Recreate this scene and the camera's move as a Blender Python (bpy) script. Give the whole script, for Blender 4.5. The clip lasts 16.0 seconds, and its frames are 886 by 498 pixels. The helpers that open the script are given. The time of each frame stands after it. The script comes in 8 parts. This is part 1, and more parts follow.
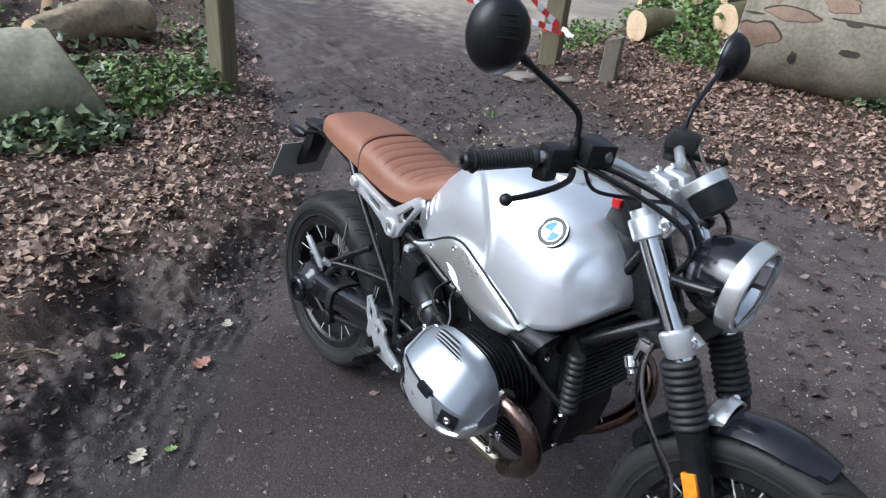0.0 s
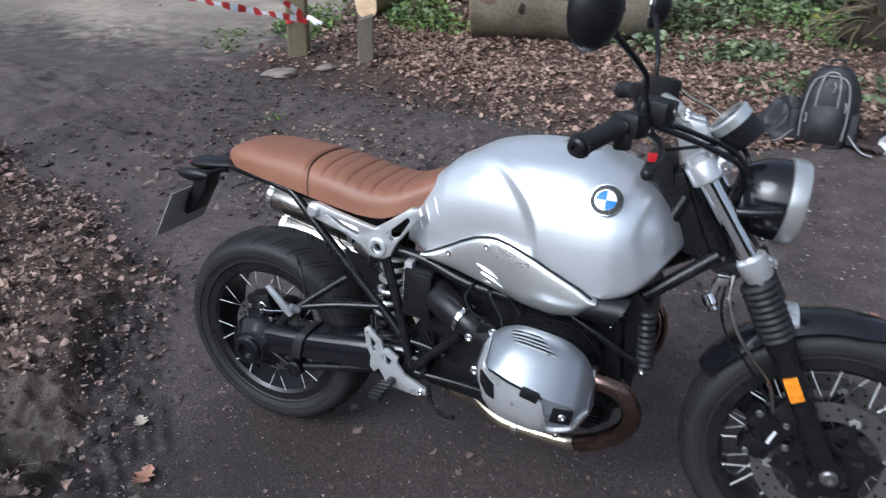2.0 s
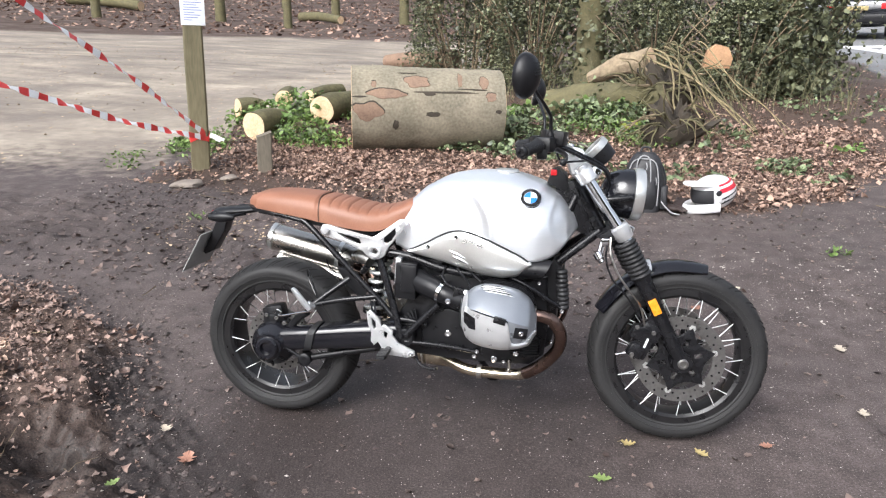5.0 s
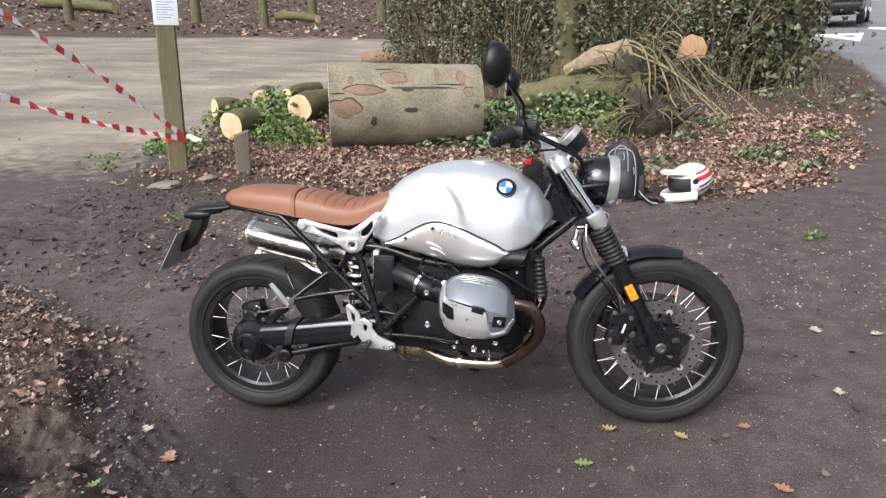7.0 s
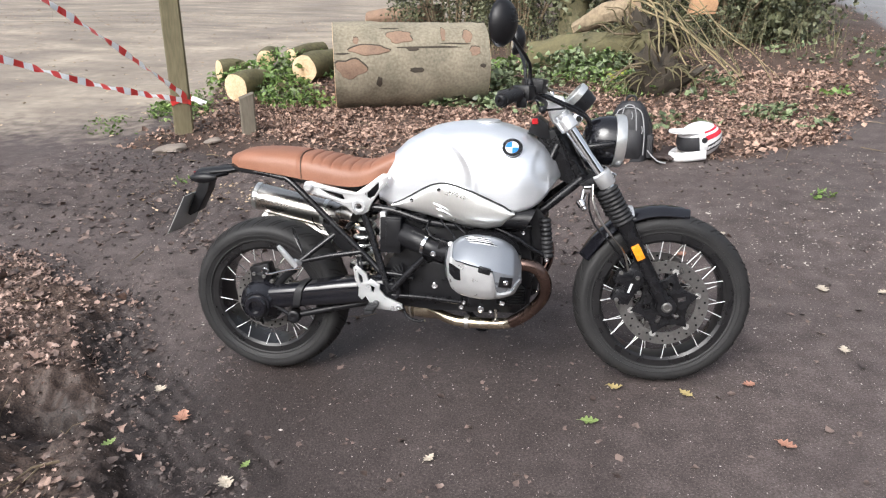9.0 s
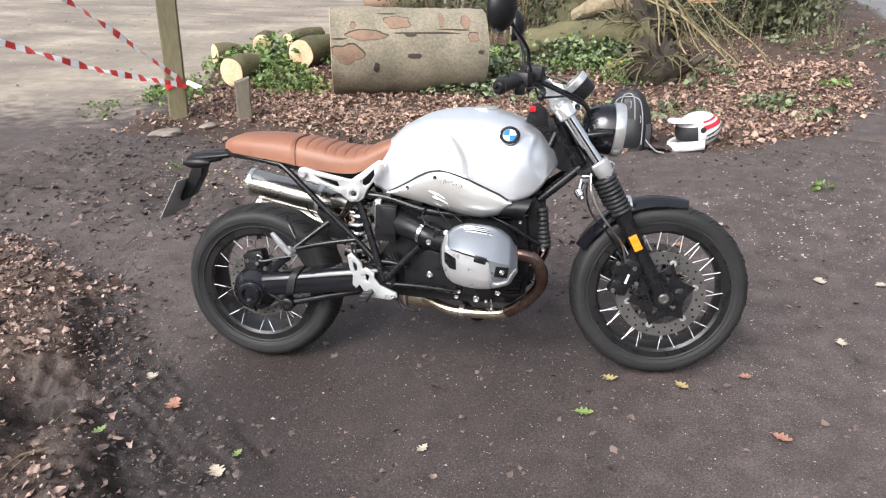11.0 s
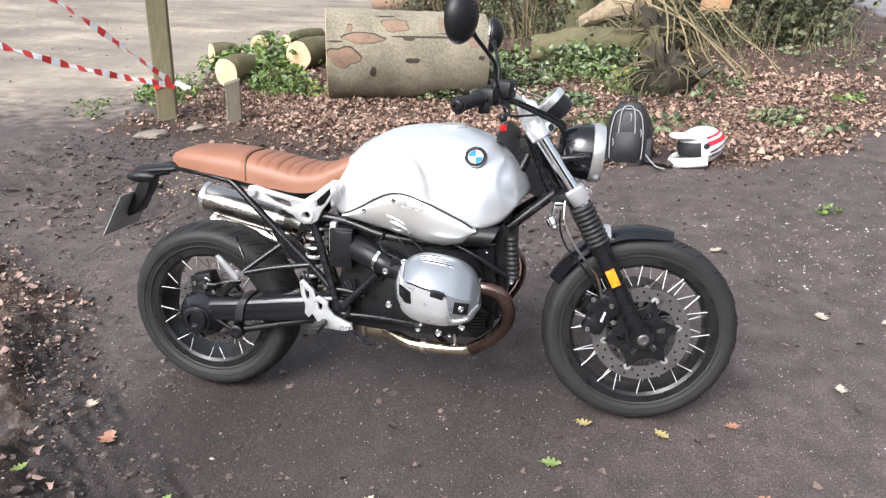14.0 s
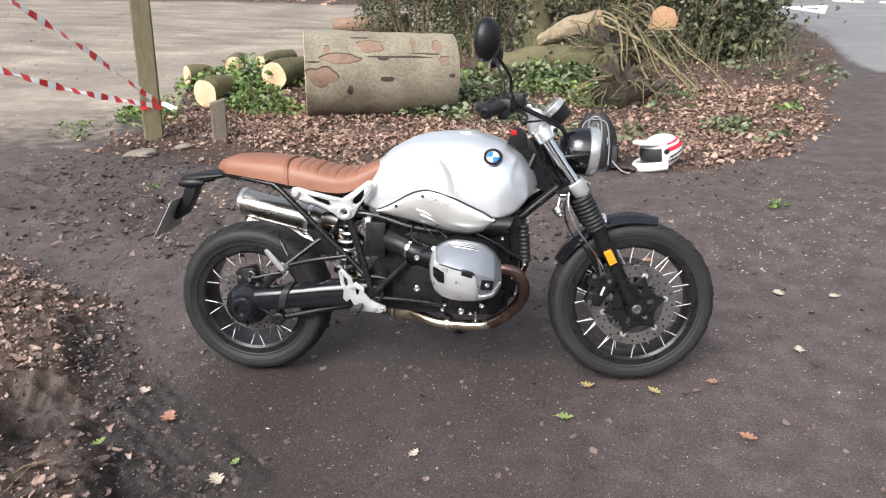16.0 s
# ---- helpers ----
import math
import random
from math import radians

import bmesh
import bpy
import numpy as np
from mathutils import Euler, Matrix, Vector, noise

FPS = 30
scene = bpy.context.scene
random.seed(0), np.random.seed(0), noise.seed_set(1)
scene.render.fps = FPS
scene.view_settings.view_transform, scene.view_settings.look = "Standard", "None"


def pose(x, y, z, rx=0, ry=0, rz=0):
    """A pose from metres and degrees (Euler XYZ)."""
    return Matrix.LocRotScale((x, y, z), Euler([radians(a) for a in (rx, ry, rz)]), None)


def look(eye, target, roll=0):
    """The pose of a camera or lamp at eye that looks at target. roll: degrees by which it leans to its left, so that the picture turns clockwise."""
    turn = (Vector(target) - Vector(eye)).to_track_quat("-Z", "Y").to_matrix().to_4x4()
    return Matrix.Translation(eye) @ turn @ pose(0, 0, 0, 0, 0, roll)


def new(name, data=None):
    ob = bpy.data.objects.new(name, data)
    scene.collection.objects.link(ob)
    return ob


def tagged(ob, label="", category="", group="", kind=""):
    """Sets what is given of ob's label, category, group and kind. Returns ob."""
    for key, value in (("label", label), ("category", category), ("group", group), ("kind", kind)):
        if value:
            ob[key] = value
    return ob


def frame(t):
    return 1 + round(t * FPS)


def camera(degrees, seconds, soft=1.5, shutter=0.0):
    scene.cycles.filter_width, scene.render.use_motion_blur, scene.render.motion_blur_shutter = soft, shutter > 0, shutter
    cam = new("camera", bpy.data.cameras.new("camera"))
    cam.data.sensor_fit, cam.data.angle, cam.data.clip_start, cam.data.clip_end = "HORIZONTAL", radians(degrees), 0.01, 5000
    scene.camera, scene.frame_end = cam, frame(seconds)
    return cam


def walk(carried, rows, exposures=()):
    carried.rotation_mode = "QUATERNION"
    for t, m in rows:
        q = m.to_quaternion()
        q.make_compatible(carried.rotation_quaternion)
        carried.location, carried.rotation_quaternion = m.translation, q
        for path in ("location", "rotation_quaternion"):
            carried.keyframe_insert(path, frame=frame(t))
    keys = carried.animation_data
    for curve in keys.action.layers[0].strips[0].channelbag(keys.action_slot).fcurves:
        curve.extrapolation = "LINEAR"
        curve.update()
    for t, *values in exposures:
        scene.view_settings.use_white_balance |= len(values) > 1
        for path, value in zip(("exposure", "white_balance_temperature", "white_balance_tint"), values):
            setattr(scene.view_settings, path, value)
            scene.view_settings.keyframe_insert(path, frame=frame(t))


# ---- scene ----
cam = camera(63.9, 16.0, 1.2, 0.3)
PATH = [
    (0, (1.907, -1.071, 1.554), (0.533, 0.08, 0.668), 4),
    (0.5, (1.682, -1.102, 1.503), (0.395, 0.143, 0.613), 3.45),
    (1, (1.489, -1.154, 1.529), (0.282, 0.168, 0.637), 1.14),
    (1.5, (1.4, -1.238, 1.51), (0.394, 0.256, 0.64), 0.36),
    (2, (1.277, -1.421, 1.532), (0.508, 0.188, 0.629), -1.62),
    (2.5, (1.317, -1.636, 1.501), (0.7, 0.03, 0.584), -1.22),
    (3, (1.39, -1.86, 1.509), (0.758, -0.197, 0.594), -1.99),
    (3.5, (1.329, -2.014, 1.469), (0.644, -0.342, 0.612), -4.46),
    (4, (1.25, -2.245, 1.482), (0.827, -0.445, 0.718), -3.09),
    (4.5, (1.241, -2.344, 1.486), (0.863, -0.5, 0.811), -1.04),
    (4.7, (1.201, -2.396, 1.482), (0.79, -0.527, 0.9), -1.31),
    (6.8, (1.221, -2.421, 1.458), (0.859, -0.539, 0.886), -2.38),
    (7, (1.227, -2.414, 1.456), (0.863, -0.538, 0.868), -2.5),
    (7.5, (1.231, -2.417, 1.448), (0.86, -0.555, 0.815), -2.77),
    (8, (1.225, -2.412, 1.444), (0.859, -0.563, 0.773), -2.48),
    (8.5, (1.223, -2.416, 1.448), (0.832, -0.578, 0.761), -2.83),
    (9, (1.231, -2.418, 1.455), (0.848, -0.58, 0.766), -3.12),
    (11.5, (1.228, -2.386, 1.447), (0.857, -0.56, 0.721), -2.41),
    (12, (1.236, -2.4, 1.446), (0.844, -0.577, 0.723), -3.42),
    (12.5, (1.234, -2.412, 1.442), (0.83, -0.595, 0.71), -3.77),
    (13, (1.225, -2.378, 1.444), (0.833, -0.558, 0.715), -2.74),
    (13.5, (1.264, -2.242, 1.436), (0.883, -0.423, 0.699), -1.81),
    (14, (1.35, -2.121, 1.449), (0.946, -0.299, 0.733), -1.35),
    (14.5, (1.356, -2.147, 1.465), (0.946, -0.301, 0.816), -0.52),
    (15, (1.27, -2.27, 1.464), (0.926, -0.411, 0.81), -0.69),
    (15.5, (1.196, -2.417, 1.466), (0.866, -0.565, 0.786), -2.56),
    (16, (1.173, -2.541, 1.486), (0.897, -0.678, 0.813), -1.77),
]
EXPOSURES = [(0, 0.44, 5450, 7.5), (1.5, 0.09, 5400, 8.5), (2.5, 0.41, 5530, 8), (3.5, 0.95, 5900, 10), (4.5, 1.0, 6050, 10), (7, 0.64, 6200, 10), (8, 0.79, 6200, 10), (9, 0.85, 6200, 10), (12.5, 0.96, 6150, 10), (13, 0.93, 6150, 10), (13.5, 1.01, 6150, 10), (14, 1.08, 6100, 10), (14.5, 0.86, 6200, 10), (15, 0.76, 6200, 10), (16, 0.86, 6200, 10)]
walk(cam, [(t, look(eye, target, roll)) for t, eye, target, roll in PATH], EXPOSURES)

# ---- world and light: bright overcast sky over a woodland track ----
world = bpy.data.worlds.new("world")
scene.world = world
world.use_nodes = True
wn, wl = world.node_tree.nodes, world.node_tree.links
sky = wn.new("ShaderNodeTexSky")
sky.sky_type = 'NISHITA'
sky.sun_disc = False
sky.sun_elevation = radians(38)
sky.sun_rotation = radians(200)
sky.dust_density = 6.0
sky.ozone_density = 0.6
desat = wn.new("ShaderNodeHueSaturation")
desat.inputs["Saturation"].default_value = 0.35
wl.new(sky.outputs[0], desat.inputs["Color"])
wl.new(desat.outputs[0], wn["Background"].inputs["Color"])
wn["Background"].inputs["Strength"].default_value = 0.14
sun_data = bpy.data.lights.new("sun", "SUN")
sun_data.energy = 1.3
sun_data.angle = radians(30)
sun_data.color = (1.0, 0.96, 0.9)
sun = new("sun", sun_data)
sun.matrix_world = look((-4, -9, 12), (0, 0, 0))

# ---- materials ----
def nodes_of(name):
    m = bpy.data.materials.new(name)
    m.use_nodes = True
    return m, m.node_tree.nodes, m.node_tree.links, m.node_tree.nodes["Principled BSDF"]


def ramp(n, stops):
    r = n.new("ShaderNodeValToRGB")
    e = r.color_ramp.elements
    while len(e) < len(stops):
        e.new(0.5)
    for el, (pos, col) in zip(e, stops):
        el.position, el.color = pos, (*col, 1) if len(col) == 3 else col
    return r


def surface(name, dark, light, scale=20.0, rough=0.6, metal=0.0, bump=0.2, fine=None, rough_var=0.15, stretch=(1, 1, 1), island=0.0, coat=0.0, spec=0.5):
    """Two scales of noise between two colours, with relief and uneven gloss."""
    m, n, l, b = nodes_of(name)
    tc = n.new("ShaderNodeTexCoord")
    mp = n.new("ShaderNodeMapping")
    mp.inputs["Scale"].default_value = stretch
    l.new(tc.outputs["Object"], mp.inputs["Vector"])
    n1, n2 = n.new("ShaderNodeTexNoise"), n.new("ShaderNodeTexNoise")
    n1.inputs["Scale"].default_value, n1.inputs["Detail"].default_value = scale, 6
    n2.inputs["Scale"].default_value, n2.inputs["Detail"].default_value = (fine or scale * 9), 4
    for q in (n1, n2):
        l.new(mp.outputs[0], q.inputs["Vector"])
    mix = n.new("ShaderNodeMath")
    mix.operation = 'MULTIPLY_ADD'
    l.new(n2.outputs[0], mix.inputs[0])
    mix.inputs[1].default_value = 0.45
    sc = n.new("ShaderNodeMath")
    sc.operation = 'MULTIPLY'
    sc.inputs[1].default_value = 0.55
    l.new(n1.outputs[0], sc.inputs[0])
    l.new(sc.outputs[0], mix.inputs[2])
    src = mix.outputs[0]
    if island:
        g = n.new("ShaderNodeNewGeometry")
        ad = n.new("ShaderNodeMath")
        ad.operation = 'MULTIPLY_ADD'
        l.new(g.outputs["Random Per Island"], ad.inputs[0])
        ad.inputs[1].default_value = island
        off = n.new("ShaderNodeMath")
        off.operation = 'SUBTRACT'
        off.inputs[1].default_value = island / 2
        l.new(src, off.inputs[0])
        l.new(off.outputs[0], ad.inputs[2])
        src = ad.outputs[0]
    r = ramp(n, [(0.3, dark), (0.7, light)])
    l.new(src, r.inputs[0])
    l.new(r.outputs[0], b.inputs["Base Color"])
    rr = n.new("ShaderNodeMapRange")
    rr.inputs["From Min"].default_value, rr.inputs["From Max"].default_value = 0.3, 0.7
    rr.inputs["To Min"].default_value, rr.inputs["To Max"].default_value = max(0.02, rough - rough_var), min(1, rough + rough_var)
    l.new(n1.outputs[0], rr.inputs[0])
    l.new(rr.outputs[0], b.inputs["Roughness"])
    b.inputs["Metallic"].default_value = metal
    b.inputs["Coat Weight"].default_value = coat
    b.inputs["Specular IOR Level"].default_value = spec
    if bump:
        bp = n.new("ShaderNodeBump")
        bp.inputs["Strength"].default_value, bp.inputs["Distance"].default_value = bump, 0.004
        l.new(mix.outputs[0], bp.inputs["Height"])
        l.new(bp.outputs[0], b.inputs["Normal"])
    return m


BRUSHED = surface("brushed_aluminium", (0.85, 0.88, 0.92), (0.94, 0.96, 0.99), 5, 0.345, 0.79, 0.012, 70, 0.035, (1, 1, 14))
SATIN = surface("satin_aluminium", (0.76, 0.77, 0.75), (0.88, 0.88, 0.86), 9, 0.30, 0.85, 0.03, 200, 0.06)
CAST = surface("cast_aluminium", (0.66, 0.67, 0.68), (0.80, 0.81, 0.82), 30, 0.34, 0.68, 0.12, 400, 0.08)
COVER_GREY = surface("silver_head_cover", (0.29, 0.31, 0.34), (0.34, 0.36, 0.395), 12, 0.30, 0.62, 0.0, 300, 0.03)
CHROME = surface("chrome", (0.75, 0.76, 0.78), (0.86, 0.87, 0.88), 8, 0.08, 1.0, 0.0, 80, 0.03)
STEEL = surface("brushed_steel", (0.42, 0.40, 0.37), (0.66, 0.64, 0.60), 8, 0.28, 1.0, 0.03, 120, 0.06, (1, 1, 1))
HEAT = surface("heat_tinted_steel", (0.10, 0.062, 0.055), (0.29, 0.20, 0.165), 9, 0.22, 1.0, 0.03, 60, 0.08)
PIPE = surface("gilt_steel_pipe", (0.50, 0.42, 0.30), (0.78, 0.70, 0.56), 14, 0.2, 1.0, 0.02, 90, 0.08)
BLACK = surface("black_frame_paint", (0.005, 0.005, 0.006), (0.013, 0.013, 0.015), 30, 0.26, 0.0, 0.03, 300, 0.08, spec=0.42)
ENGINE = surface("black_engine_casting", (0.004, 0.004, 0.005), (0.013, 0.013, 0.015), 40, 0.36, 0.0, 0.25, 350, 0.12, spec=0.35)
PLASTIC = surface("black_plastic", (0.006, 0.006, 0.007), (0.015, 0.015, 0.017), 30, 0.36, 0.0, 0.12, 500, 0.1, spec=0.32)
RUBBER = surface("tyre_rubber", (0.012, 0.012, 0.013), (0.031, 0.030, 0.030), 14, 0.60, 0.0, 0.2, 180, 0.1, spec=0.35)
GROOVE = surface("tread_groove", (0.004, 0.004, 0.004), (0.012, 0.012, 0.012), 30, 0.9)
SPOKE = surface("bright_steel_spoke", (0.80, 0.80, 0.80), (0.92, 0.92, 0.92), 30, 0.42, 0.55, 0.0)
GAITER = surface("rubber_gaiter", (0.010, 0.010, 0.011), (0.026, 0.026, 0.028), 25, 0.5, 0.0, 0.1, 200, 0.1, spec=0.35)
RIM = surface("black_anodised_rim", (0.008, 0.008, 0.009), (0.020, 0.019, 0.020), 20, 0.32, 0.2, 0.03, 200, 0.1)
DISC = surface("brake_disc_steel", (0.16, 0.155, 0.15), (0.28, 0.27, 0.262), 12, 0.34, 0.8, 0.03, 90, 0.08)
LEATHER = surface("tan_leather", (0.195, 0.080, 0.046), (0.32, 0.146, 0.088), 7, 0.5, 0.0, 0.18, 320, 0.08)
PIPING = surface("dark_piping", (0.05, 0.02, 0.012), (0.09, 0.04, 0.02), 30, 0.6)
AMBER = surface("amber_reflector", (0.75, 0.20, 0.01), (0.95, 0.36, 0.02), 60, 0.25, 0.0, 0.1, 400)
RED_LENS = surface("red_plastic", (0.45, 0.01, 0.02), (0.7, 0.03, 0.03), 30, 0.3)
PLATE_BACK = surface("number_plate_back", (0.30, 0.30, 0.29), (0.44, 0.44, 0.42), 6, 0.55, 0.0, 0.05, 90)
BADGE_BLUE = surface("badge_blue", (0.02, 0.16, 0.55), (0.04, 0.24, 0.7), 60, 0.2, 0, 0)
BADGE_WHITE = surface("badge_white", (0.75, 0.76, 0.78), (0.85, 0.86, 0.88), 60, 0.2, 0, 0)
GLASS = bpy.data.materials.new("lamp_glass")
GLASS.use_nodes = True
gb = GLASS.node_tree.nodes["Principled BSDF"]
gb.inputs["Transmission Weight"].default_value = 1.0
gb.inputs["Roughness"].default_value = 0.03
gb.inputs["Base Color"].default_value = (0.97, 0.98, 1.0, 1)
gb.inputs["IOR"].default_value = 1.08
FENDER = surface("gloss_black_mudguard", (0.006, 0.006, 0.008), (0.012, 0.012, 0.016), 12, 0.17, 0.0, 0.02, 200, 0.05, coat=0.3)
MIRROR = surface("mirror_glass", (0.8, 0.8, 0.8), (0.85, 0.85, 0.85), 5, 0.03, 1.0, 0)
BARK = surface("beech_bark", (0.10, 0.088, 0.062), (0.33, 0.29, 0.215), 3.2, 0.85, 0.0, 0.5, 38, 0.08, (1, 1, 1))
BARK_MOSS = surface("mossy_bark", (0.06, 0.055, 0.03), (0.17, 0.15, 0.075), 4.0, 0.9, 0.0, 0.8, 30, 0.08)
SCAR = surface("bare_bark_scar", (0.15, 0.095, 0.065), (0.30, 0.20, 0.14), 9, 0.85, 0, 0.4, 60)
CUT = surface("fresh_cut_wood", (0.55, 0.35, 0.19), (0.84, 0.66, 0.45), 6, 0.8, 0, 0.3, 50)
HEARTWOOD = surface("torn_heartwood", (0.26, 0.14, 0.075), (0.52, 0.32, 0.18), 8, 0.85, 0, 0.4, 50)
POST = surface("weathered_green_post", (0.10, 0.088, 0.048), (0.22, 0.19, 0.115), 5, 0.88, 0, 0.5, 60, 0.06, (1, 1, 0.15))
GREYPOST = surface("grey_weathered_wood", (0.10, 0.085, 0.065), (0.2, 0.175, 0.135), 6, 0.9, 0, 0.5, 70, 0.06, (1, 1, 0.2))
PAPER = surface("paper_notice", (0.72, 0.75, 0.8), (0.8, 0.83, 0.88), 10, 0.6, 0, 0.02)
INK = surface("faded_blue_ink", (0.2, 0.24, 0.5), (0.28, 0.32, 0.58), 60, 0.7)
TRODDEN_LEAF = surface("trodden_leaf_scraps", (0.045, 0.031, 0.027), (0.20, 0.145, 0.122), 12, 0.5, 0, 0.15, 90, 0.15, island=0.5)
# grey-green bark of the bank log, lightened to hold the sunlight on it
SUNLIT_BARK = surface("pale_sunlit_bark", (0.17, 0.16, 0.105), (0.44, 0.41, 0.30), 3.0, 0.85, 0, 0.6, 34, 0.08)
TAPE_RED = surface("red_tape", (0.62, 0.03, 0.03), (0.75, 0.07, 0.06), 14, 0.4, 0, 0.05)
TAPE_WHITE = surface("white_tape", (0.84, 0.84, 0.84), (0.92, 0.92, 0.92), 14, 0.4, 0, 0.05)
WET_LEAF = surface("wet_dead_leaves", (0.085, 0.056, 0.046), (0.42, 0.29, 0.235), 12, 0.5, 0, 0.15, 90, 0.15, island=0.45)
# lighter leaf tone with the upper bank's brighter skylight put into it
LIT_BANK_LEAF = surface("skylit_bank_leaves", (0.135, 0.085, 0.062), (0.50, 0.35, 0.26), 12, 0.6, 0, 0.15, 90, 0.12, island=0.42)
LITTER_LEAF = surface("dead_leaves", (0.105, 0.062, 0.048), (0.47, 0.32, 0.245), 12, 0.75, 0, 0.15, 90, 0.1, island=0.45)
IVY = surface("ivy_leaves", (0.045, 0.064, 0.028), (0.22, 0.27, 0.14), 3, 0.42, 0, 0.1, 60, 0.12, island=0.5)
HEDGE = surface("hedge_leaves", (0.032, 0.038, 0.020), (0.155, 0.165, 0.088), 3, 0.5, 0, 0.1, 60, 0.12, island=0.55)
GRASS = surface("grass_and_herbs", (0.06, 0.11, 0.02), (0.21, 0.31, 0.09), 4, 0.55, 0, 0.1, 60, 0.1, island=0.5)
TWIG = surface("dry_twigs", (0.10, 0.075, 0.045), (0.26, 0.2, 0.13), 9, 0.85, 0, 0.3, 60, island=0.4)
VINE = surface("pale_vine_stems", (0.15, 0.12, 0.065), (0.33, 0.27, 0.15), 9, 0.8, 0, 0.3, 60, island=0.3)
STONE = surface("grey_brown_stone", (0.16, 0.13, 0.11), (0.3, 0.26, 0.22), 9, 0.85, 0, 0.4, 80)
CHIPS = surface("pale_wood_chips", (0.28, 0.2, 0.12), (0.55, 0.43, 0.3), 20, 0.85, 0, 0.1, 90, island=0.6)
DEBRIS = surface("crumbs_of_grit", (0.14, 0.10, 0.08), (0.42, 0.36, 0.31), 20, 0.8, 0, 0.1, 90, island=0.7)
ASPHALT = surface("grey_asphalt", (0.16, 0.165, 0.17), (0.23, 0.235, 0.24), 3, 0.75, 0, 0.3, 140)
ROADPAINT = surface("white_road_paint", (0.7, 0.7, 0.7), (0.82, 0.82, 0.82), 9, 0.6, 0, 0.1, 90)
PACK = surface("black_nylon", (0.010, 0.010, 0.012), (0.03, 0.03, 0.034), 25, 0.6, 0, 0.4, 500)
PACK_GREY = surface("grey_webbing", (0.22, 0.22, 0.23), (0.36, 0.36, 0.37), 40, 0.6, 0, 0.2, 300)
HELM_WHITE = surface("white_helmet_shell", (0.74, 0.74, 0.75), (0.84, 0.84, 0.85), 9, 0.2, 0, 0.0, coat=0.5)
HELM_RED = surface("red_helmet_paint", (0.55, 0.02, 0.04), (0.68, 0.04, 0.06), 12, 0.25, 0, 0)
CARPAINT = surface("dark_car_paint", (0.012, 0.013, 0.016), (0.03, 0.032, 0.038), 5, 0.25, 0.2, 0, coat=0.6)
CARGLASS = surface("dark_car_glass", (0.01, 0.012, 0.014), (0.02, 0.022, 0.025), 5, 0.06, 0, 0)


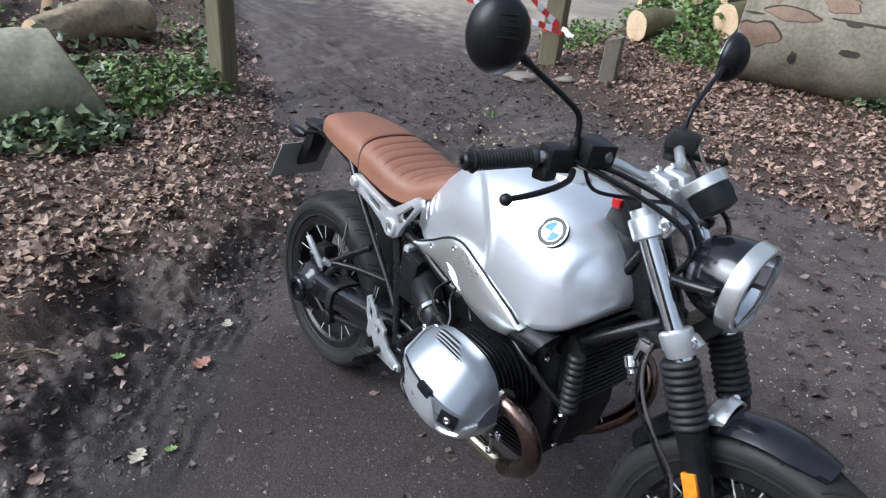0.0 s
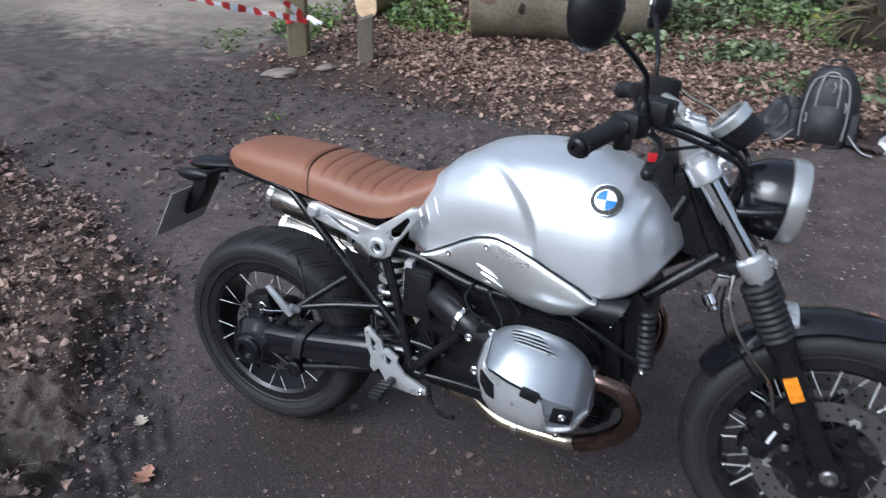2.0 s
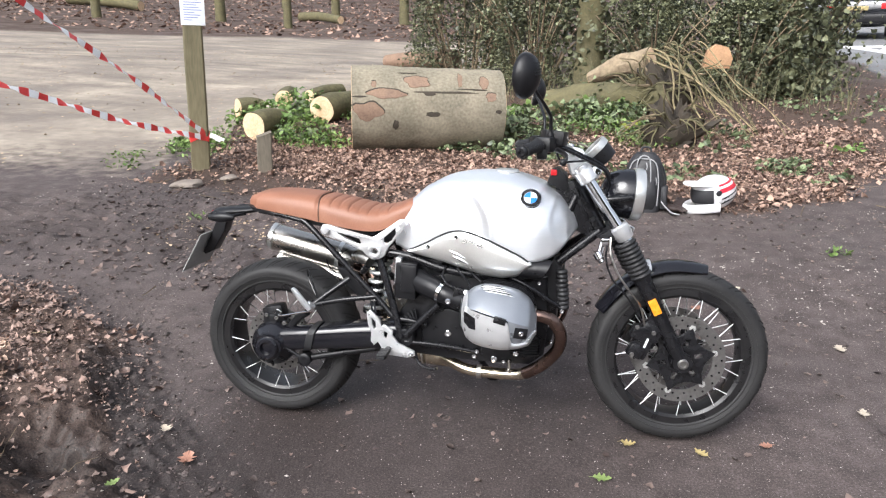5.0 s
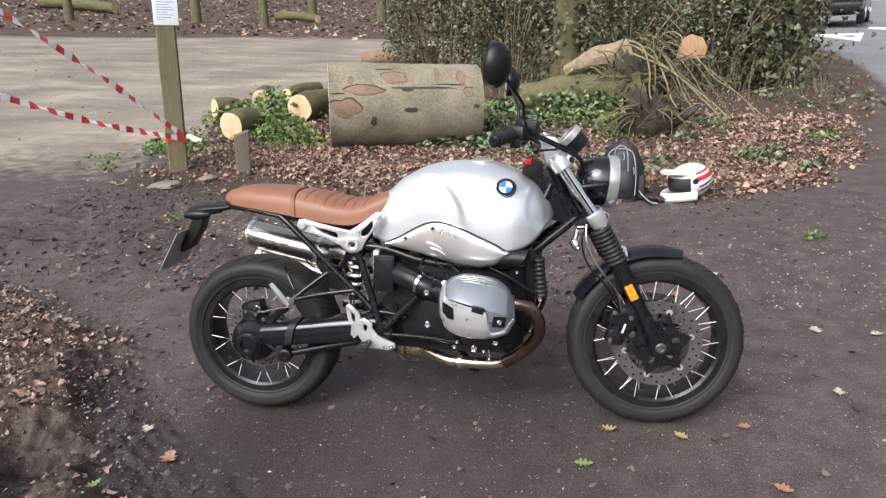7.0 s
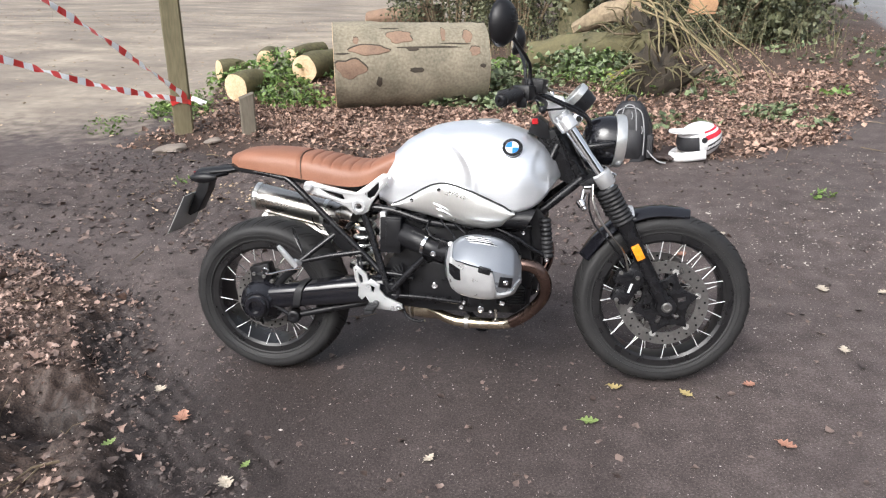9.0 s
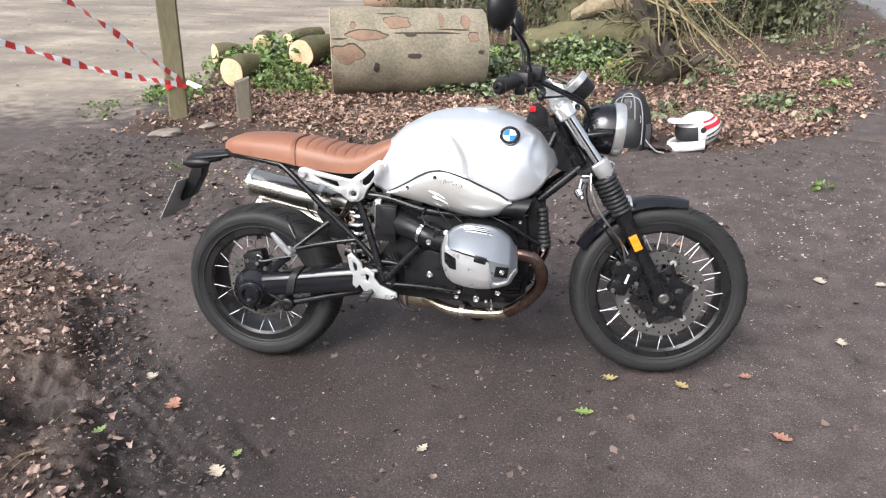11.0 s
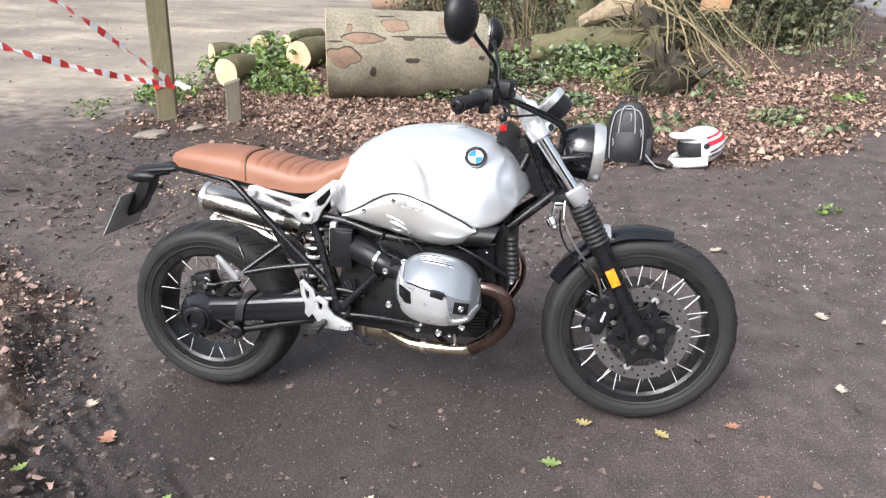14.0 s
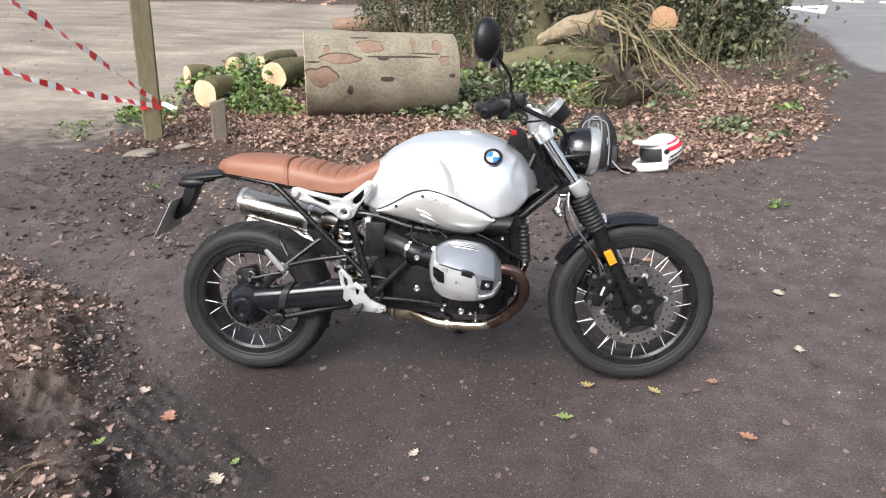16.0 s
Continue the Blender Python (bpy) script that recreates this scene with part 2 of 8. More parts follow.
def ground_material():
    """Wet dark mud on the track, brown humus under leaf litter, paler dry grit on the far clearing: by the sheet's own
    cover values. The alpha value also carries painted shade under the motorcycle.
    """
    m, n, l, b = nodes_of("woodland_ground")
    tc = n.new("ShaderNodeTexCoord")
    at = n.new("ShaderNodeVertexColor")
    at.layer_name = "cover"
    sep = n.new("ShaderNodeSeparateColor")
    l.new(at.outputs[0], sep.inputs[0])
    big, mid, fine, grit = [n.new("ShaderNodeTexNoise") for _ in range(4)]
    for q, s, d in ((big, 0.9, 5), (mid, 8, 12), (fine, 130, 4), (grit, 230, 2)):
        q.inputs["Scale"].default_value, q.inputs["Detail"].default_value = s, d
        l.new(tc.outputs["Object"], q.inputs["Vector"])
    lie = n.new("ShaderNodeMapping")
    lie.inputs["Scale"].default_value = (0.30, 0.75, 1.0)
    lie.inputs["Rotation"].default_value = (0, 0, radians(14))
    l.new(tc.outputs["Object"], lie.inputs["Vector"])
    streak = n.new("ShaderNodeTexNoise")
    streak.inputs["Scale"].default_value, streak.inputs["Detail"].default_value = 1.6, 9
    streak.inputs["Roughness"].default_value = 0.62
    l.new(lie.outputs[0], streak.inputs["Vector"])
    mud = ramp(n, [(0.32, (0.040, 0.031, 0.030)), (0.50, (0.078, 0.062, 0.0585)), (0.66, (0.138, 0.112, 0.106))])
    grain = n.new("ShaderNodeMath")
    grain.operation = 'MULTIPLY_ADD'
    l.new(fine.outputs[0], grain.inputs[0])
    grain.inputs[1].default_value = 0.55
    part_mid = n.new("ShaderNodeMath")
    part_mid.operation = 'MULTIPLY'
    part_mid.inputs[1].default_value = 0.45
    l.new(mid.outputs[0], part_mid.inputs[0])
    l.new(part_mid.outputs[0], grain.inputs[2])
    l.new(grain.outputs[0], mud.inputs[0])
    humus = ramp(n, [(0.35, (0.040, 0.027, 0.022)), (0.65, (0.125, 0.085, 0.066))])
    l.new(fine.outputs[0], humus.inputs[0])
    dry = ramp(n, [(0.34, (0.20, 0.165, 0.135)), (0.52, (0.31, 0.265, 0.215)), (0.70, (0.46, 0.40, 0.32))])
    drymix = n.new("ShaderNodeMath")
    drymix.operation = 'MULTIPLY_ADD'
    l.new(mid.outputs[0], drymix.inputs[0])
    drymix.inputs[1].default_value = 0.3
    half = n.new("ShaderNodeMath")
    half.operation = 'MULTIPLY'
    half.inputs[1].default_value = 0.7
    l.new(big.outputs[0], half.inputs[0])
    l.new(half.outputs[0], drymix.inputs[2])
    l.new(drymix.outputs[0], dry.inputs[0])
    # darker tone for streaks of shade painted across the dry clearing
    trodden = ramp(n, [(0.35, (0.105, 0.086, 0.074)), (0.65, (0.20, 0.168, 0.142))])
    l.new(fine.outputs[0], trodden.inputs[0])
    shade_bands = n.new("ShaderNodeMapRange")
    shade_bands.inputs["From Min"].default_value, shade_bands.inputs["From Max"].default_value = 0.42, 0.64
    shade_bands.inputs["To Min"].default_value, shade_bands.inputs["To Max"].default_value = 0.0, 0.8
    l.new(streak.outputs[0], shade_bands.inputs[0])
    road = ramp(n, [(0.3, (0.17, 0.17, 0.172)), (0.7, (0.25, 0.25, 0.252))])
    l.new(fine.outputs[0], road.inputs[0])

    def blend(fac, a, c):
        mx = n.new("ShaderNodeMix")
        mx.data_type = 'RGBA'
        l.new(fac, mx.inputs["Factor"])
        l.new(a, mx.inputs["A"])
        l.new(c, mx.inputs["B"])
        return mx.outputs["Result"]

    def edge(chan, amount=0.5):
        e = n.new("ShaderNodeMath")
        e.operation = 'MULTIPLY_ADD'
        l.new(mid.outputs[0], e.inputs[0])
        e.inputs[1].default_value = amount
        s = n.new("ShaderNodeMath")
        s.operation = 'SUBTRACT'
        l.new(chan, s.inputs[0])
        s.inputs[1].default_value = amount / 2
        l.new(s.outputs[0], e.inputs[2])
        r = n.new("ShaderNodeMapRange")
        r.inputs["From Min"].default_value, r.inputs["From Max"].default_value = 0.35, 0.65
        l.new(e.outputs[0], r.inputs[0])
        return r.outputs[0]

    speck = ramp(n, [(0.0, (0, 0, 0)), (0.63, (0, 0, 0)), (0.72, (1, 1, 1))])
    l.new(grit.outputs[0], speck.inputs[0])
    pale = n.new("ShaderNodeRGB")
    pale.outputs[0].default_value = (0.30, 0.27, 0.25, 1)
    c = blend(edge(sep.outputs["Blue"]), mud.outputs[0], blend(shade_bands.outputs[0], dry.outputs[0], trodden.outputs[0]))
    sp = n.new("ShaderNodeMath")
    sp.operation = 'MULTIPLY'
    sp.inputs[1].default_value = 0.8
    l.new(speck.outputs[0], sp.inputs[0])
    c = blend(sp.outputs[0], c, pale.outputs[0])
    c = blend(edge(sep.outputs["Red"]), c, humus.outputs[0])
    c = blend(sep.outputs["Green"], c, road.outputs[0])
    wet_and_shade = n.new("ShaderNodeMath")
    wet_and_shade.operation = 'MULTIPLY'
    wn2 = ramp(n, [(0.3, (0.6, 0.6, 0.6)), (0.7, (1, 1, 1))])
    l.new(mid.outputs[0], wn2.inputs[0])
    l.new(at.outputs[1], wet_and_shade.inputs[0])
    l.new(wn2.outputs[0], wet_and_shade.inputs[1])
    # dark tone for wet soil and for the painted shade under the motorcycle
    slurry_and_shade = ramp(n, [(0.35, (0.010, 0.0078, 0.0074)), (0.65, (0.038, 0.030, 0.028))])
    l.new(fine.outputs[0], slurry_and_shade.inputs[0])
    c = blend(wet_and_shade.outputs[0], c, slurry_and_shade.outputs[0])
    l.new(c, b.inputs["Base Color"])
    b.inputs["Specular IOR Level"].default_value = 0.3
    rg = n.new("ShaderNodeMapRange")
    rg.inputs["From Min"].default_value, rg.inputs["From Max"].default_value = 0.35, 0.65
    rg.inputs["To Min"].default_value, rg.inputs["To Max"].default_value = 0.55, 0.9
    l.new(big.outputs[0], rg.inputs[0])
    dry_r = n.new("ShaderNodeMix")
    l.new(wet_and_shade.outputs[0], dry_r.inputs["Factor"])
    l.new(rg.outputs[0], dry_r.inputs["A"])
    dry_r.inputs["B"].default_value = 0.5
    l.new(dry_r.outputs[0], b.inputs["Roughness"])
    b1 = n.new("ShaderNodeBump")
    b1.inputs["Strength"].default_value, b1.inputs["Distance"].default_value = 0.55, 0.004
    l.new(fine.outputs[0], b1.inputs["Height"])
    b2 = n.new("ShaderNodeBump")
    b2.inputs["Strength"].default_value, b2.inputs["Distance"].default_value = 0.35, 0.012
    l.new(mid.outputs[0], b2.inputs["Height"])
    l.new(b1.outputs[0], b2.inputs["Normal"])
    l.new(b2.outputs[0], b.inputs["Normal"])
    return m


GROUND = ground_material()

# ---- ground: one sheet ----
def soft(v, k=0.25):
    return np.log1p(np.exp(np.clip(v / k, -40, 40))) * k


def step(a, b, v):
    t = np.clip((v - a) / (b - a), 0, 1)
    return t * t * (3 - 2 * t)


def wob(x, y, s, seed=0.0):
    """Cheap smooth wobble."""
    return (np.sin(x * s + 1.3 * np.sin(y * s * 0.7 + seed) + seed) + np.sin(y * s * 1.1 + 1.7 * np.sin(x * s * 0.6 + seed * 2)) + 0.5 * np.sin((x + y) * s * 2.3 + seed * 3)) / 2.5


def uneven(x, y, s, seed=0.0):
    """Irregular lumps: two octaves of lattice noise, about -1 to 1."""
    out = 0.0
    for k, amp in ((1.0, 0.7), (2.3, 0.3)):
        X, Y = np.asarray(x, float) * s * k / 3 + seed * 7.3, np.asarray(y, float) * s * k / 3 - seed * 3.1
        i, j = np.floor(X), np.floor(Y)
        u, v = X - i, Y - j
        u, v = u * u * (3 - 2 * u), v * v * (3 - 2 * v)

        def h(a, b):
            q = np.sin(a * 127.1 + b * 311.7) * 43758.5453
            return 2 * (q - np.floor(q)) - 1
        out = out + amp * ((h(i, j) * (1 - u) + h(i + 1, j) * u) * (1 - v) + (h(i, j + 1) * (1 - u) + h(i + 1, j + 1) * u) * v)
    return out


BANK_EDGE = [(-40, 6.0), (-6.0, 2.2), (-2.85, 1.10), (-1.80, 0.80), (-1.20, 0.52), (-0.82, 0.08), (-0.47, -0.42), (-0.22, -0.72), (-0.04, -1.0), (0.10, -1.5), (0.2, -3.0), (0.2, -12)]
ISLAND = [(-2.75, 3.25), (-1.7, 3.05), (-0.6, 2.95), (0.7, 2.85), (1.6, 3.05), (2.4, 3.15), (3.05, 3.5), (3.75, 4.5), (4.6, 6.6), (5.6, 9.5), (7.5, 15.0), (12, 26), (2, 32), (-0.6, 20), (-1.6, 14), (-2.3, 10.5), (-2.8, 8.4), (-3.1, 6.8), (-2.9, 5.0)]


def seg_dist(x, y, pts, closed):
    d = np.full(np.shape(x), 1e9)
    n = len(pts)
    for i in range(n if closed else n - 1):
        (ax, ay), (bx, by) = pts[i], pts[(i + 1) % n]
        dx, dy = bx - ax, by - ay
        t = np.clip(((x - ax) * dx + (y - ay) * dy) / (dx * dx + dy * dy), 0, 1)
        d = np.minimum(d, np.hypot(x - ax - t * dx, y - ay - t * dy))
    return d


def inside(x, y, pts):
    c = np.zeros(np.shape(x), bool)
    for (ax, ay), (bx, by) in zip(pts, pts[1:] + pts[:1]):
        hit = (ay > y) != (by > y)
        with np.errstate(divide='ignore', invalid='ignore'):
            xx = (bx - ax) * (y - ay) / (by - ay if by != ay else 1e-9) + ax
        c ^= hit & (x < xx)
    return c


BANK_POLY = BANK_EDGE + [(-40, -12)]


def bank_d(x, y):
    """Distance into the left leaf bank (negative on the track)."""
    return np.where(inside(x, y, BANK_POLY), 1, -1) * seg_dist(x, y, BANK_EDGE, False) + 0.06 * wob(x, y, 6.0, 1.0)


def island_d(x, y):
    return np.where(inside(x, y, ISLAND), 1, -1) * seg_dist(x, y, ISLAND, True) + 0.09 * wob(x, y, 5.0, 2.0)


def road_d(x, y):
    """Distance across the asphalt's near edge."""
    return np.minimum(x - 5.6 - 0.13 * (y - 9), (y - 7.6) * 0.8) + 0.06 * wob(x, y, 2.0, 4.0)


def tyre_track(x, y):
    """Furrowed wheel track running along the bank: depth and where it lies."""
    q, l = 0.62 * x + 0.785 * y + 0.012 * wob(x, y, 3.0, 2), 0.785 * x - 0.62 * y
    where = step(-0.60, -0.56, q) * step(-0.28, -0.33, q) * step(-1.15, -0.8, l) * step(0.75, 0.45, l)
    broken = step(-0.4, 0.5, wob(x, y, 9.0, 4))
    return where * (-0.008 + broken * (0.0062 * np.sin(q * 118 + 0.8 * wob(x, y, 14, 3)) + 0.0025 * np.sin(l * 190 + 3 * np.sin(q * 59))) + 0.003 * wob(x, y, 41, 7)), where


def height(x, y):
    x, y = np.asarray(x, float), np.asarray(y, float)
    z = 0.055 * soft(y - 0.6) + 0.045 * soft(-x - 0.3) + 0.0022 * np.minimum(x + 1, 0) ** 2 * np.exp(-np.maximum(-x - 30, 0) / 20)
    z = z + 0.001 * np.minimum(np.maximum(y - 6, 0), 60) ** 2
    z = z + 0.028 * soft(y - 10) * step(3, 5, x)
    b, i = bank_d(x, y), island_d(x, y)
    z = z + 0.065 * step(-0.03, 0.13, b) + 0.05 * step(0.10, 0.60, b) + 0.03 * step(0.5, 1.6, b) - 0.022 * np.exp(-((b + 0.16) / 0.12) ** 2)
    z = z + 0.05 * step(-0.05, 0.6, i)
    z = z + 0.2 * np.exp(-((y - 5.8) / 0.8) ** 2 - ((x + 2.2) / 1.1) ** 2) + 0.12 * np.exp(-((y - 6.6) / 1.0) ** 2 - ((x - 1.6) / 1.3) ** 2)
    loose = np.clip(step(-0.1, 0.2, b) + step(-0.1, 0.2, i), 0, 1)
    z = z - 0.22 * np.exp(-((x + 0.76) / 0.20) ** 2 - ((y + 0.46) / 0.17) ** 2) - 0.08 * np.exp(-((x + 0.56) / 0.12) ** 2 - ((y + 0.70) / 0.2) ** 2)
    clod = np.exp(-((b - 0.10) / 0.28) ** 2) * np.exp(-np.maximum(np.hypot(x + 0.9, y + 0.3) - 1.2, 0))
    z = z + clod * (0.034 * uneven(x, y, 20, 2) + 0.026 * uneven(x, y, 55, 12) + 0.015 * uneven(x, y, 130, 13))
    z = z + clod * (0.030 * (0.45 - np.abs(uneven(x, y, 34, 21))) + 0.022 * (0.45 - np.abs(uneven(x, y, 85, 22))))
    pit = np.exp(-((x + 0.74) / 0.32) ** 2 - ((y + 0.52) / 0.30) ** 2)
    z = z + pit * (0.050 * uneven(x, y, 26, 23) + 0.040 * (0.45 - np.abs(uneven(x, y, 60, 24))))
    rut, _ = tyre_track(x, y)
    z = z + rut
    near = np.exp(-np.maximum(np.hypot(x, y - 1) - 8, 0) / 6)
    z = z + near * (0.006 * uneven(x, y, 7, 5) + 0.0035 * uneven(x, y, 35, 6) + 0.0018 * uneven(x, y, 90, 9) + loose * (0.020 * uneven(x, y, 9, 7) + 0.014 * uneven(x, y, 30, 8)))
    rough = step(1.2, 1.9, y) * step(3.0, 2.3, y) * step(1.5, 0.4, x)
    z = z + near * rough * (0.040 * uneven(x, y, 16, 9) + 0.034 * (0.45 - np.abs(uneven(x, y, 38, 3))) + 0.010 * uneven(x, y, 90, 4))
    flat = np.exp(-((y - 0.05) / 0.25) ** 2) * step(-0.3, -0.1, x) * step(1.9, 1.65, x)
    return z * (1 - flat) - 0.004 * flat


def spaced(lo, hi, fine, far_lo, far_hi):
    c = list(np.arange(lo, hi, fine))
    s = fine
    while c[-1] < far_hi - fine:
        s *= 1.12
        c.append(c[-1] + s)
    s = fine
    while c[0] > far_lo + fine:
        s *= 1.12
        c.insert(0, c[0] - s)
    return np.array(c)


def build_ground():
    xs, ys = np.concatenate([spaced(-4.2, -1.5, 0.035, -160, -1.51), np.arange(-1.49, 0.3, 0.012), spaced(0.3, 4.6, 0.035, 0.31, 160)]), np.concatenate([spaced(-2.0, -1.2, 0.03, -40, -1.21), np.arange(-1.19, 0.5, 0.012), np.arange(0.5, 1.0, 0.02), np.arange(1.0, 3.0, 0.02), spaced(3.0, 6.2, 0.035, 3.01, 220)])
    X, Y = np.meshgrid(xs, ys)
    Z = height(X, Y)
    nx, ny = len(xs), len(ys)
    me = bpy.data.meshes.new("ground")
    idx = np.arange(nx * ny).reshape(ny, nx)
    quads = np.stack([idx[:-1, :-1], idx[:-1, 1:], idx[1:, 1:], idx[1:, :-1]], -1).reshape(-1, 4)
    me.from_pydata(np.stack([X, Y, Z], -1).reshape(-1, 3).tolist(), [], quads.tolist())
    b, i = bank_d(X, Y), island_d(X, Y)
    litter = np.clip(np.maximum(step(-0.12, 0.12, b), step(-0.12, 0.12, i)), 0, 1)
    litter = np.maximum(litter, step(24, 30, Y - 0.35 * X))
    dry = step(2.4, 9.0, Y - 0.45 * X + 0.5 * wob(X, Y, 1.7, 2)) * step(1.5, -2.0, X)
    wet_and_shade = 0.65 * np.exp(-((b + 0.05) / 0.22) ** 2) * step(1.1, 0.4, Y) * (X < 0.4) * (0.55 + 0.45 * uneven(X, Y, 6.1, 1)) + 1.2 * np.exp(-((X + 0.70) / 0.26) ** 2 - ((Y + 0.50) / 0.24) ** 2)
    wet_and_shade = np.clip(wet_and_shade + 0.35 * np.exp(-((Y - 1.9) / 0.6) ** 2) * step(0.9, 0.2, X) * step(-2.6, -1.6, X) * step(-0.2, 0.5, wob(X, Y, 3.3, 8)) + 0.6 * np.exp(-((i - 0.1) / 0.3) ** 2) * step(0.4, -0.6, X) * step(-3.2, -2.4, X), 0, 1)
    # wheel track damp, then a dark zone standing in for the motorcycle's shadow
    wet_and_shade = np.clip(wet_and_shade + 0.45 * tyre_track(X, Y)[1] + 1.0 * step(0.8, 0.0, Y) * step(2.0, 1.0, X) * step(-0.7, -0.1, X) * (0.68 + 0.32 * uneven(X, Y, 4.1, 6)), 0, 1)
    wet_and_shade = np.clip(wet_and_shade + 0.55 * np.exp(-((X + 1.25) / 0.95) ** 2 - ((Y - 1.75) / 0.35) ** 2) * (0.55 + 0.45 * uneven(X, Y, 7.0, 19)), 0, 1)
    road = step(-0.02, 0.02, road_d(X, Y)) * step(2.5, 4.0, X)
    col = me.color_attributes.new("cover", 'FLOAT_COLOR', 'POINT')
    col.data.foreach_set("color", np.stack([litter * (1 - road), road, dry, wet_and_shade], -1).reshape(-1).astype(np.float32))
    me.polygons.foreach_set("use_smooth", np.ones(len(me.polygons), bool))
    me.materials.append(GROUND)
    return tagged(new("ground", me), "muddy woodland track with leaf litter banks beside it", "ground", kind="structure")


build_ground()


# ---- mesh tools ----
def finish(bm, name, mat, smooth=True, angle=38):
    bmesh.ops.remove_doubles(bm, verts=bm.verts, dist=1e-5)
    bmesh.ops.recalc_face_normals(bm, faces=bm.faces)
    me = bpy.data.meshes.new(name)
    bm.to_mesh(me)
    bm.free()
    me.materials.append(mat)
    if smooth:
        me.polygons.foreach_set("use_smooth", np.ones(len(me.polygons), bool))
        me.set_sharp_from_angle(angle=radians(angle))
    return me


def part(name, bm, mat, parent, label="", angle=38):
    """One mesh object under a thing or a part, in its frame."""
    ob = new(name, finish(bm, name, mat, angle=angle))
    ob.parent = parent
    return tagged(ob, label)


def thing(name, m, label, category, group="", kind=""):
    ob = new(name)
    ob.matrix_world = m
    return tagged(ob, label, category, group, kind)


def solid(name, bm, mat, m, label, category, group="", kind="", angle=38):
    ob = new(name, finish(bm, name, mat, angle=angle))
    ob.matrix_world = m
    return tagged(ob, label, category, group, kind)


def curve_pts(pts, n=6):
    """Catmull-Rom through the points."""
    P = [Vector(p) for p in pts]
    if len(P) < 3:
        return [P[0].lerp(P[-1], i / n) for i in range(n + 1)]
    out = []
    for i in range(len(P) - 1):
        a, b, c, d = P[max(i - 1, 0)], P[i], P[i + 1], P[min(i + 2, len(P) - 1)]
        for k in range(n):
            t = k / n
            out.append(0.5 * (2 * b + (c - a) * t + (2 * a - 5 * b + 4 * c - d) * t * t + (3 * b - a - 3 * c + d) * t ** 3))
    return out + [P[-1]]


def tube(bm, pts, r, seg=10, caps=True, squash=1.0):
    """A swept round section; r is one radius or a function of 0..1."""
    P = [Vector(p) for p in pts]
    up = Vector((0.13, 0.21, 1)).normalized()
    rings = []
    for i, p in enumerate(P):
        d = (P[min(i + 1, len(P) - 1)] - P[max(i - 1, 0)]).normalized()
        u = (up - d * up.dot(d))
        if u.length < 1e-3:
            u = d.orthogonal()
        u.normalize()
        up = u
        v = d.cross(u)
        rad = r(i / (len(P) - 1)) if callable(r) else r
        rings.append([bm.verts.new(p + rad * (math.cos(a) * u + squash * math.sin(a) * v)) for a in (2 * math.pi * k / seg for k in range(seg))])
    skin(bm, rings, caps)
    return rings


def skin(bm, rings, caps=True, closed=True):
    for a, b in zip(rings, rings[1:]):
        n = len(a)
        for k in range(n if closed else n - 1):
            bm.faces.new((a[k], a[(k + 1) % n], b[(k + 1) % n], b[k]))
    if caps:
        bm.faces.new(rings[0])
        bm.faces.new(list(reversed(rings[-1])))


def ring(bm, pts):
    return [bm.verts.new(p) for p in pts]


def lathe(bm, prof, origin, axis, seg=32, caps=True):
    """Revolves (radius, distance along axis) pairs about an axis."""
    d = Vector(axis).normalized()
    u = d.orthogonal().normalized()
    v = d.cross(u)
    o = Vector(origin)
    rings = [[bm.verts.new(o + d * h + max(r, 1e-4) * (math.cos(a) * u + math.sin(a) * v)) for a in (2 * math.pi * k / seg for k in range(seg))] for r, h in prof]
    skin(bm, rings, caps)


def hoop(bm, prof, origin, axis, seg=48):
    """Revolves a closed profile (a ring with a hole)."""
    d = Vector(axis).normalized()
    u = d.orthogonal().normalized()
    v = d.cross(u)
    o = Vector(origin)
    rings = [[bm.verts.new(o + d * h + r * (math.cos(a) * u + math.sin(a) * v)) for r, h in prof] for a in (2 * math.pi * k / seg for k in range(seg))]
    skin(bm, rings + [rings[0]], False)


def box(bm, c, size, turn=None, bevel=0.004):
    g = bmesh.ops.create_cube(bm, size=1)
    m = Matrix.Translation(c) @ (turn.to_4x4() if turn else Matrix()) @ Matrix.Diagonal((*size, 1))
    bmesh.ops.transform(bm, matrix=m, verts=g["verts"])
    if bevel:
        ed = list({e for v in g["verts"] for e in v.link_edges})
        bmesh.ops.bevel(bm, geom=ed, offset=bevel, segments=2, affect='EDGES', profile=0.6)


def prism(bm, pts, y0, y1, bevel=0.003):
    """A side-view outline (x, z) given thickness across y."""
    a = [bm.verts.new((x, y0, z)) for x, z in pts]
    b = [bm.verts.new((x, y1, z)) for x, z in pts]
    f1, f2 = bm.faces.new(a), bm.faces.new(list(reversed(b)))
    n = len(pts)
    for k in range(n):
        bm.faces.new((a[k], b[k], b[(k + 1) % n], a[(k + 1) % n]))
    if bevel:
        bmesh.ops.bevel(bm, geom=list(f1.edges) + list(f2.edges), offset=bevel, segments=2, affect='EDGES', profile=0.6)


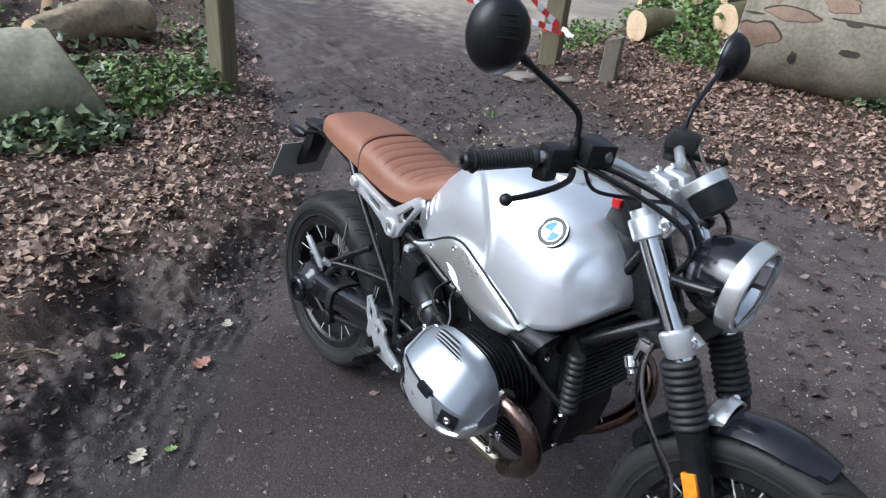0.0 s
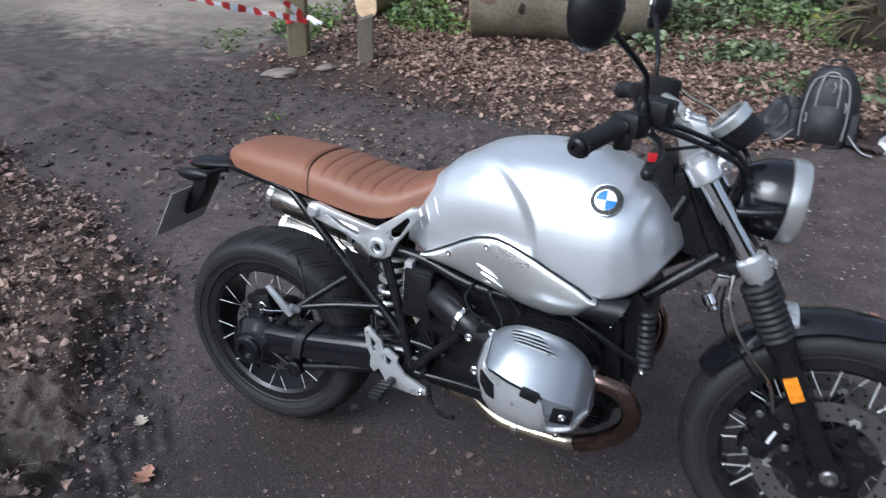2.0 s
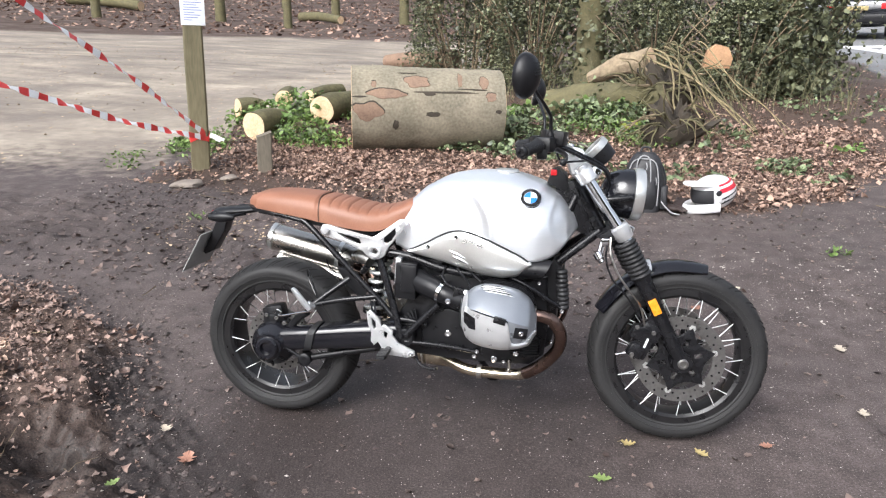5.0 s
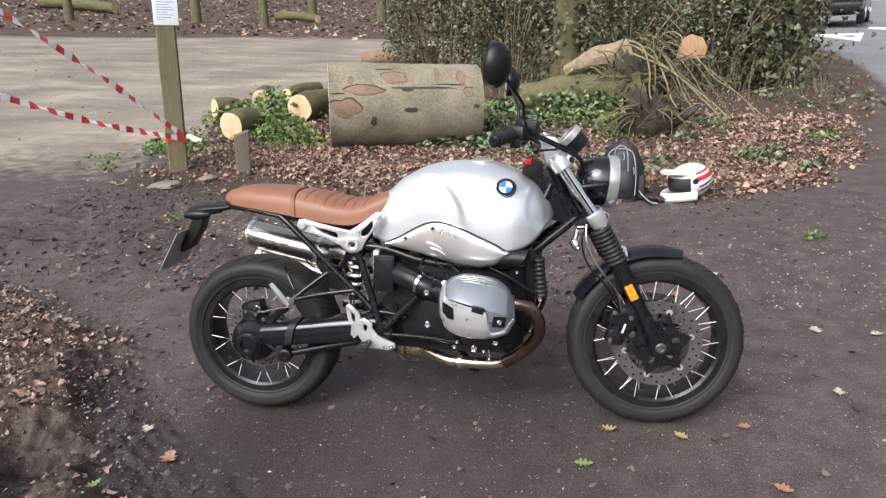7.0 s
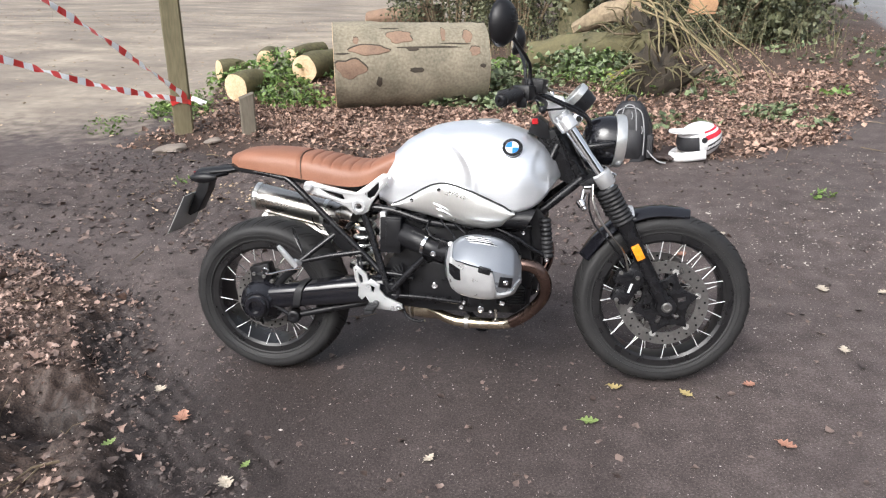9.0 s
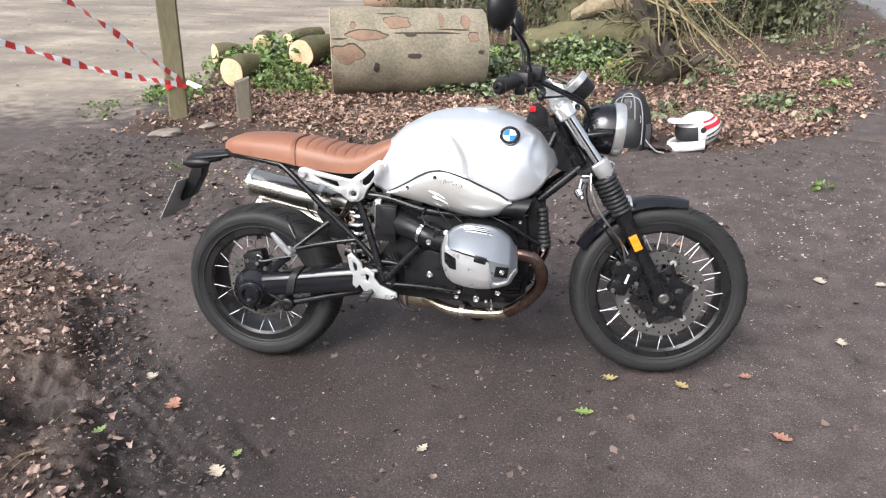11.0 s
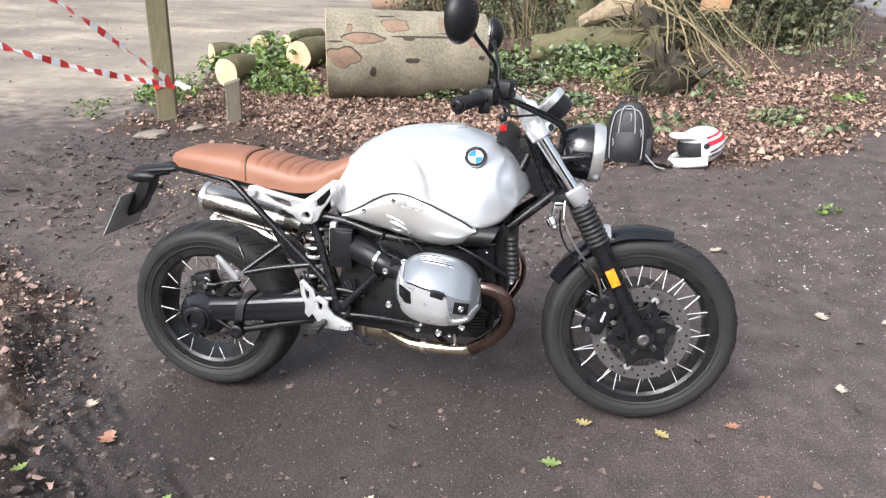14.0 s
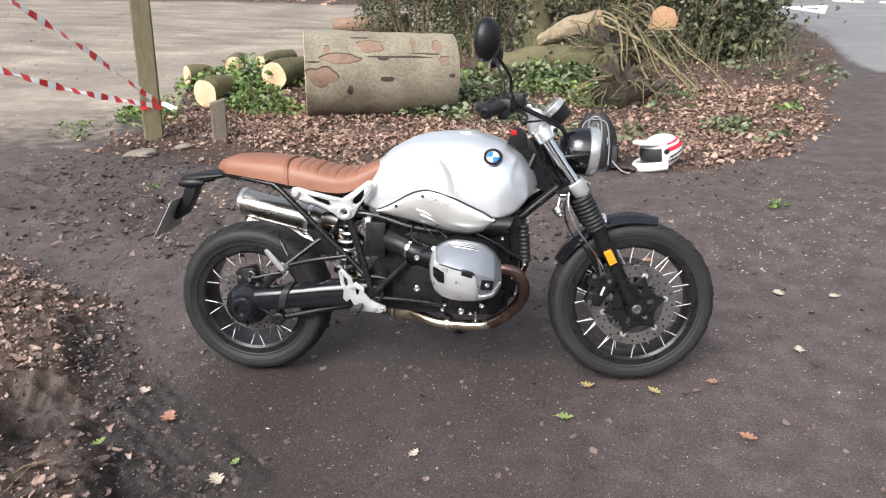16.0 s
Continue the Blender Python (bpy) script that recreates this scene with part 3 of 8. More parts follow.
def pierced(outline, holes, y0, y1, bevel=0.003):
    """A plate of given outline with holes cut through, as a bmesh, standing in the x-z plane between y0 and y1."""
    cu = bpy.data.curves.new("plate", 'CURVE')
    cu.dimensions, cu.fill_mode = '2D', 'BOTH'
    cu.extrude, cu.bevel_depth, cu.bevel_resolution = abs(y1 - y0) / 2 - bevel, bevel, 1
    for loop in [outline] + holes:
        s = cu.splines.new('POLY')
        s.points.add(len(loop) - 1)
        for q, (x, z) in zip(s.points, loop):
            q.co = (x, z, 0, 1)
        s.use_cyclic_u = True
    ob = bpy.data.objects.new("plate", cu)
    me = bpy.data.meshes.new_from_object(ob)
    bpy.data.objects.remove(ob)
    bpy.data.curves.remove(cu)
    bm = bmesh.new()
    bm.from_mesh(me)
    bpy.data.meshes.remove(me)
    for v in bm.verts:
        v.co = Vector((v.co.x, (y0 + y1) / 2 - v.co.z, v.co.y))
    return bm


def circle(x, z, r, n=20):
    return [(x + r * math.cos(2 * math.pi * k / n), z + r * math.sin(2 * math.pi * k / n)) for k in range(n)]


def lerp_table(tab, x):
    xs, vs = [t[0] for t in tab], [t[1] for t in tab]
    return float(np.interp(x, xs, vs))


def smooth_table(tab, x):
    """Monotone-ish smooth interpolation of a small table."""
    xs = [t[0] for t in tab]
    i = min(max(int(np.searchsorted(xs, x)) - 1, 0), len(tab) - 2)
    a, b, c, d = tab[max(i - 1, 0)][1], tab[i][1], tab[i + 1][1], tab[min(i + 2, len(tab) - 1)][1]
    t = min(max((x - xs[i]) / (xs[i + 1] - xs[i]), 0), 1)
    return 0.5 * (2 * b + (c - a) * t + (2 * a - 5 * b + 4 * c - d) * t * t + (3 * b - a - 3 * c + d) * t ** 3)


# ---- the motorcycle: x ahead, y to its left, z up, standing on its side stand ----
BIKE_POSE = pose(-0.0076, 0.0619, 0, 0, 0, 1.25) @ pose(0, 0, 0, -4.41, 0, 0)
WB, RF, RR = 1.531, 0.3236, 0.3166
STEER_BASE = Vector((WB + 0.11, 0, 0))
STEER = Matrix.Translation(STEER_BASE) @ Matrix.Rotation(radians(5.89), 4, Vector((-math.sin(radians(28.5)), 0, math.cos(radians(28.5))))) @ Matrix.Translation(-STEER_BASE)
bike = thing("motorcycle", BIKE_POSE, "roadster motorcycle with bare aluminium tank and tan leather seat", "motorcycle")


def fpart(name, bm, mat, parent, label="", angle=38):
    """A part that turns with the steering."""
    bmesh.ops.transform(bm, matrix=STEER, verts=bm.verts)
    return part(name, bm, mat, parent, label, angle)


def B():
    return bmesh.new()


def bolt(name, parent, pos, axis, r=0.008, h=0.006, mat=None, steer=False):
    bm = B()
    lathe(bm, [(r, 0), (r, h * 0.7), (r * 0.8, h), (r * 0.5, h), (r * 0.5, h * 0.5), (0.0005, h * 0.5)], pos, axis, 12)
    return (fpart if steer else part)(name, bm, mat or CHROME, parent)


def tyre(centre, R, width, rim_r, treads, make, parent):
    bm = B()
    w = width / 2
    side = R - rim_r
    prof = []
    for k in range(13):
        a = math.pi * (k / 12 - 0.5)
        prof.append((R - (1 - math.cos(a)) * side * 0.42, w * math.sin(a)))
    prof += [(rim_r + side * 0.42, w * 0.985), (rim_r + 0.014, w * 0.86), (rim_r + 0.004, w * 0.74)]
    prof += [(rim_r + 0.004, -w * 0.74), (rim_r + 0.014, -w * 0.86), (rim_r + side * 0.42, -w * 0.985)]
    hoop(bm, prof, centre, (0, 1, 0), 96)
    t = make("tyre", bm, RUBBER, parent, "black road tyre with cut tread, dusty with dried mud", 50)
    bm = B()
    for s in (-1, 1):
        hoop(bm, [(rim_r + side * 0.40, s * w * 0.97), (rim_r + side * 0.40, s * w * 1.004), (rim_r + side * 0.44, s * w * 1.004), (rim_r + side * 0.44, s * w * 0.97)], centre, (0, 1, 0), 96)
        hoop(bm, [(rim_r + 0.016, s * w * 0.84), (rim_r + 0.016, s * w * 0.905), (rim_r + 0.021, s * w * 0.905), (rim_r + 0.021, s * w * 0.84)], centre, (0, 1, 0), 96)
    make("sidewall_ridge", bm, RUBBER, t)
    bm = B()
    c = Vector(centre)
    for k in range(treads):
        for s in (-1, 1):
            for j in range(2):
                a0 = 2 * math.pi * (k + 0.5 * (s > 0) + 0.33 * j) / treads
                pts = []
                for q in range(5):
                    u = (0.10 + 0.17 * q + 0.1 * j)
                    ang = math.asin(min(u, 0.95))
                    rad = R - (1 - math.cos(ang)) * side * 0.42 - 0.0022
                    aa = a0 + (0.03 + 0.035 * q) * (1 if s > 0 else 1) * 0.9
                    pts.append(c + Vector((rad * math.cos(aa), s * w * math.sin(ang), rad * math.sin(aa))))
                tube(bm, pts, lambda v: 0.0046 * (1 - 0.3 * abs(2 * v - 1)), 6)
    make("tread_groove", bm, GROOVE, t)
    return t


def wheel(name, centre, R, width, rim_r, spokes, hub_r, hub_w, make, label):
    bm = B()
    w = width / 2
    rw = w * 0.84
    hoop(bm, [(rim_r + 0.011, rw), (rim_r + 0.011, rw - 0.006), (rim_r - 0.004, rw - 0.012), (rim_r - 0.018, rw * 0.45), (rim_r - 0.018, -rw * 0.45), (rim_r - 0.004, -rw + 0.012), (rim_r + 0.011, -rw + 0.006), (rim_r + 0.011, -rw),
              (rim_r - 0.012, -rw), (rim_r - 0.022, -rw + 0.008), (rim_r - 0.026, -rw * 0.4), (rim_r - 0.026, rw * 0.4), (rim_r - 0.022, rw - 0.008), (rim_r - 0.012, rw)], centre, (0, 1, 0), 80)
    rim = make(name, bm, RIM, bike, label)
    tyre(centre, R, width, rim_r, 24 if width < 0.15 else 30, make, rim)
    bm = B()
    lathe(bm, [(0.018, -hub_w), (hub_r, -hub_w), (hub_r, -hub_w + 0.008), (hub_r * 0.62, -hub_w + 0.014), (hub_r * 0.55, 0), (hub_r * 0.62, hub_w - 0.014), (hub_r, hub_w - 0.008), (hub_r, hub_w), (0.018, hub_w)], centre, (0, 1, 0), 32)
    make("hub", bm, BLACK, rim)
    c = Vector(centre)
    for k in range(spokes):
        s = 1 if k % 2 else -1
        lean = math.asin(0.040 / hub_r) * (1 if (k // 2) % 2 else -1)
        a = 2 * math.pi * (k + (0.1 if (k // 2) % 2 else -0.1)) / spokes
        p0 = c + Vector((hub_r * 0.95 * math.cos(a + lean), s * (hub_w - 0.004), hub_r * 0.95 * math.sin(a + lean)))
        p1 = c + Vector(((rim_r - 0.014) * math.cos(a), s * (rw - 0.006), (rim_r - 0.014) * math.sin(a)))
        bm = B()
        tube(bm, [p0, p0.lerp(p1, 0.66)], 0.0014, 6)
        sp = make("spoke", bm, DISC, rim)
        bm = B()
        tube(bm, [p0.lerp(p1, 0.655), p1], 0.0018, 6)
        make("spoke_end", bm, SPOKE, sp, "bright outer end of the spoke")
    return rim


def disc(centre, y, r0, r1, make, parent, label=""):
    bm = B()
    c = Vector(centre) + Vector((0, y, 0))
    hoop(bm, [(r0, -0.0025), (r1, -0.0025), (r1, 0.0025), (r0, 0.0025)], c, (0, 1, 0), 64)
    d = make("brake_disc", bm, DISC, parent, label)
    bm = B()
    for k in range(40):
        a = 2 * math.pi * k / 40
        rr = r0 + (r1 - r0) * (0.3 if k % 2 else 0.7)
        lathe(bm, [(0.0042, -0.0032), (0.0042, 0.0032)], c + Vector((rr * math.cos(a), 0, rr * math.sin(a))), (0, 1, 0), 8)
    make("disc_hole", bm, BLACK, d)
    return d


# wheels
front = wheel("front_wheel", (WB, 0, RF), RF, 0.12, 0.2440, 40, 0.052, 0.05, fpart, "black wire-spoked front wheel with bright spokes")
rear = wheel("rear_wheel", (0, 0, RR), RR, 0.172, 0.2240, 36, 0.075, 0.055, part, "black wire-spoked rear wheel with bright spokes")
for s in (-1, 1):
    d = disc((WB, 0, RF), 0.071 * s, 0.114, 0.159, fpart, front, "drilled steel front brake disc")
    star = []
    for k in range(24):
        a = 2 * math.pi * (k / 4 + 0.2) / 6
        rad = (0.122, 0.090, 0.084, 0.090)[k % 4]
        star.append((WB + rad * math.cos(a), RF + rad * math.sin(a)))
    slots = [[(WB + rad * math.cos(2 * math.pi * (k + 0.2 + o) / 6), RF + rad * math.sin(2 * math.pi * (k + 0.2 + o) / 6)) for rad, o in ((0.050, -0.22), (0.082, -0.12), (0.082, 0.12), (0.050, 0.22))] for k in range(6)]
    bm = pierced(star, slots + [circle(WB, RF, 0.03)], 0.065 * s, 0.077 * s, 0.002)
    fpart("disc_carrier", bm, BLACK, d)
    for k in range(6):
        a = 2 * math.pi * (k + 0.2) / 6
        bm = B()
        lathe(bm, [(0.012, -0.005), (0.014, 0), (0.012, 0.005)], Vector((WB + 0.122 * math.cos(a), 0.071 * s, RF + 0.122 * math.sin(a))), (0, 1, 0), 6)
        fpart("bobbin", bm, SATIN, d, "grey steel disc bobbin")
disc((0, 0, RR), -0.062, 0.098, 0.132, part, rear, "steel rear brake disc")

# fork: two legs
TOP, CLAMP, GAIT, AXLE = Vector((1.158, 0, 1.005)), Vector((1.298, 0, 0.795)), Vector((1.312, 0, 0.757)), Vector((1.529, 0, 0.322))
FDIR = (AXLE - Vector((1.311, 0, 0.756))).normalized()
for s in (-1, 1):
    off = Vector((0, 0.106 * s, 0))
    bm = B()
    tube(bm, [TOP + off, CLAMP + off + Vector((0.03, 0, -0.05))], 0.0215, 20)
    leg = fpart("fork_tube", bm, CHROME, bike, "chromed fork stanchion")
    bm = B()
    pts, n = [], 90
    a, b = GAIT + off, Vector((1.383, 0, 0.618)) + off
    tube(bm, [a.lerp(b, k / n) for k in range(n + 1)], lambda v: 0.0335 + 0.0055 * abs(math.sin(v * math.pi * 10)) if v < 0.9 else 0.031, 20)
    fpart("fork_gaiter", bm, GAITER, leg, "ribbed black rubber fork gaiter")
    bm = B()
    a, b = Vector((1.376, 0, 0.632)) + off, AXLE + off + Vector((-0.008, 0, 0.015))
    tube(bm, [a, a.lerp(b, 0.15), a.lerp(b, 0.5), a.lerp(b, 0.9), b], lambda v: 0.033 - 0.008 * min(v * 2, 1), 18)
    lathe(bm, [(0.034, -0.018), (0.036, -0.012), (0.036, 0.012), (0.034, 0.018)], AXLE + off + Vector((0, 0, 0.002)), (0, 1, 0), 24)
    prism(bm, [(1.42, 0.50), (1.452, 0.42), (1.40, 0.345), (1.372, 0.36), (1.382, 0.45)], off.y - 0.012 * s, off.y + 0.008 * s, 0.004)
    lower = fpart("fork_lower", bm, BLACK, leg, "black cast fork lower leg")
    bm = B()
    lathe(bm, [(0.019, 0), (0.019, 0.008), (0.015, 0.012), (0.011, 0.012), (0.010, 0.004), (0.0005, 0.004)], AXLE + off + Vector((0, 0.018 * s, 0.002)), (0, s, 0), 20)
    fpart("axle_end", bm, DISC, lower)
    # brake caliper behind the leg
    bm = B()
    cc = Vector((1.395, 0.082 * s, 0.40))
    t = Euler((0, radians(25), 0)).to_matrix()
    box(bm, cc, (0.062, 0.072, 0.135), t, 0.012)
    box(bm, cc + Vector((-0.018, 0.02 * s, 0.03)), (0.06, 0.05, 0.05), t, 0.01)
    box(bm, cc + Vector((-0.03, 0.02 * s, -0.035)), (0.055, 0.05, 0.05), t, 0.01)
    cal = fpart("brake_caliper", bm, BLACK, lower, "black four-piston front brake caliper")
    bm = B()
    box(bm, cc + Vector((0.004, 0.0375 * s, -0.005)), (0.008, 0.003, 0.036), Euler((0, radians(20), 0)).to_matrix(), 0.001)
    fpart("lettering_bar", bm, BADGE_WHITE, cal, "white maker's mark as a plain bar")
    for dx, dz in ((-0.03, 0.055), (-0.045, -0.045), (0.028, 0.035), (0.035, -0.02)):
        bolt("bolt", cal, cc + Vector((dx, 0.044 * s, dz)), (0, s, 0), 0.008, 0.006, DISC, True)
    bm = B()
    rp = Vector((1.421, 0.106 * s + 0.027 * s, 0.530))
    box(bm, rp, (0.030, 0.012, 0.058), Euler((0, radians(-26), 0)).to_matrix(), 0.003)
    fpart("reflector", bm, AMBER, lower, "orange side reflector")
    # clamps
    bm = B()
    d = (CLAMP - TOP).normalized()
    lathe(bm, [(0.030, -0.02), (0.034, -0.016), (0.034, 0.014), (0.031, 0.018), (0.031, 0.03), (0.028, 0.034)], CLAMP + off, d, 28)
    box(bm, CLAMP + off + Vector((0.028, -0.010 * s, 0.002)), (0.030, 0.024, 0.034), Euler((0, radians(30), 0)).to_matrix(), 0.006)
    cl = fpart("lower_clamp", bm, CAST, leg, "silver cast lower fork clamp")
    bolt("bolt", cl, CLAMP + off + Vector((0.031, -0.012 - 0.010 * s, 0.006)), (0, -1, 0), 0.011, 0.008, CHROME, True)
    bm = B()
    lathe(bm, [(0.030, -0.024), (0.033, -0.02), (0.033, 0.018), (0.029, 0.022)], Vector((1.172, 0, 0.984)) + off, d, 28)
    lathe(bm, [(0.024, -0.04), (0.0245, -0.02)], Vector((1.172, 0, 0.984)) + off, d, 24)
    box(bm, Vector((1.206, 0.094 * s, 0.996)), (0.034, 0.024, 0.034), Euler((0, radians(30), 0)).to_matrix(), 0.006)
    tc = fpart("upper_clamp", bm, CAST, leg, "silver cast upper fork clamp")
    bolt("bolt", tc, Vector((1.211, 0.094 * s - 0.012, 1.0)), (0, -1, 0), 0.011, 0.008, CHROME, True)

bm = B()
prism(bm, [(1.135, 0.985), (1.165, 1.006), (1.20, 0.985), (1.19, 0.962), (1.15, 0.958)], -0.1, 0.1, 0.008)
fpart("top_yoke", bm, CAST, bike, "silver cast top yoke")
bm = B()
prism(bm, [(1.245, 0.79), (1.30, 0.815), (1.325, 0.785), (1.31, 0.755), (1.25, 0.76)], -0.1, 0.1, 0.008)
prism(bm, [(1.215, 0.775), (1.26, 0.80), (1.29, 0.775), (1.25, 0.748)], -0.12, -0.085, 0.006)
fpart("bottom_yoke", bm, ENGINE, bike, "black cast bottom yoke")
for s in (-1, 1):
    bm = B()
    prism(bm, [(1.128, 0.985), (1.190, 0.985), (1.188, 1.03), (1.165, 1.075), (1.12, 1.085), (1.105, 1.055)], 0.032 * s - 0.022, 0.032 * s + 0.022, 0.008)
    rs = fpart("bar_riser", bm, CAST, bike, "silver cast handlebar riser")
    bolt("bolt", rs, Vector((1.128, 0.032 * s, 1.082)), (-0.4, 0, 1), 0.008, 0.01, CHROME, True)

bm = B()
tube(bm, [Vector((1.13, 0, 0.965)), Vector((1.235, 0, 0.775))], 0.034, 24)
head_tube = part("steering_head", bm, BLACK, bike, "black steering head")
bm = B()
prism(bm, [(1.075, 0.955), (1.14, 0.965), (1.215, 0.79), (1.20, 0.762), (1.14, 0.79), (1.08, 0.89)], -0.045, 0.045, 0.01)
part("head_gusset", bm, BLACK, bike)

# front mudguard with silver bridge
bm = B()
rings = []
for k in range(31):
    a = radians(74 + (150 - 74) * k / 30)
    grow = 0.348 + 0.008 * math.sin(math.pi * k / 30)
    wd = 0.066 * (0.55 + 0.45 * min(1, k / 5)) if k < 5 else 0.066
    wd *= 0.75 + 0.25 * min(1, (30 - k) / 5)
    outer, inner = [], []
    for q in range(13):
        u = -1 + 2 * q / 12
        drop = 0.030 * abs(u) ** 2.4
        outer.append(Vector((WB + (grow - drop) * math.cos(a), wd * u, RF + (grow - drop) * math.sin(a))))
        inner.append(Vector((WB + (grow - drop - 0.004) * math.cos(a), wd * u * 0.96, RF + (grow - drop - 0.004) * math.sin(a))))
    rings.append(ring(bm, outer + inner[::-1]))
skin(bm, rings)
mud = fpart("front_mudguard", bm, FENDER, bike, "short black front mudguard with a satin sheen", 50)
bm = B()
rows = []
for u in (-1, -0.8, -0.4, 0, 0.4, 0.8, 1):
    zc = 0.670 - 0.026 * abs(u) ** 2.5
    rows.append(ring(bm, [Vector((1.380, 0.062 * u, zc - 0.018)), Vector((1.418, 0.056 * u, zc - 0.002)), Vector((1.420, 0.056 * u, zc + 0.005)), Vector((1.398, 0.058 * u, zc + 0.006)), Vector((1.376, 0.062 * u, zc - 0.010))]))
skin(bm, rows)
for s in (-1, 1):
    tube(bm, [Vector((1.380, 0.096 * s, 0.625)), Vector((1.385, 0.080 * s, 0.642)), Vector((1.395, 0.058 * s, 0.654))], 0.008, 8)
fpart("fork_brace", bm, CAST, mud, "silver fork brace over the mudguard")

# headlamp
HL = Vector((1.355, 0, 0.912))
hax = Vector((1, 0, -0.10)).normalized()
bm = B()
lathe(bm, [(0.02, -0.118), (0.045, -0.112), (0.068, -0.095), (0.083, -0.065), (0.089, -0.035), (0.090, -0.008)], HL, hax, 40)
hl = fpart("headlamp", bm, FENDER, bike, "round black headlamp bowl with a satin silver rim")
bm = B()
hoop(bm, [(0.090, -0.012), (0.095, -0.010), (0.095, 0.018), (0.091, 0.025), (0.082, 0.025), (0.082, 0.016), (0.087, 0.010)], HL, hax, 48)
fpart("lamp_rim", bm, SATIN, hl, "satin silver lamp rim")
bm = B()
lathe(bm, [(0.012, -0.055), (0.05, -0.045), (0.075, -0.015), (0.083, 0.012)], HL, hax, 36, False)
fpart("lamp_reflector", bm, CHROME, hl)
bm = B()
lathe(bm, [(0.02, -0.05), (0.022, -0.01), (0.016, 0.0), (0.0005, 0.002)], HL, hax, 20)
box(bm, HL + Vector((-0.005, 0, 0)), (0.01, 0.012, 0.14), None, 0.002)
fpart("bulb_holder", bm, DISC, hl)
bm = B()
lathe(bm, [(0.084, 0.014), (0.083, 0.02), (0.06, 0.026), (0.03, 0.029), (0.0005, 0.030), (0.0005, 0.026), (0.03, 0.025), (0.06, 0.022), (0.082, 0.016)], HL, hax, 40, False)
gl = fpart("lamp_lens", bm, GLASS, hl, "clear glass headlamp lens")
gl.visible_shadow = False
for s in (-1, 1):
    bm = B()
    tube(bm, [Vector((1.235, 0.09 * s, 0.90)), Vector((1.28, 0.1 * s, 0.905)), Vector((1.335, 0.094 * s, 0.91))], 0.011, 10)
    fpart("lamp_bracket", bm, BLACK, hl)

# instrument
CK = Vector((1.219, 0.004, 1.073))
cax = Vector((-0.72, -0.05, 0.7)).normalized()
bm = B()
lathe(bm, [(0.02, -0.058), (0.040, -0.052), (0.044, -0.02), (0.044, 0.0)], CK, cax, 32)
clock = fpart("speedometer", bm, PLASTIC, bike, "round speedometer with a silver bezel")
bm = B()
hoop(bm, [(0.044, -0.006), (0.048, -0.004), (0.048, 0.016), (0.044, 0.02), (0.038, 0.02), (0.038, 0.010)], CK, cax, 36)
fpart("bezel", bm, SATIN, clock, "satin silver bezel")
bm = B()
lathe(bm, [(0.0395, 0.0), (0.0395, 0.010), (0.0005, 0.011)], CK, cax, 28)
fpart("dial", bm, PLASTIC, clock)
bm = B()
tube(bm, curve_pts([(1.222, 0.0, 1.02), (1.235, 0.04, 1.0), (1.22, 0.07, 0.98)], 5), 0.008, 8)
fpart("speedometer_bracket", bm, BLACK, clock)

# handlebar, controls and mirrors
bm = B()
bar = [(0.950, -0.405, 1.077), (0.995, -0.30, 1.089), (1.04, -0.215, 1.098), (1.085, -0.14, 1.092), (1.118, -0.085, 1.072), (1.127, 0, 1.066), (1.118, 0.085, 1.072), (1.085, 0.14, 1.092), (1.04, 0.215, 1.098), (0.995, 0.30, 1.089), (0.950, 0.405, 1.077)]
tube(bm, curve_pts(bar, 6), 0.0125, 14)
hb = fpart("handlebar", bm, SATIN, bike, "silver tubular handlebar")
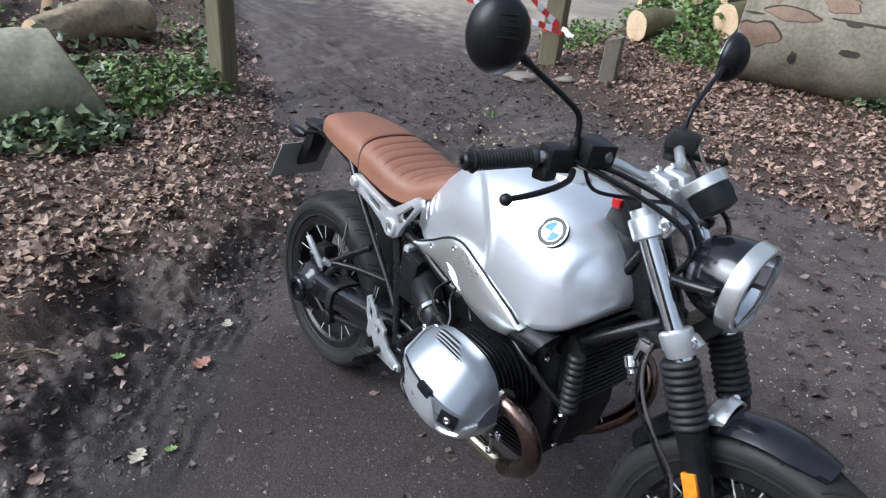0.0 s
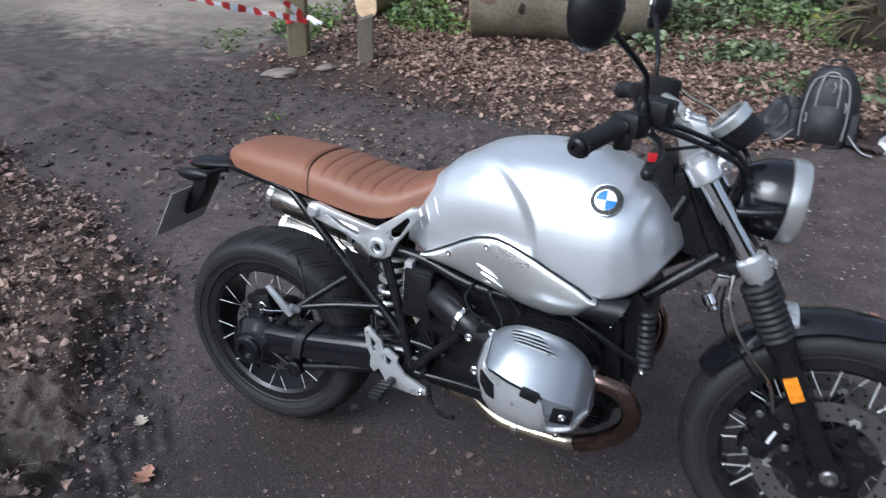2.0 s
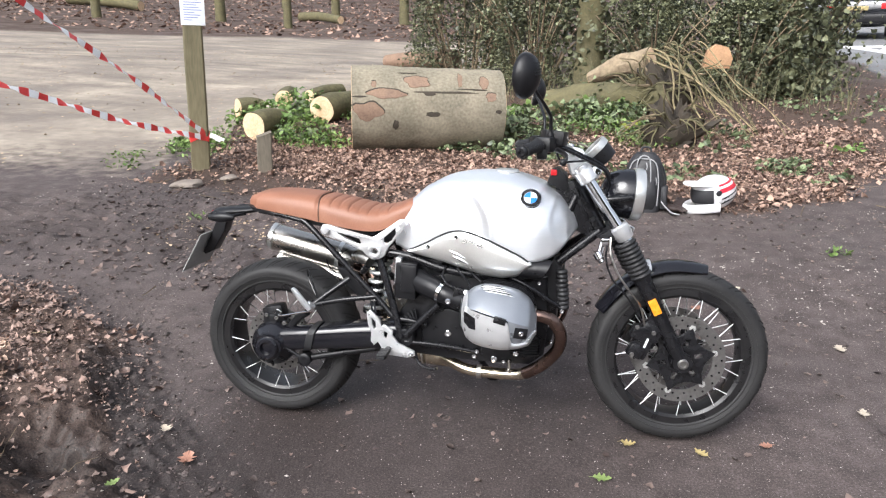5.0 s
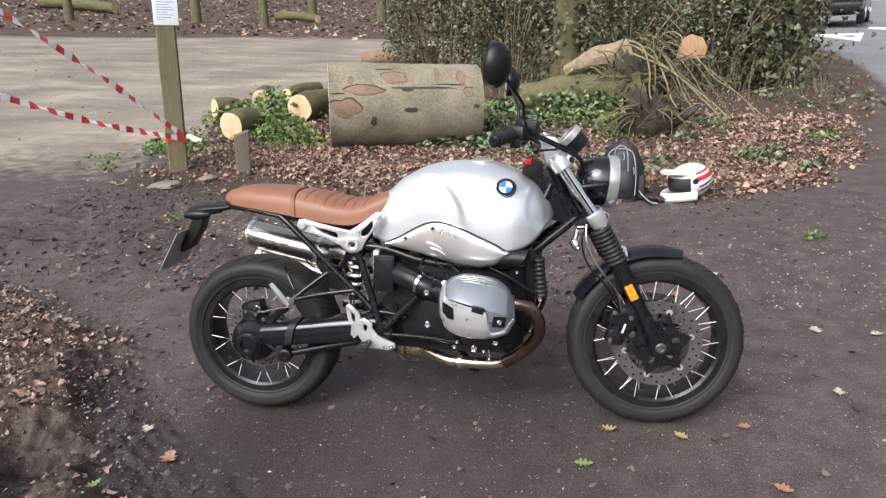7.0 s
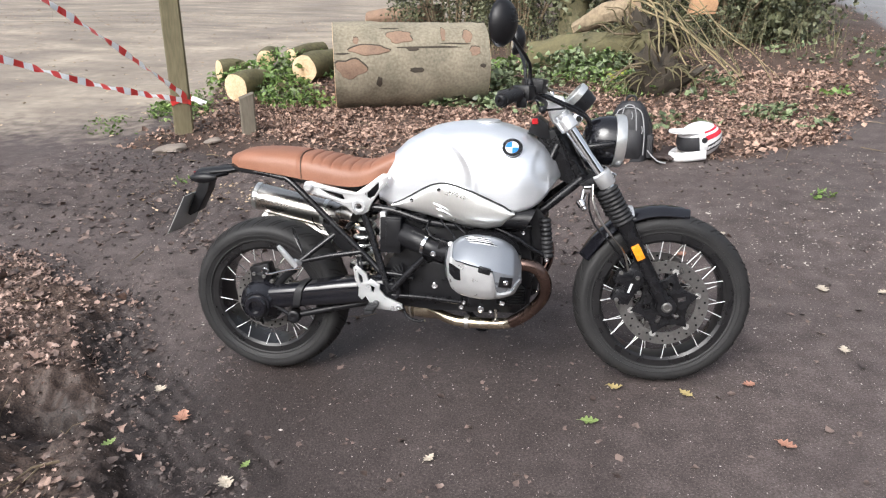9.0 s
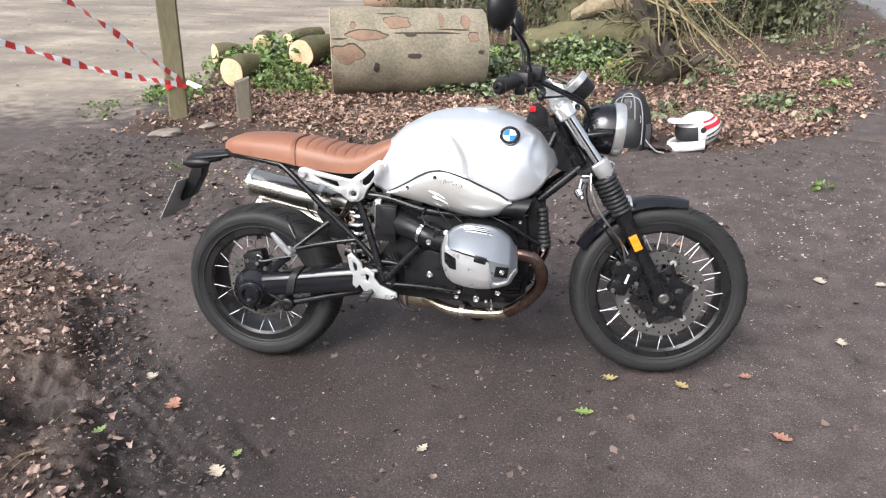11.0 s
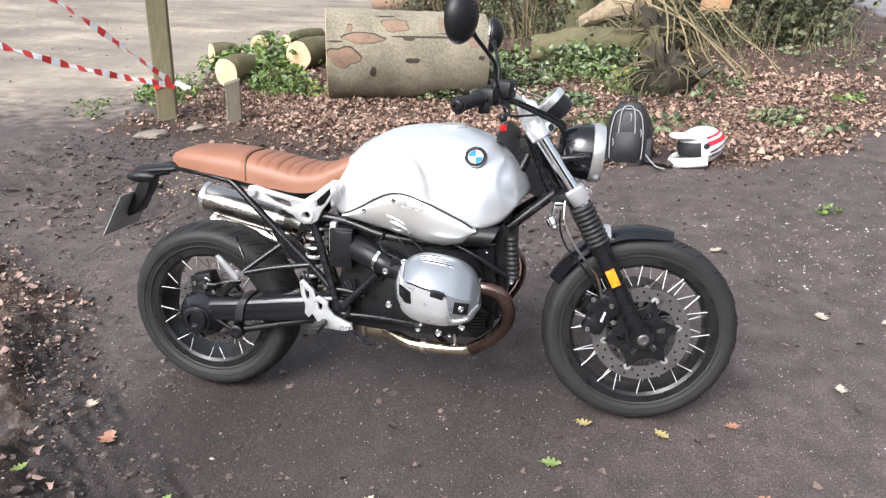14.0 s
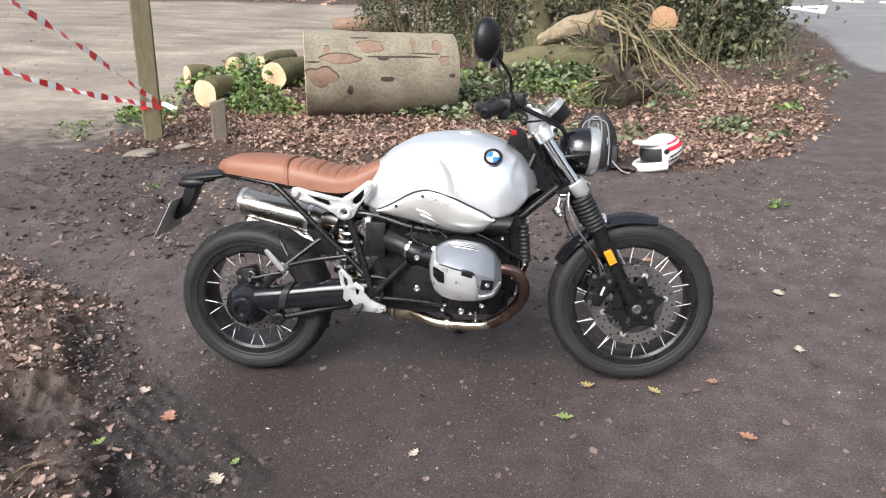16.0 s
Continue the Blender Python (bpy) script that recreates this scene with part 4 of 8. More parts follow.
for s in (-1, 1):
    a, b = Vector((0.948, 0.410 * s, 1.077)), Vector((0.998, 0.285 * s, 1.091))
    bm = B()
    tube(bm, [a.lerp(b, k / 40) for k in range(41)], lambda v: 0.0185 + (0.0012 if int(v * 40) % 2 else 0) + (0.004 if v > 0.93 or v < 0.04 else 0), 16)
    fpart("grip", bm, GAITER, hb, "black rubber handlebar grip")
    bm = B()
    lathe(bm, [(0.020, -0.008), (0.017, 0.012), (0.012, 0.016), (0.006, 0.016), (0.006, 0.008), (0.0005, 0.008)], a, (a - b), 18)
    fpart("bar_end", bm, PLASTIC, hb)
    bm = B()
    box(bm, Vector((1.022, 0.25 * s, 1.094)), (0.06, 0.055, 0.05), Euler((0, 0, radians(-25 * -s))).to_matrix(), 0.012)
    box(bm, Vector((1.012, 0.262 * s, 1.065)), (0.035, 0.04, 0.035), None, 0.008)
    fpart("switch_housing", bm, PLASTIC, hb, "black switch housing")
    bm = B()
    box(bm, Vector((1.064, 0.192 * s, 1.116)), (0.064, 0.064, 0.046), Euler((0, radians(8), radians(20 * s))).to_matrix(), 0.006)
    res = fpart("fluid_reservoir", bm, PLASTIC, hb, "black square fluid reservoir")
    bm = B()
    lathe(bm, [(0.012, 0), (0.012, 0.004), (0.009, 0.006), (0.0005, 0.006)], Vector((1.096, 0.187 * s, 1.113)), (1, 0, 0.1), 16)
    fpart("sight_glass", bm, DISC, res)
    bm = B()
    lv = [(1.062, 0.245 * s, 1.078), (1.078, 0.275 * s, 1.070), (1.086, 0.33 * s, 1.062), (1.082, 0.395 * s, 1.054), (1.070, 0.437 * s, 1.048)]
    tube(bm, curve_pts(lv, 6), lambda v: 0.0085 - 0.003 * v, 10, True, 0.8)
    bmesh.ops.create_uvsphere(bm, u_segments=14, v_segments=10, radius=0.0115, matrix=Matrix.Translation((1.069, 0.443 * s, 1.047)))
    fpart("brake_lever" if s < 0 else "clutch_lever", bm, PLASTIC, hb, "black ball-ended lever")
    # mirror: stem and round head
    bm = B()
    head = Vector((0.954, -0.402, 1.303) if s < 0 else (1.010, 0.436, 1.300))
    st = [(1.041, 0.221 * s, 1.10), (1.041, 0.223 * s, 1.135), (1.041, 0.233 * s, 1.178), tuple(Vector((1.041, 0.238 * s, 1.188)).lerp(head, 0.17)), tuple(Vector((1.041, 0.238 * s, 1.188)).lerp(head, 0.55)), tuple(Vector((1.041, 0.238 * s, 1.188)).lerp(head, 0.80))]
    tube(bm, curve_pts(st, 6), lambda v: 0.011 if v < 0.2 else (0.0062 if v < 0.85 else 0.0085), 12)
    ms = fpart("mirror_stem", bm, PLASTIC, hb, "black bent mirror stem")
    bm = B()
    rings = []
    maxis = Vector((0.8, -0.6, -0.05) if s < 0 else (1.0, 0.08, -0.05)).normalized()
    msz = 1.0 if s < 0 else 0.9
    v = Vector((0.05, 0.12 * s, 1)).normalized()
    u = v.cross(maxis).normalized()
    for h, r in ((-0.012, 0.058), (-0.008, 0.063), (0.004, 0.062), (0.018, 0.055), (0.030, 0.042), (0.038, 0.026), (0.042, 0.010), (0.043, 0.001)):
        rings.append(ring(bm, [head + maxis * h + u * (r * 0.90 * msz * math.cos(q)) + v * (r * 1.10 * msz * math.sin(q)) for q in (2 * math.pi * k / 36 for k in range(36))]))
    skin(bm, rings)
    mh = fpart("mirror_head", bm, PLASTIC, ms, "round black rear-view mirror housing", 60)
    for k in range(5 if s < 0 else 0):
        bm = B()
        c0 = head + maxis * (0.0425 - 0.0024 * k) + v * (0.002 + 0.009 * k) - u * 0.006 * s
        tube(bm, [c0 - u * (0.019 - 0.001 * k), c0 + maxis * 0.002, c0 + u * (0.019 - 0.001 * k)], 0.0016, 6)
        fpart("housing_slat", bm, PLASTIC, mh)
    bm = B()
    rings = [ring(bm, [head + maxis * h + u * (r * 0.90 * msz * math.cos(q)) + v * (r * 1.10 * msz * math.sin(q)) for q in (2 * math.pi * k / 32 for k in range(32))]) for h, r in ((-0.0125, 0.056), (-0.0145, 0.055))]
    skin(bm, rings)
    fpart("mirror_glass", bm, MIRROR, ms)

# cables from the bars
for pts, r, mt, nm in (([(1.04, -0.235, 1.085), (1.09, -0.17, 1.085), (1.16, -0.10, 1.055), (1.23, -0.06, 1.02), (1.262, -0.05, 0.97), (1.24, -0.06, 0.91)], 0.0055, BLACK, "brake_hose"),
                       ([(1.035, -0.24, 1.10), (1.10, -0.19, 1.075), (1.17, -0.13, 1.04), (1.24, -0.09, 1.0), (1.255, -0.06, 0.94), (1.22, -0.05, 0.88)], 0.006, BLACK, "throttle_cable"),
                       ([(1.04, 0.235, 1.085), (1.10, 0.17, 1.08), (1.18, 0.11, 1.04), (1.26, 0.07, 1.0), (1.275, 0.05, 0.94)], 0.0055, BLACK, "clutch_hose"),
                       ([(1.06, -0.205, 1.085), (1.08, -0.18, 1.04), (1.14, -0.12, 1.035), (1.20, -0.07, 1.035), (1.25, -0.05, 1.0)], 0.004, BLACK, "switch_cable"),
                       ([(1.09, 0.2, 1.125), (1.13, 0.15, 1.10), (1.19, 0.08, 1.08), (1.23, 0.03, 1.04)], 0.004, PIPE, "control_cable"),
                       ([(1.262, -0.13, 0.775), (1.262, -0.14, 0.72), (1.285, -0.145, 0.655), (1.325, -0.14, 0.595), (1.372, -0.125, 0.53), (1.392, -0.115, 0.46)], 0.004, STEEL, "caliper_hose"),
                       ([(1.255, -0.12, 0.775), (1.248, -0.125, 0.70), (1.27, -0.13, 0.63), (1.32, -0.125, 0.57), (1.38, -0.11, 0.48)], 0.0035, BLACK, "sensor_cable")):
    bm = B()
    tube(bm, curve_pts(pts, 8), r, 8)
    fpart(nm, bm, mt, bike)
bm = B()
lathe(bm, [(0.010, -0.022), (0.016, -0.018), (0.016, 0.004), (0.011, 0.010), (0.011, 0.018), (0.006, 0.022)], Vector((1.226, -0.118, 0.702)), (0.45, -0.2, -0.8), 16)
tube(bm, [Vector((1.235, -0.115, 0.755)), Vector((1.226, -0.118, 0.715))], 0.009, 8)
box(bm, Vector((1.245, -0.112, 0.757)), (0.03, 0.03, 0.025), None, 0.005)
fpart("indicator_stub", bm, CHROME, bike, "bright metal stub below the lower yoke")

# ---- tank ----
T_TOP = [(0.50, 0.845), (0.545, 0.886), (0.60, 0.934), (0.694, 0.979), (0.80, 0.996), (0.90, 0.993), (0.96, 0.984), (1.04, 0.955), (1.10, 0.913), (1.145, 0.855), (1.16, 0.82)]
T_BOT = [(0.50, 0.735), (0.555, 0.716), (0.619, 0.748), (0.69, 0.786), (0.751, 0.795), (0.809, 0.781), (0.906, 0.738), (1.005, 0.706), (1.06, 0.715), (1.10, 0.742), (1.145, 0.79), (1.16, 0.80)]
T_WID = [(0.50, 0.118), (0.56, 0.140), (0.65, 0.160), (0.75, 0.178), (0.85, 0.196), (0.94, 0.201), (1.02, 0.196), (1.08, 0.172), (1.12, 0.135), (1.15, 0.085), (1.16, 0.045)]


def sstep(a, b, v):
    t = min(max((v - a) / (b - a), 0), 1)
    return t * t * (3 - 2 * t)


def tank_y(x, v, zt, zb):
    w = smooth_table(T_WID, x) * (1 - v ** 2.7) ** (1 / 2.7)
    z = zb + (zt - zb) * v
    knee = math.hypot((x - 0.66) / 0.185, (z - 0.80) / 0.165)
    w += (0.0036 * math.exp(-((knee - 1.10) / 0.05) ** 2) - 0.0100 * sstep(1.08, 0.92, knee)) * (1 - sstep(0.8, 1.0, v))
    nose = math.hypot((x - 1.115) / 0.05, (z - 0.845) / 0.075)
    w -= 0.010 * sstep(1.15, 0.70, nose)
    return w


bm = B()
rings = []
for i in range(111):
    x = 0.50 + 0.66 * i / 110
    zt, zb = smooth_table(T_TOP, x), smooth_table(T_BOT, x)
    half = []
    for k in range(31):
        v = math.sin(0.5 * math.pi * k / 30) ** 1.0
        half.append((tank_y(x, v, zt, zb), zb + (zt - zb) * v))
    low = [(half[0][0] - 0.012, zb - 0.010), (half[0][0] * 0.6, zb - 0.012)]
    rt = [Vector((x, -y, z)) for y, z in half]
    lt = [Vector((x, y, z)) for y, z in half[:-1]][::-1]
    rings.append(ring(bm, [Vector((x, -low[1][0], low[1][1])), Vector((x, -low[0][0], low[0][1]))] + rt + lt + [Vector((x, low[0][0], low[0][1])), Vector((x, low[1][0], low[1][1]))]))
skin(bm, rings)
tank = part("fuel_tank", bm, BRUSHED, bike, "brushed bare aluminium fuel tank with knee recesses", 50)
bm = B()
lathe(bm, [(0.045, -0.02), (0.045, 0.006), (0.040, 0.011), (0.0005, 0.013)], Vector((0.90, 0, 0.989)), (0.05, 0, 1), 32)
part("filler_cap", bm, SATIN, tank, "round satin filler cap")
for k in range(3):
    for s in (-1, 1):
        bm = B()
        x = 0.535 + 0.024 * k
        zz = 0.770 + 0.022 * k
        pts = []
        for q in range(7):
            xx = x + 0.02 * (q / 6) - 0.012
            z = zz + 0.038 * (1 - q / 6)
            zt, zb = smooth_table(T_TOP, xx), smooth_table(T_BOT, xx)
            v = (z - zb) / (zt - zb)
            pts.append(Vector((xx, s * (tank_y(xx, v, zt, zb) + 0.001), z)))
        tube(bm, pts, lambda t: 0.0035 * math.sin(math.pi * (0.08 + 0.84 * t)), 6)
        part("tank_rib", bm, SATIN, tank)
# round maker's badge as plain coloured fields
for s in (-1, 1):
    c0 = Vector((0.996, s * 0.166, 0.915))
    zt, zb = smooth_table(T_TOP, 0.996), smooth_table(T_BOT, 0.996)
    v0 = (0.915 - zb) / (zt - zb)
    c0.y = s * (tank_y(0.996, v0, zt, zb))
    dx = tank_y(1.006, v0, smooth_table(T_TOP, 1.006), smooth_table(T_BOT, 1.006)) - tank_y(0.986, v0, smooth_table(T_TOP, 0.986), smooth_table(T_BOT, 0.986))
    dv = (tank_y(0.996, v0 + 0.05, zt, zb) - tank_y(0.996, v0 - 0.05, zt, zb)) / (0.1 * (zt - zb))
    nrm = Vector((-dx / 0.02, s, -dv)).normalized()
    if s < 0:
        nrm = Vector((-dx / 0.02, -1, -dv)).normalized()
    bm = B()
    lathe(bm, [(0.036, -0.006), (0.036, 0.003), (0.034, 0.005), (0.0235, 0.005)], c0, nrm, 40, False)
    bd = part("tank_badge", bm, BLACK, tank, "round tank badge with a dark rim and blue and white fields")
    bm = B()
    hoop(bm, [(0.0345, 0.004), (0.0362, 0.004), (0.0362, 0.0062), (0.0345, 0.0062)], c0, nrm, 40)
    hoop(bm, [(0.0225, 0.004), (0.0240, 0.004), (0.0240, 0.0062), (0.0225, 0.0062)], c0, nrm, 36)
    part("badge_ring", bm, CHROME, bd)
    xa = Vector((1, 0, 0)) - nrm * nrm.x
    xa.normalize()
    za = nrm.cross(xa) * (1 if s < 0 else -1)
    if za.z < 0:
        za = -za
    for q in range(4):
        bm = B()
        a0 = q * math.pi / 2
        fan = [c0 + nrm * 0.0055] + [c0 + nrm * 0.0055 + 0.0232 * (math.cos(a0 + k * math.pi / 16) * xa + math.sin(a0 + k * math.pi / 16) * za) for k in range(9)]
        bk = [p - nrm * 0.004 for p in fan]
        skin(bm, [ring(bm, bk), ring(bm, fan)])
        part("badge_field", bm, BADGE_BLUE if q % 2 else BADGE_WHITE, bd)

# air duct cover along the right and left flank
C_TOP = [(0.560, 0.722), (0.62, 0.746), (0.69, 0.783), (0.735, 0.798), (0.78, 0.797), (0.86, 0.772), (0.92, 0.744), (0.965, 0.722), (1.006, 0.696)]
C_SEC = [(0.0, -0.016), (0.05, -0.004), (0.12, 0.003), (0.3, 0.010), (0.55, 0.013), (0.78, 0.012), (0.92, 0.009), (0.97, 0.006), (1.0, 0.001)]
C_BOT = [(0.560, 0.714), (0.62, 0.694), (0.69, 0.678), (0.758, 0.662), (0.83, 0.645), (0.905, 0.636), (0.96, 0.646), (1.006, 0.690)]
for s in (-1, 1):
    bm = B()
    outer, inner = [], []
    for i in range(41):
        x = 0.560 + 0.446 * i / 40
        zt, zb = smooth_table(C_TOP, x), lerp_table(C_BOT, x)
        base_y = max(smooth_table(T_WID, x) + 0.004, 0.160)
        ro, ri = [], []
        for k in range(17):
            v = 0.5 - 0.5 * math.cos(math.pi * k / 16)
            ro.append(bm.verts.new((x, s * (base_y + lerp_table(C_SEC, v)), zb + (zt - zb) * v)))
            ri.append(bm.verts.new((x, s * (base_y - 0.020), zb + (zt - zb) * v)))
        outer.append(ro + ri[::-1])
    skin(bm, outer)
    cv = part("air_duct_cover", bm, SATIN, bike, "satin silver air duct cover below the tank", 45)
    # black line added to draw the shaded gap between tank and cover
    bm = B()
    tube(bm, [Vector((x, s * (max(smooth_table(T_WID, x) + 0.004, 0.160) + 0.004), smooth_table(C_TOP, x) + 0.001)) for x in (0.565 + 0.43 * k / 40 for k in range(41))], 0.0032, 6)
    part("edge_seal", bm, GAITER, cv, "thin black line drawn for the dark gap between cover and tank")
    bm = B()
    pts = []
    rings = []
    for i in range(9):
        t = i / 8
        x = 0.955 + 0.102 * t
        cz, cy = 0.672 - 0.006 * t, s * (0.172 - 0.002 * t)
        hz, hy = 0.031 + 0.005 * t, 0.036 + 0.003 * t
        rings.append(ring(bm, [Vector((x + 0.02 * math.sin(q) * t, cy + hy * math.cos(q), cz + hz * math.sin(q))) for q in (2 * math.pi * k / 20 for k in range(20))]))
    rings.append(ring(bm, [Vector((1.045 + 0.02 * math.sin(q), s * 0.170 + 0.028 * math.cos(q), 0.666 + 0.022 * math.sin(q))) for q in (2 * math.pi * k / 20 for k in range(20))]))
    skin(bm, rings)
    part("air_intake_snorkel", bm, PLASTIC, bike, "black plastic air intake mouth", 50)
    for bx, bz in ((0.636, 0.738), (0.740, 0.778)):
        bolt("bolt", cv, Vector((bx, s * (max(smooth_table(T_WID, bx) + 0.004, 0.160) + 0.010), bz)), (0, s, 0.1), 0.0075, 0.006)
    for k in range(2):
        bm = B()
        x, z = 0.728 + 0.012 * k, 0.722 - 0.020 * k
        pts = []
        for t in (0, 0.2, 0.4, 0.6, 0.8, 1):
            xx, zz = x - 0.012 + 0.056 * t, z + 0.008 - 0.026 * t
            lo, hi = lerp_table(C_BOT, xx), smooth_table(C_TOP, xx)
            pts.append(Vector((xx, s * (max(smooth_table(T_WID, xx) + 0.004, 0.160) + lerp_table(C_SEC, (zz - lo) / (hi - lo)) + 0.0005), zz)))
        tube(bm, pts, lambda t: 0.0048 * math.sin(math.pi * (0.08 + 0.84 * t)), 8)
        part("cover_slot", bm, CHROME, cv, "slanted bright slot in the cover")

# ---- seat ----
S_TOP = [(-0.105, 0.872), (-0.085, 0.894), (-0.03, 0.911), (0.08, 0.912), (0.20, 0.900), (0.30, 0.881), (0.38, 0.862), (0.44, 0.857), (0.49, 0.868), (0.55, 0.890), (0.585, 0.900)]
S_BOT = [(-0.105, 0.862), (-0.06, 0.850), (0.048, 0.836), (0.176, 0.814), (0.331, 0.786), (0.42, 0.778), (0.46, 0.787), (0.501, 0.808), (0.585, 0.842)]
S_WID = [(-0.105, 0.030), (-0.09, 0.062), (-0.05, 0.092), (0.05, 0.114), (0.17, 0.122), (0.30, 0.130), (0.40, 0.130), (0.48, 0.116), (0.54, 0.100), (0.585, 0.088)]
bm = B()
rings = []
for i in range(181):
    x = -0.105 + 0.69 * i / 180
    zt, zb, w = smooth_table(S_TOP, x), smooth_table(S_BOT, x), smooth_table(S_WID, x)
    pts = []
    for k in range(33):
        a = math.pi * k / 32
        cx, sz = math.cos(a), math.sin(a)
        y = -w * math.copysign(abs(cx) ** 0.62, cx)
        h = abs(sz) ** 0.55
        z = zb + (zt - zb) * h
        top = sstep(0.55, 0.95, h)
        if 0.215 < x < 0.50:
            g = (x - 0.215) / 0.0365 % 1.0
            z -= 0.0055 * top * (abs(2 * g - 1) ** 5)
        if abs(x - 0.203) < 0.012:
            z -= 0.007 * (1 - abs(x - 0.203) / 0.012) * (0.4 + 0.6 * top)
            y *= 1 - 0.03 * (1 - abs(x - 0.203) / 0.012)
        pts.append(Vector((x, y, z)))
    pts += [Vector((x, w * 0.7, zb - 0.004)), Vector((x, -w * 0.7, zb - 0.004))]
    rings.append(ring(bm, pts))
skin(bm, rings)
seat = part("seat", bm, LEATHER, bike, "tan leather seat with cross-stitched ribs", 60)
for xs0 in (0.203,):
    bm = B()
    zt, zb, w = smooth_table(S_TOP, xs0), smooth_table(S_BOT, xs0), smooth_table(S_WID, xs0)
    pts = []
    for k in range(33):
        a = math.pi * k / 32
        cx, sz = math.cos(a), math.sin(a)
        pts.append(Vector((xs0 + 0.012 * abs(cx) - 0.006, -(w - 0.002) * math.copysign(abs(cx) ** 0.62, cx), zb + (zt - zb - 0.004) * abs(sz) ** 0.55)))
    tube(bm, pts, 0.0032, 6)
    part("seat_seam", bm, PIPING, seat, "dark seam piping across the seat")
bm = B()
prism(bm, [(-0.08, 0.862), (-0.04, 0.845), (0.17, 0.812), (0.33, 0.784), (0.43, 0.774), (0.43, 0.760), (0.30, 0.770), (0.10, 0.806), (-0.06, 0.838)], -0.1, 0.1, 0.004)
part("seat_base", bm, PLASTIC, bike)

# tail: lamp arm, indicators, plate holder and plate
bm = B()
rings = []
for x, z, hw, hh in ((-0.05, 0.838, 0.03, 0.012), (-0.12, 0.828, 0.042, 0.015), (-0.20, 0.822, 0.045, 0.018), (-0.255, 0.818, 0.040, 0.017), (-0.275, 0.815, 0.028, 0.010)):
    rings.append(ring(bm, [Vector((x, hw * math.cos(a), z + hh * math.sin(a))) for a in (2 * math.pi * k / 18 for k in range(18))]))
skin(bm, rings)
tail = part("tail_lamp", bm, PLASTIC, bike, "slim black tail lamp behind the seat")
bm = B()
tube(bm, [Vector((-0.268, y, 0.816)) for y in (-0.024, -0.01, 0.01, 0.024)], 0.009, 10)
part("tail_lens", bm, RED_LENS, tail)
for s in (-1, 1):
    bm = B()
    tube(bm, curve_pts([(-0.13, 0.03 * s, 0.815), (-0.15, 0.07 * s, 0.815), (-0.17, 0.10 * s, 0.812)], 5), 0.007, 8)
    rings = []
    for t in range(9):
        q = t / 8
        r = 0.020 * math.sin(math.pi * (0.06 + 0.86 * q)) ** 0.6
        rings.append(ring(bm, [Vector((-0.14 - 0.105 * q, 0.105 * s + 0.8 * r * math.cos(a), 0.812 + r * math.sin(a))) for a in (2 * math.pi * k / 14 for k in range(14))]))
    skin(bm, rings)
    part("rear_indicator", bm, PLASTIC, tail, "smoked black rear indicator")
bm = B()
prism(bm, [(-0.20, 0.805), (-0.255, 0.80), (-0.265, 0.75), (-0.325, 0.655), (-0.315, 0.645), (-0.275, 0.665), (-0.225, 0.745)], -0.03, 0.03, 0.006)
ph = part("plate_holder", bm, PLASTIC, bike, "black number plate holder")
bm = B()
d = Vector((-0.095, 0, -0.155)).normalized()
c0 = Vector((-0.330, 0, 0.665))
box(bm, c0, (0.003, 0.215, 0.178), Matrix.Rotation(math.atan2(0.095, 0.155), 3, 'Y'), 0.001)
part("number_plate", bm, PLATE_BACK, ph, "grey back of a rear number plate")

# ---- engine, frame, exhaust ----
HEAD_POLY = [(0.781, 0.525), (0.799, 0.596), (0.850, 0.634), (0.965, 0.624), (1.012, 0.585), (1.034, 0.525), (1.034, 0.472), (1.004, 0.445), (0.915, 0.424), (0.835, 0.440), (0.800, 0.478)]


def rounded(poly, per=4):
    """Cuts the corners of an outline twice and refines it."""
    P = [Vector((x, 0, z)) for x, z in poly]
    for _ in range(2):
        Q = []
        for i, p in enumerate(P):
            n = P[(i + 1) % len(P)]
            Q += [p.lerp(n, 0.22), p.lerp(n, 0.78)]
        P = Q
    return [(p.x, p.z) for p in P]


HEAD = rounded(HEAD_POLY)
HC = Vector((0.910, 0, 0.530))


def head_ring(s, y, k, lift=0.0, shift=0.0):
    return [Vector((HC.x + (x - HC.x) * k + shift, s * y, HC.z + (z - HC.z) * k + lift)) for x, z in HEAD]


# head cover: sections across x; a long sloping finned top, a crease, a flat outer flank
HX_TOP = [(0.783, 0.585), (0.795, 0.607), (0.82, 0.626), (0.86, 0.636), (0.92, 0.631), (0.97, 0.618), (1.005, 0.594), (1.022, 0.566), (1.032, 0.535)]
HX_SEAM = [(0.783, 0.560), (0.80, 0.574), (0.83, 0.577), (0.87, 0.569), (0.92, 0.556), (0.97, 0.540), (1.01, 0.524), (1.032, 0.508)]
HX_BOT = [(0.783, 0.490), (0.795, 0.462), (0.82, 0.446), (0.86, 0.436), (0.92, 0.431), (0.97, 0.437), (1.01, 0.450), (1.032, 0.482)]
HX_OUT = [(0.783, 0.335), (0.795, 0.352), (0.82, 0.371), (0.86, 0.384), (0.92, 0.388), (0.97, 0.381), (1.01, 0.360), (1.032, 0.325)]
SHAPE = [(0.0, 0.0, 0), (0.22, -0.02, 0), (0.40, 0.06, 0), (0.50, 0.16, 0), (0.94, 0.93, 0), (1.0, 1.06, 0), (1.0, 0.30, 1), (0.95, 0.62, 1), (0.82, 0.86, 1), (0.60, 0.97, 1), (0.30, 1.0, 1), (0.0, 1.0, 1)]


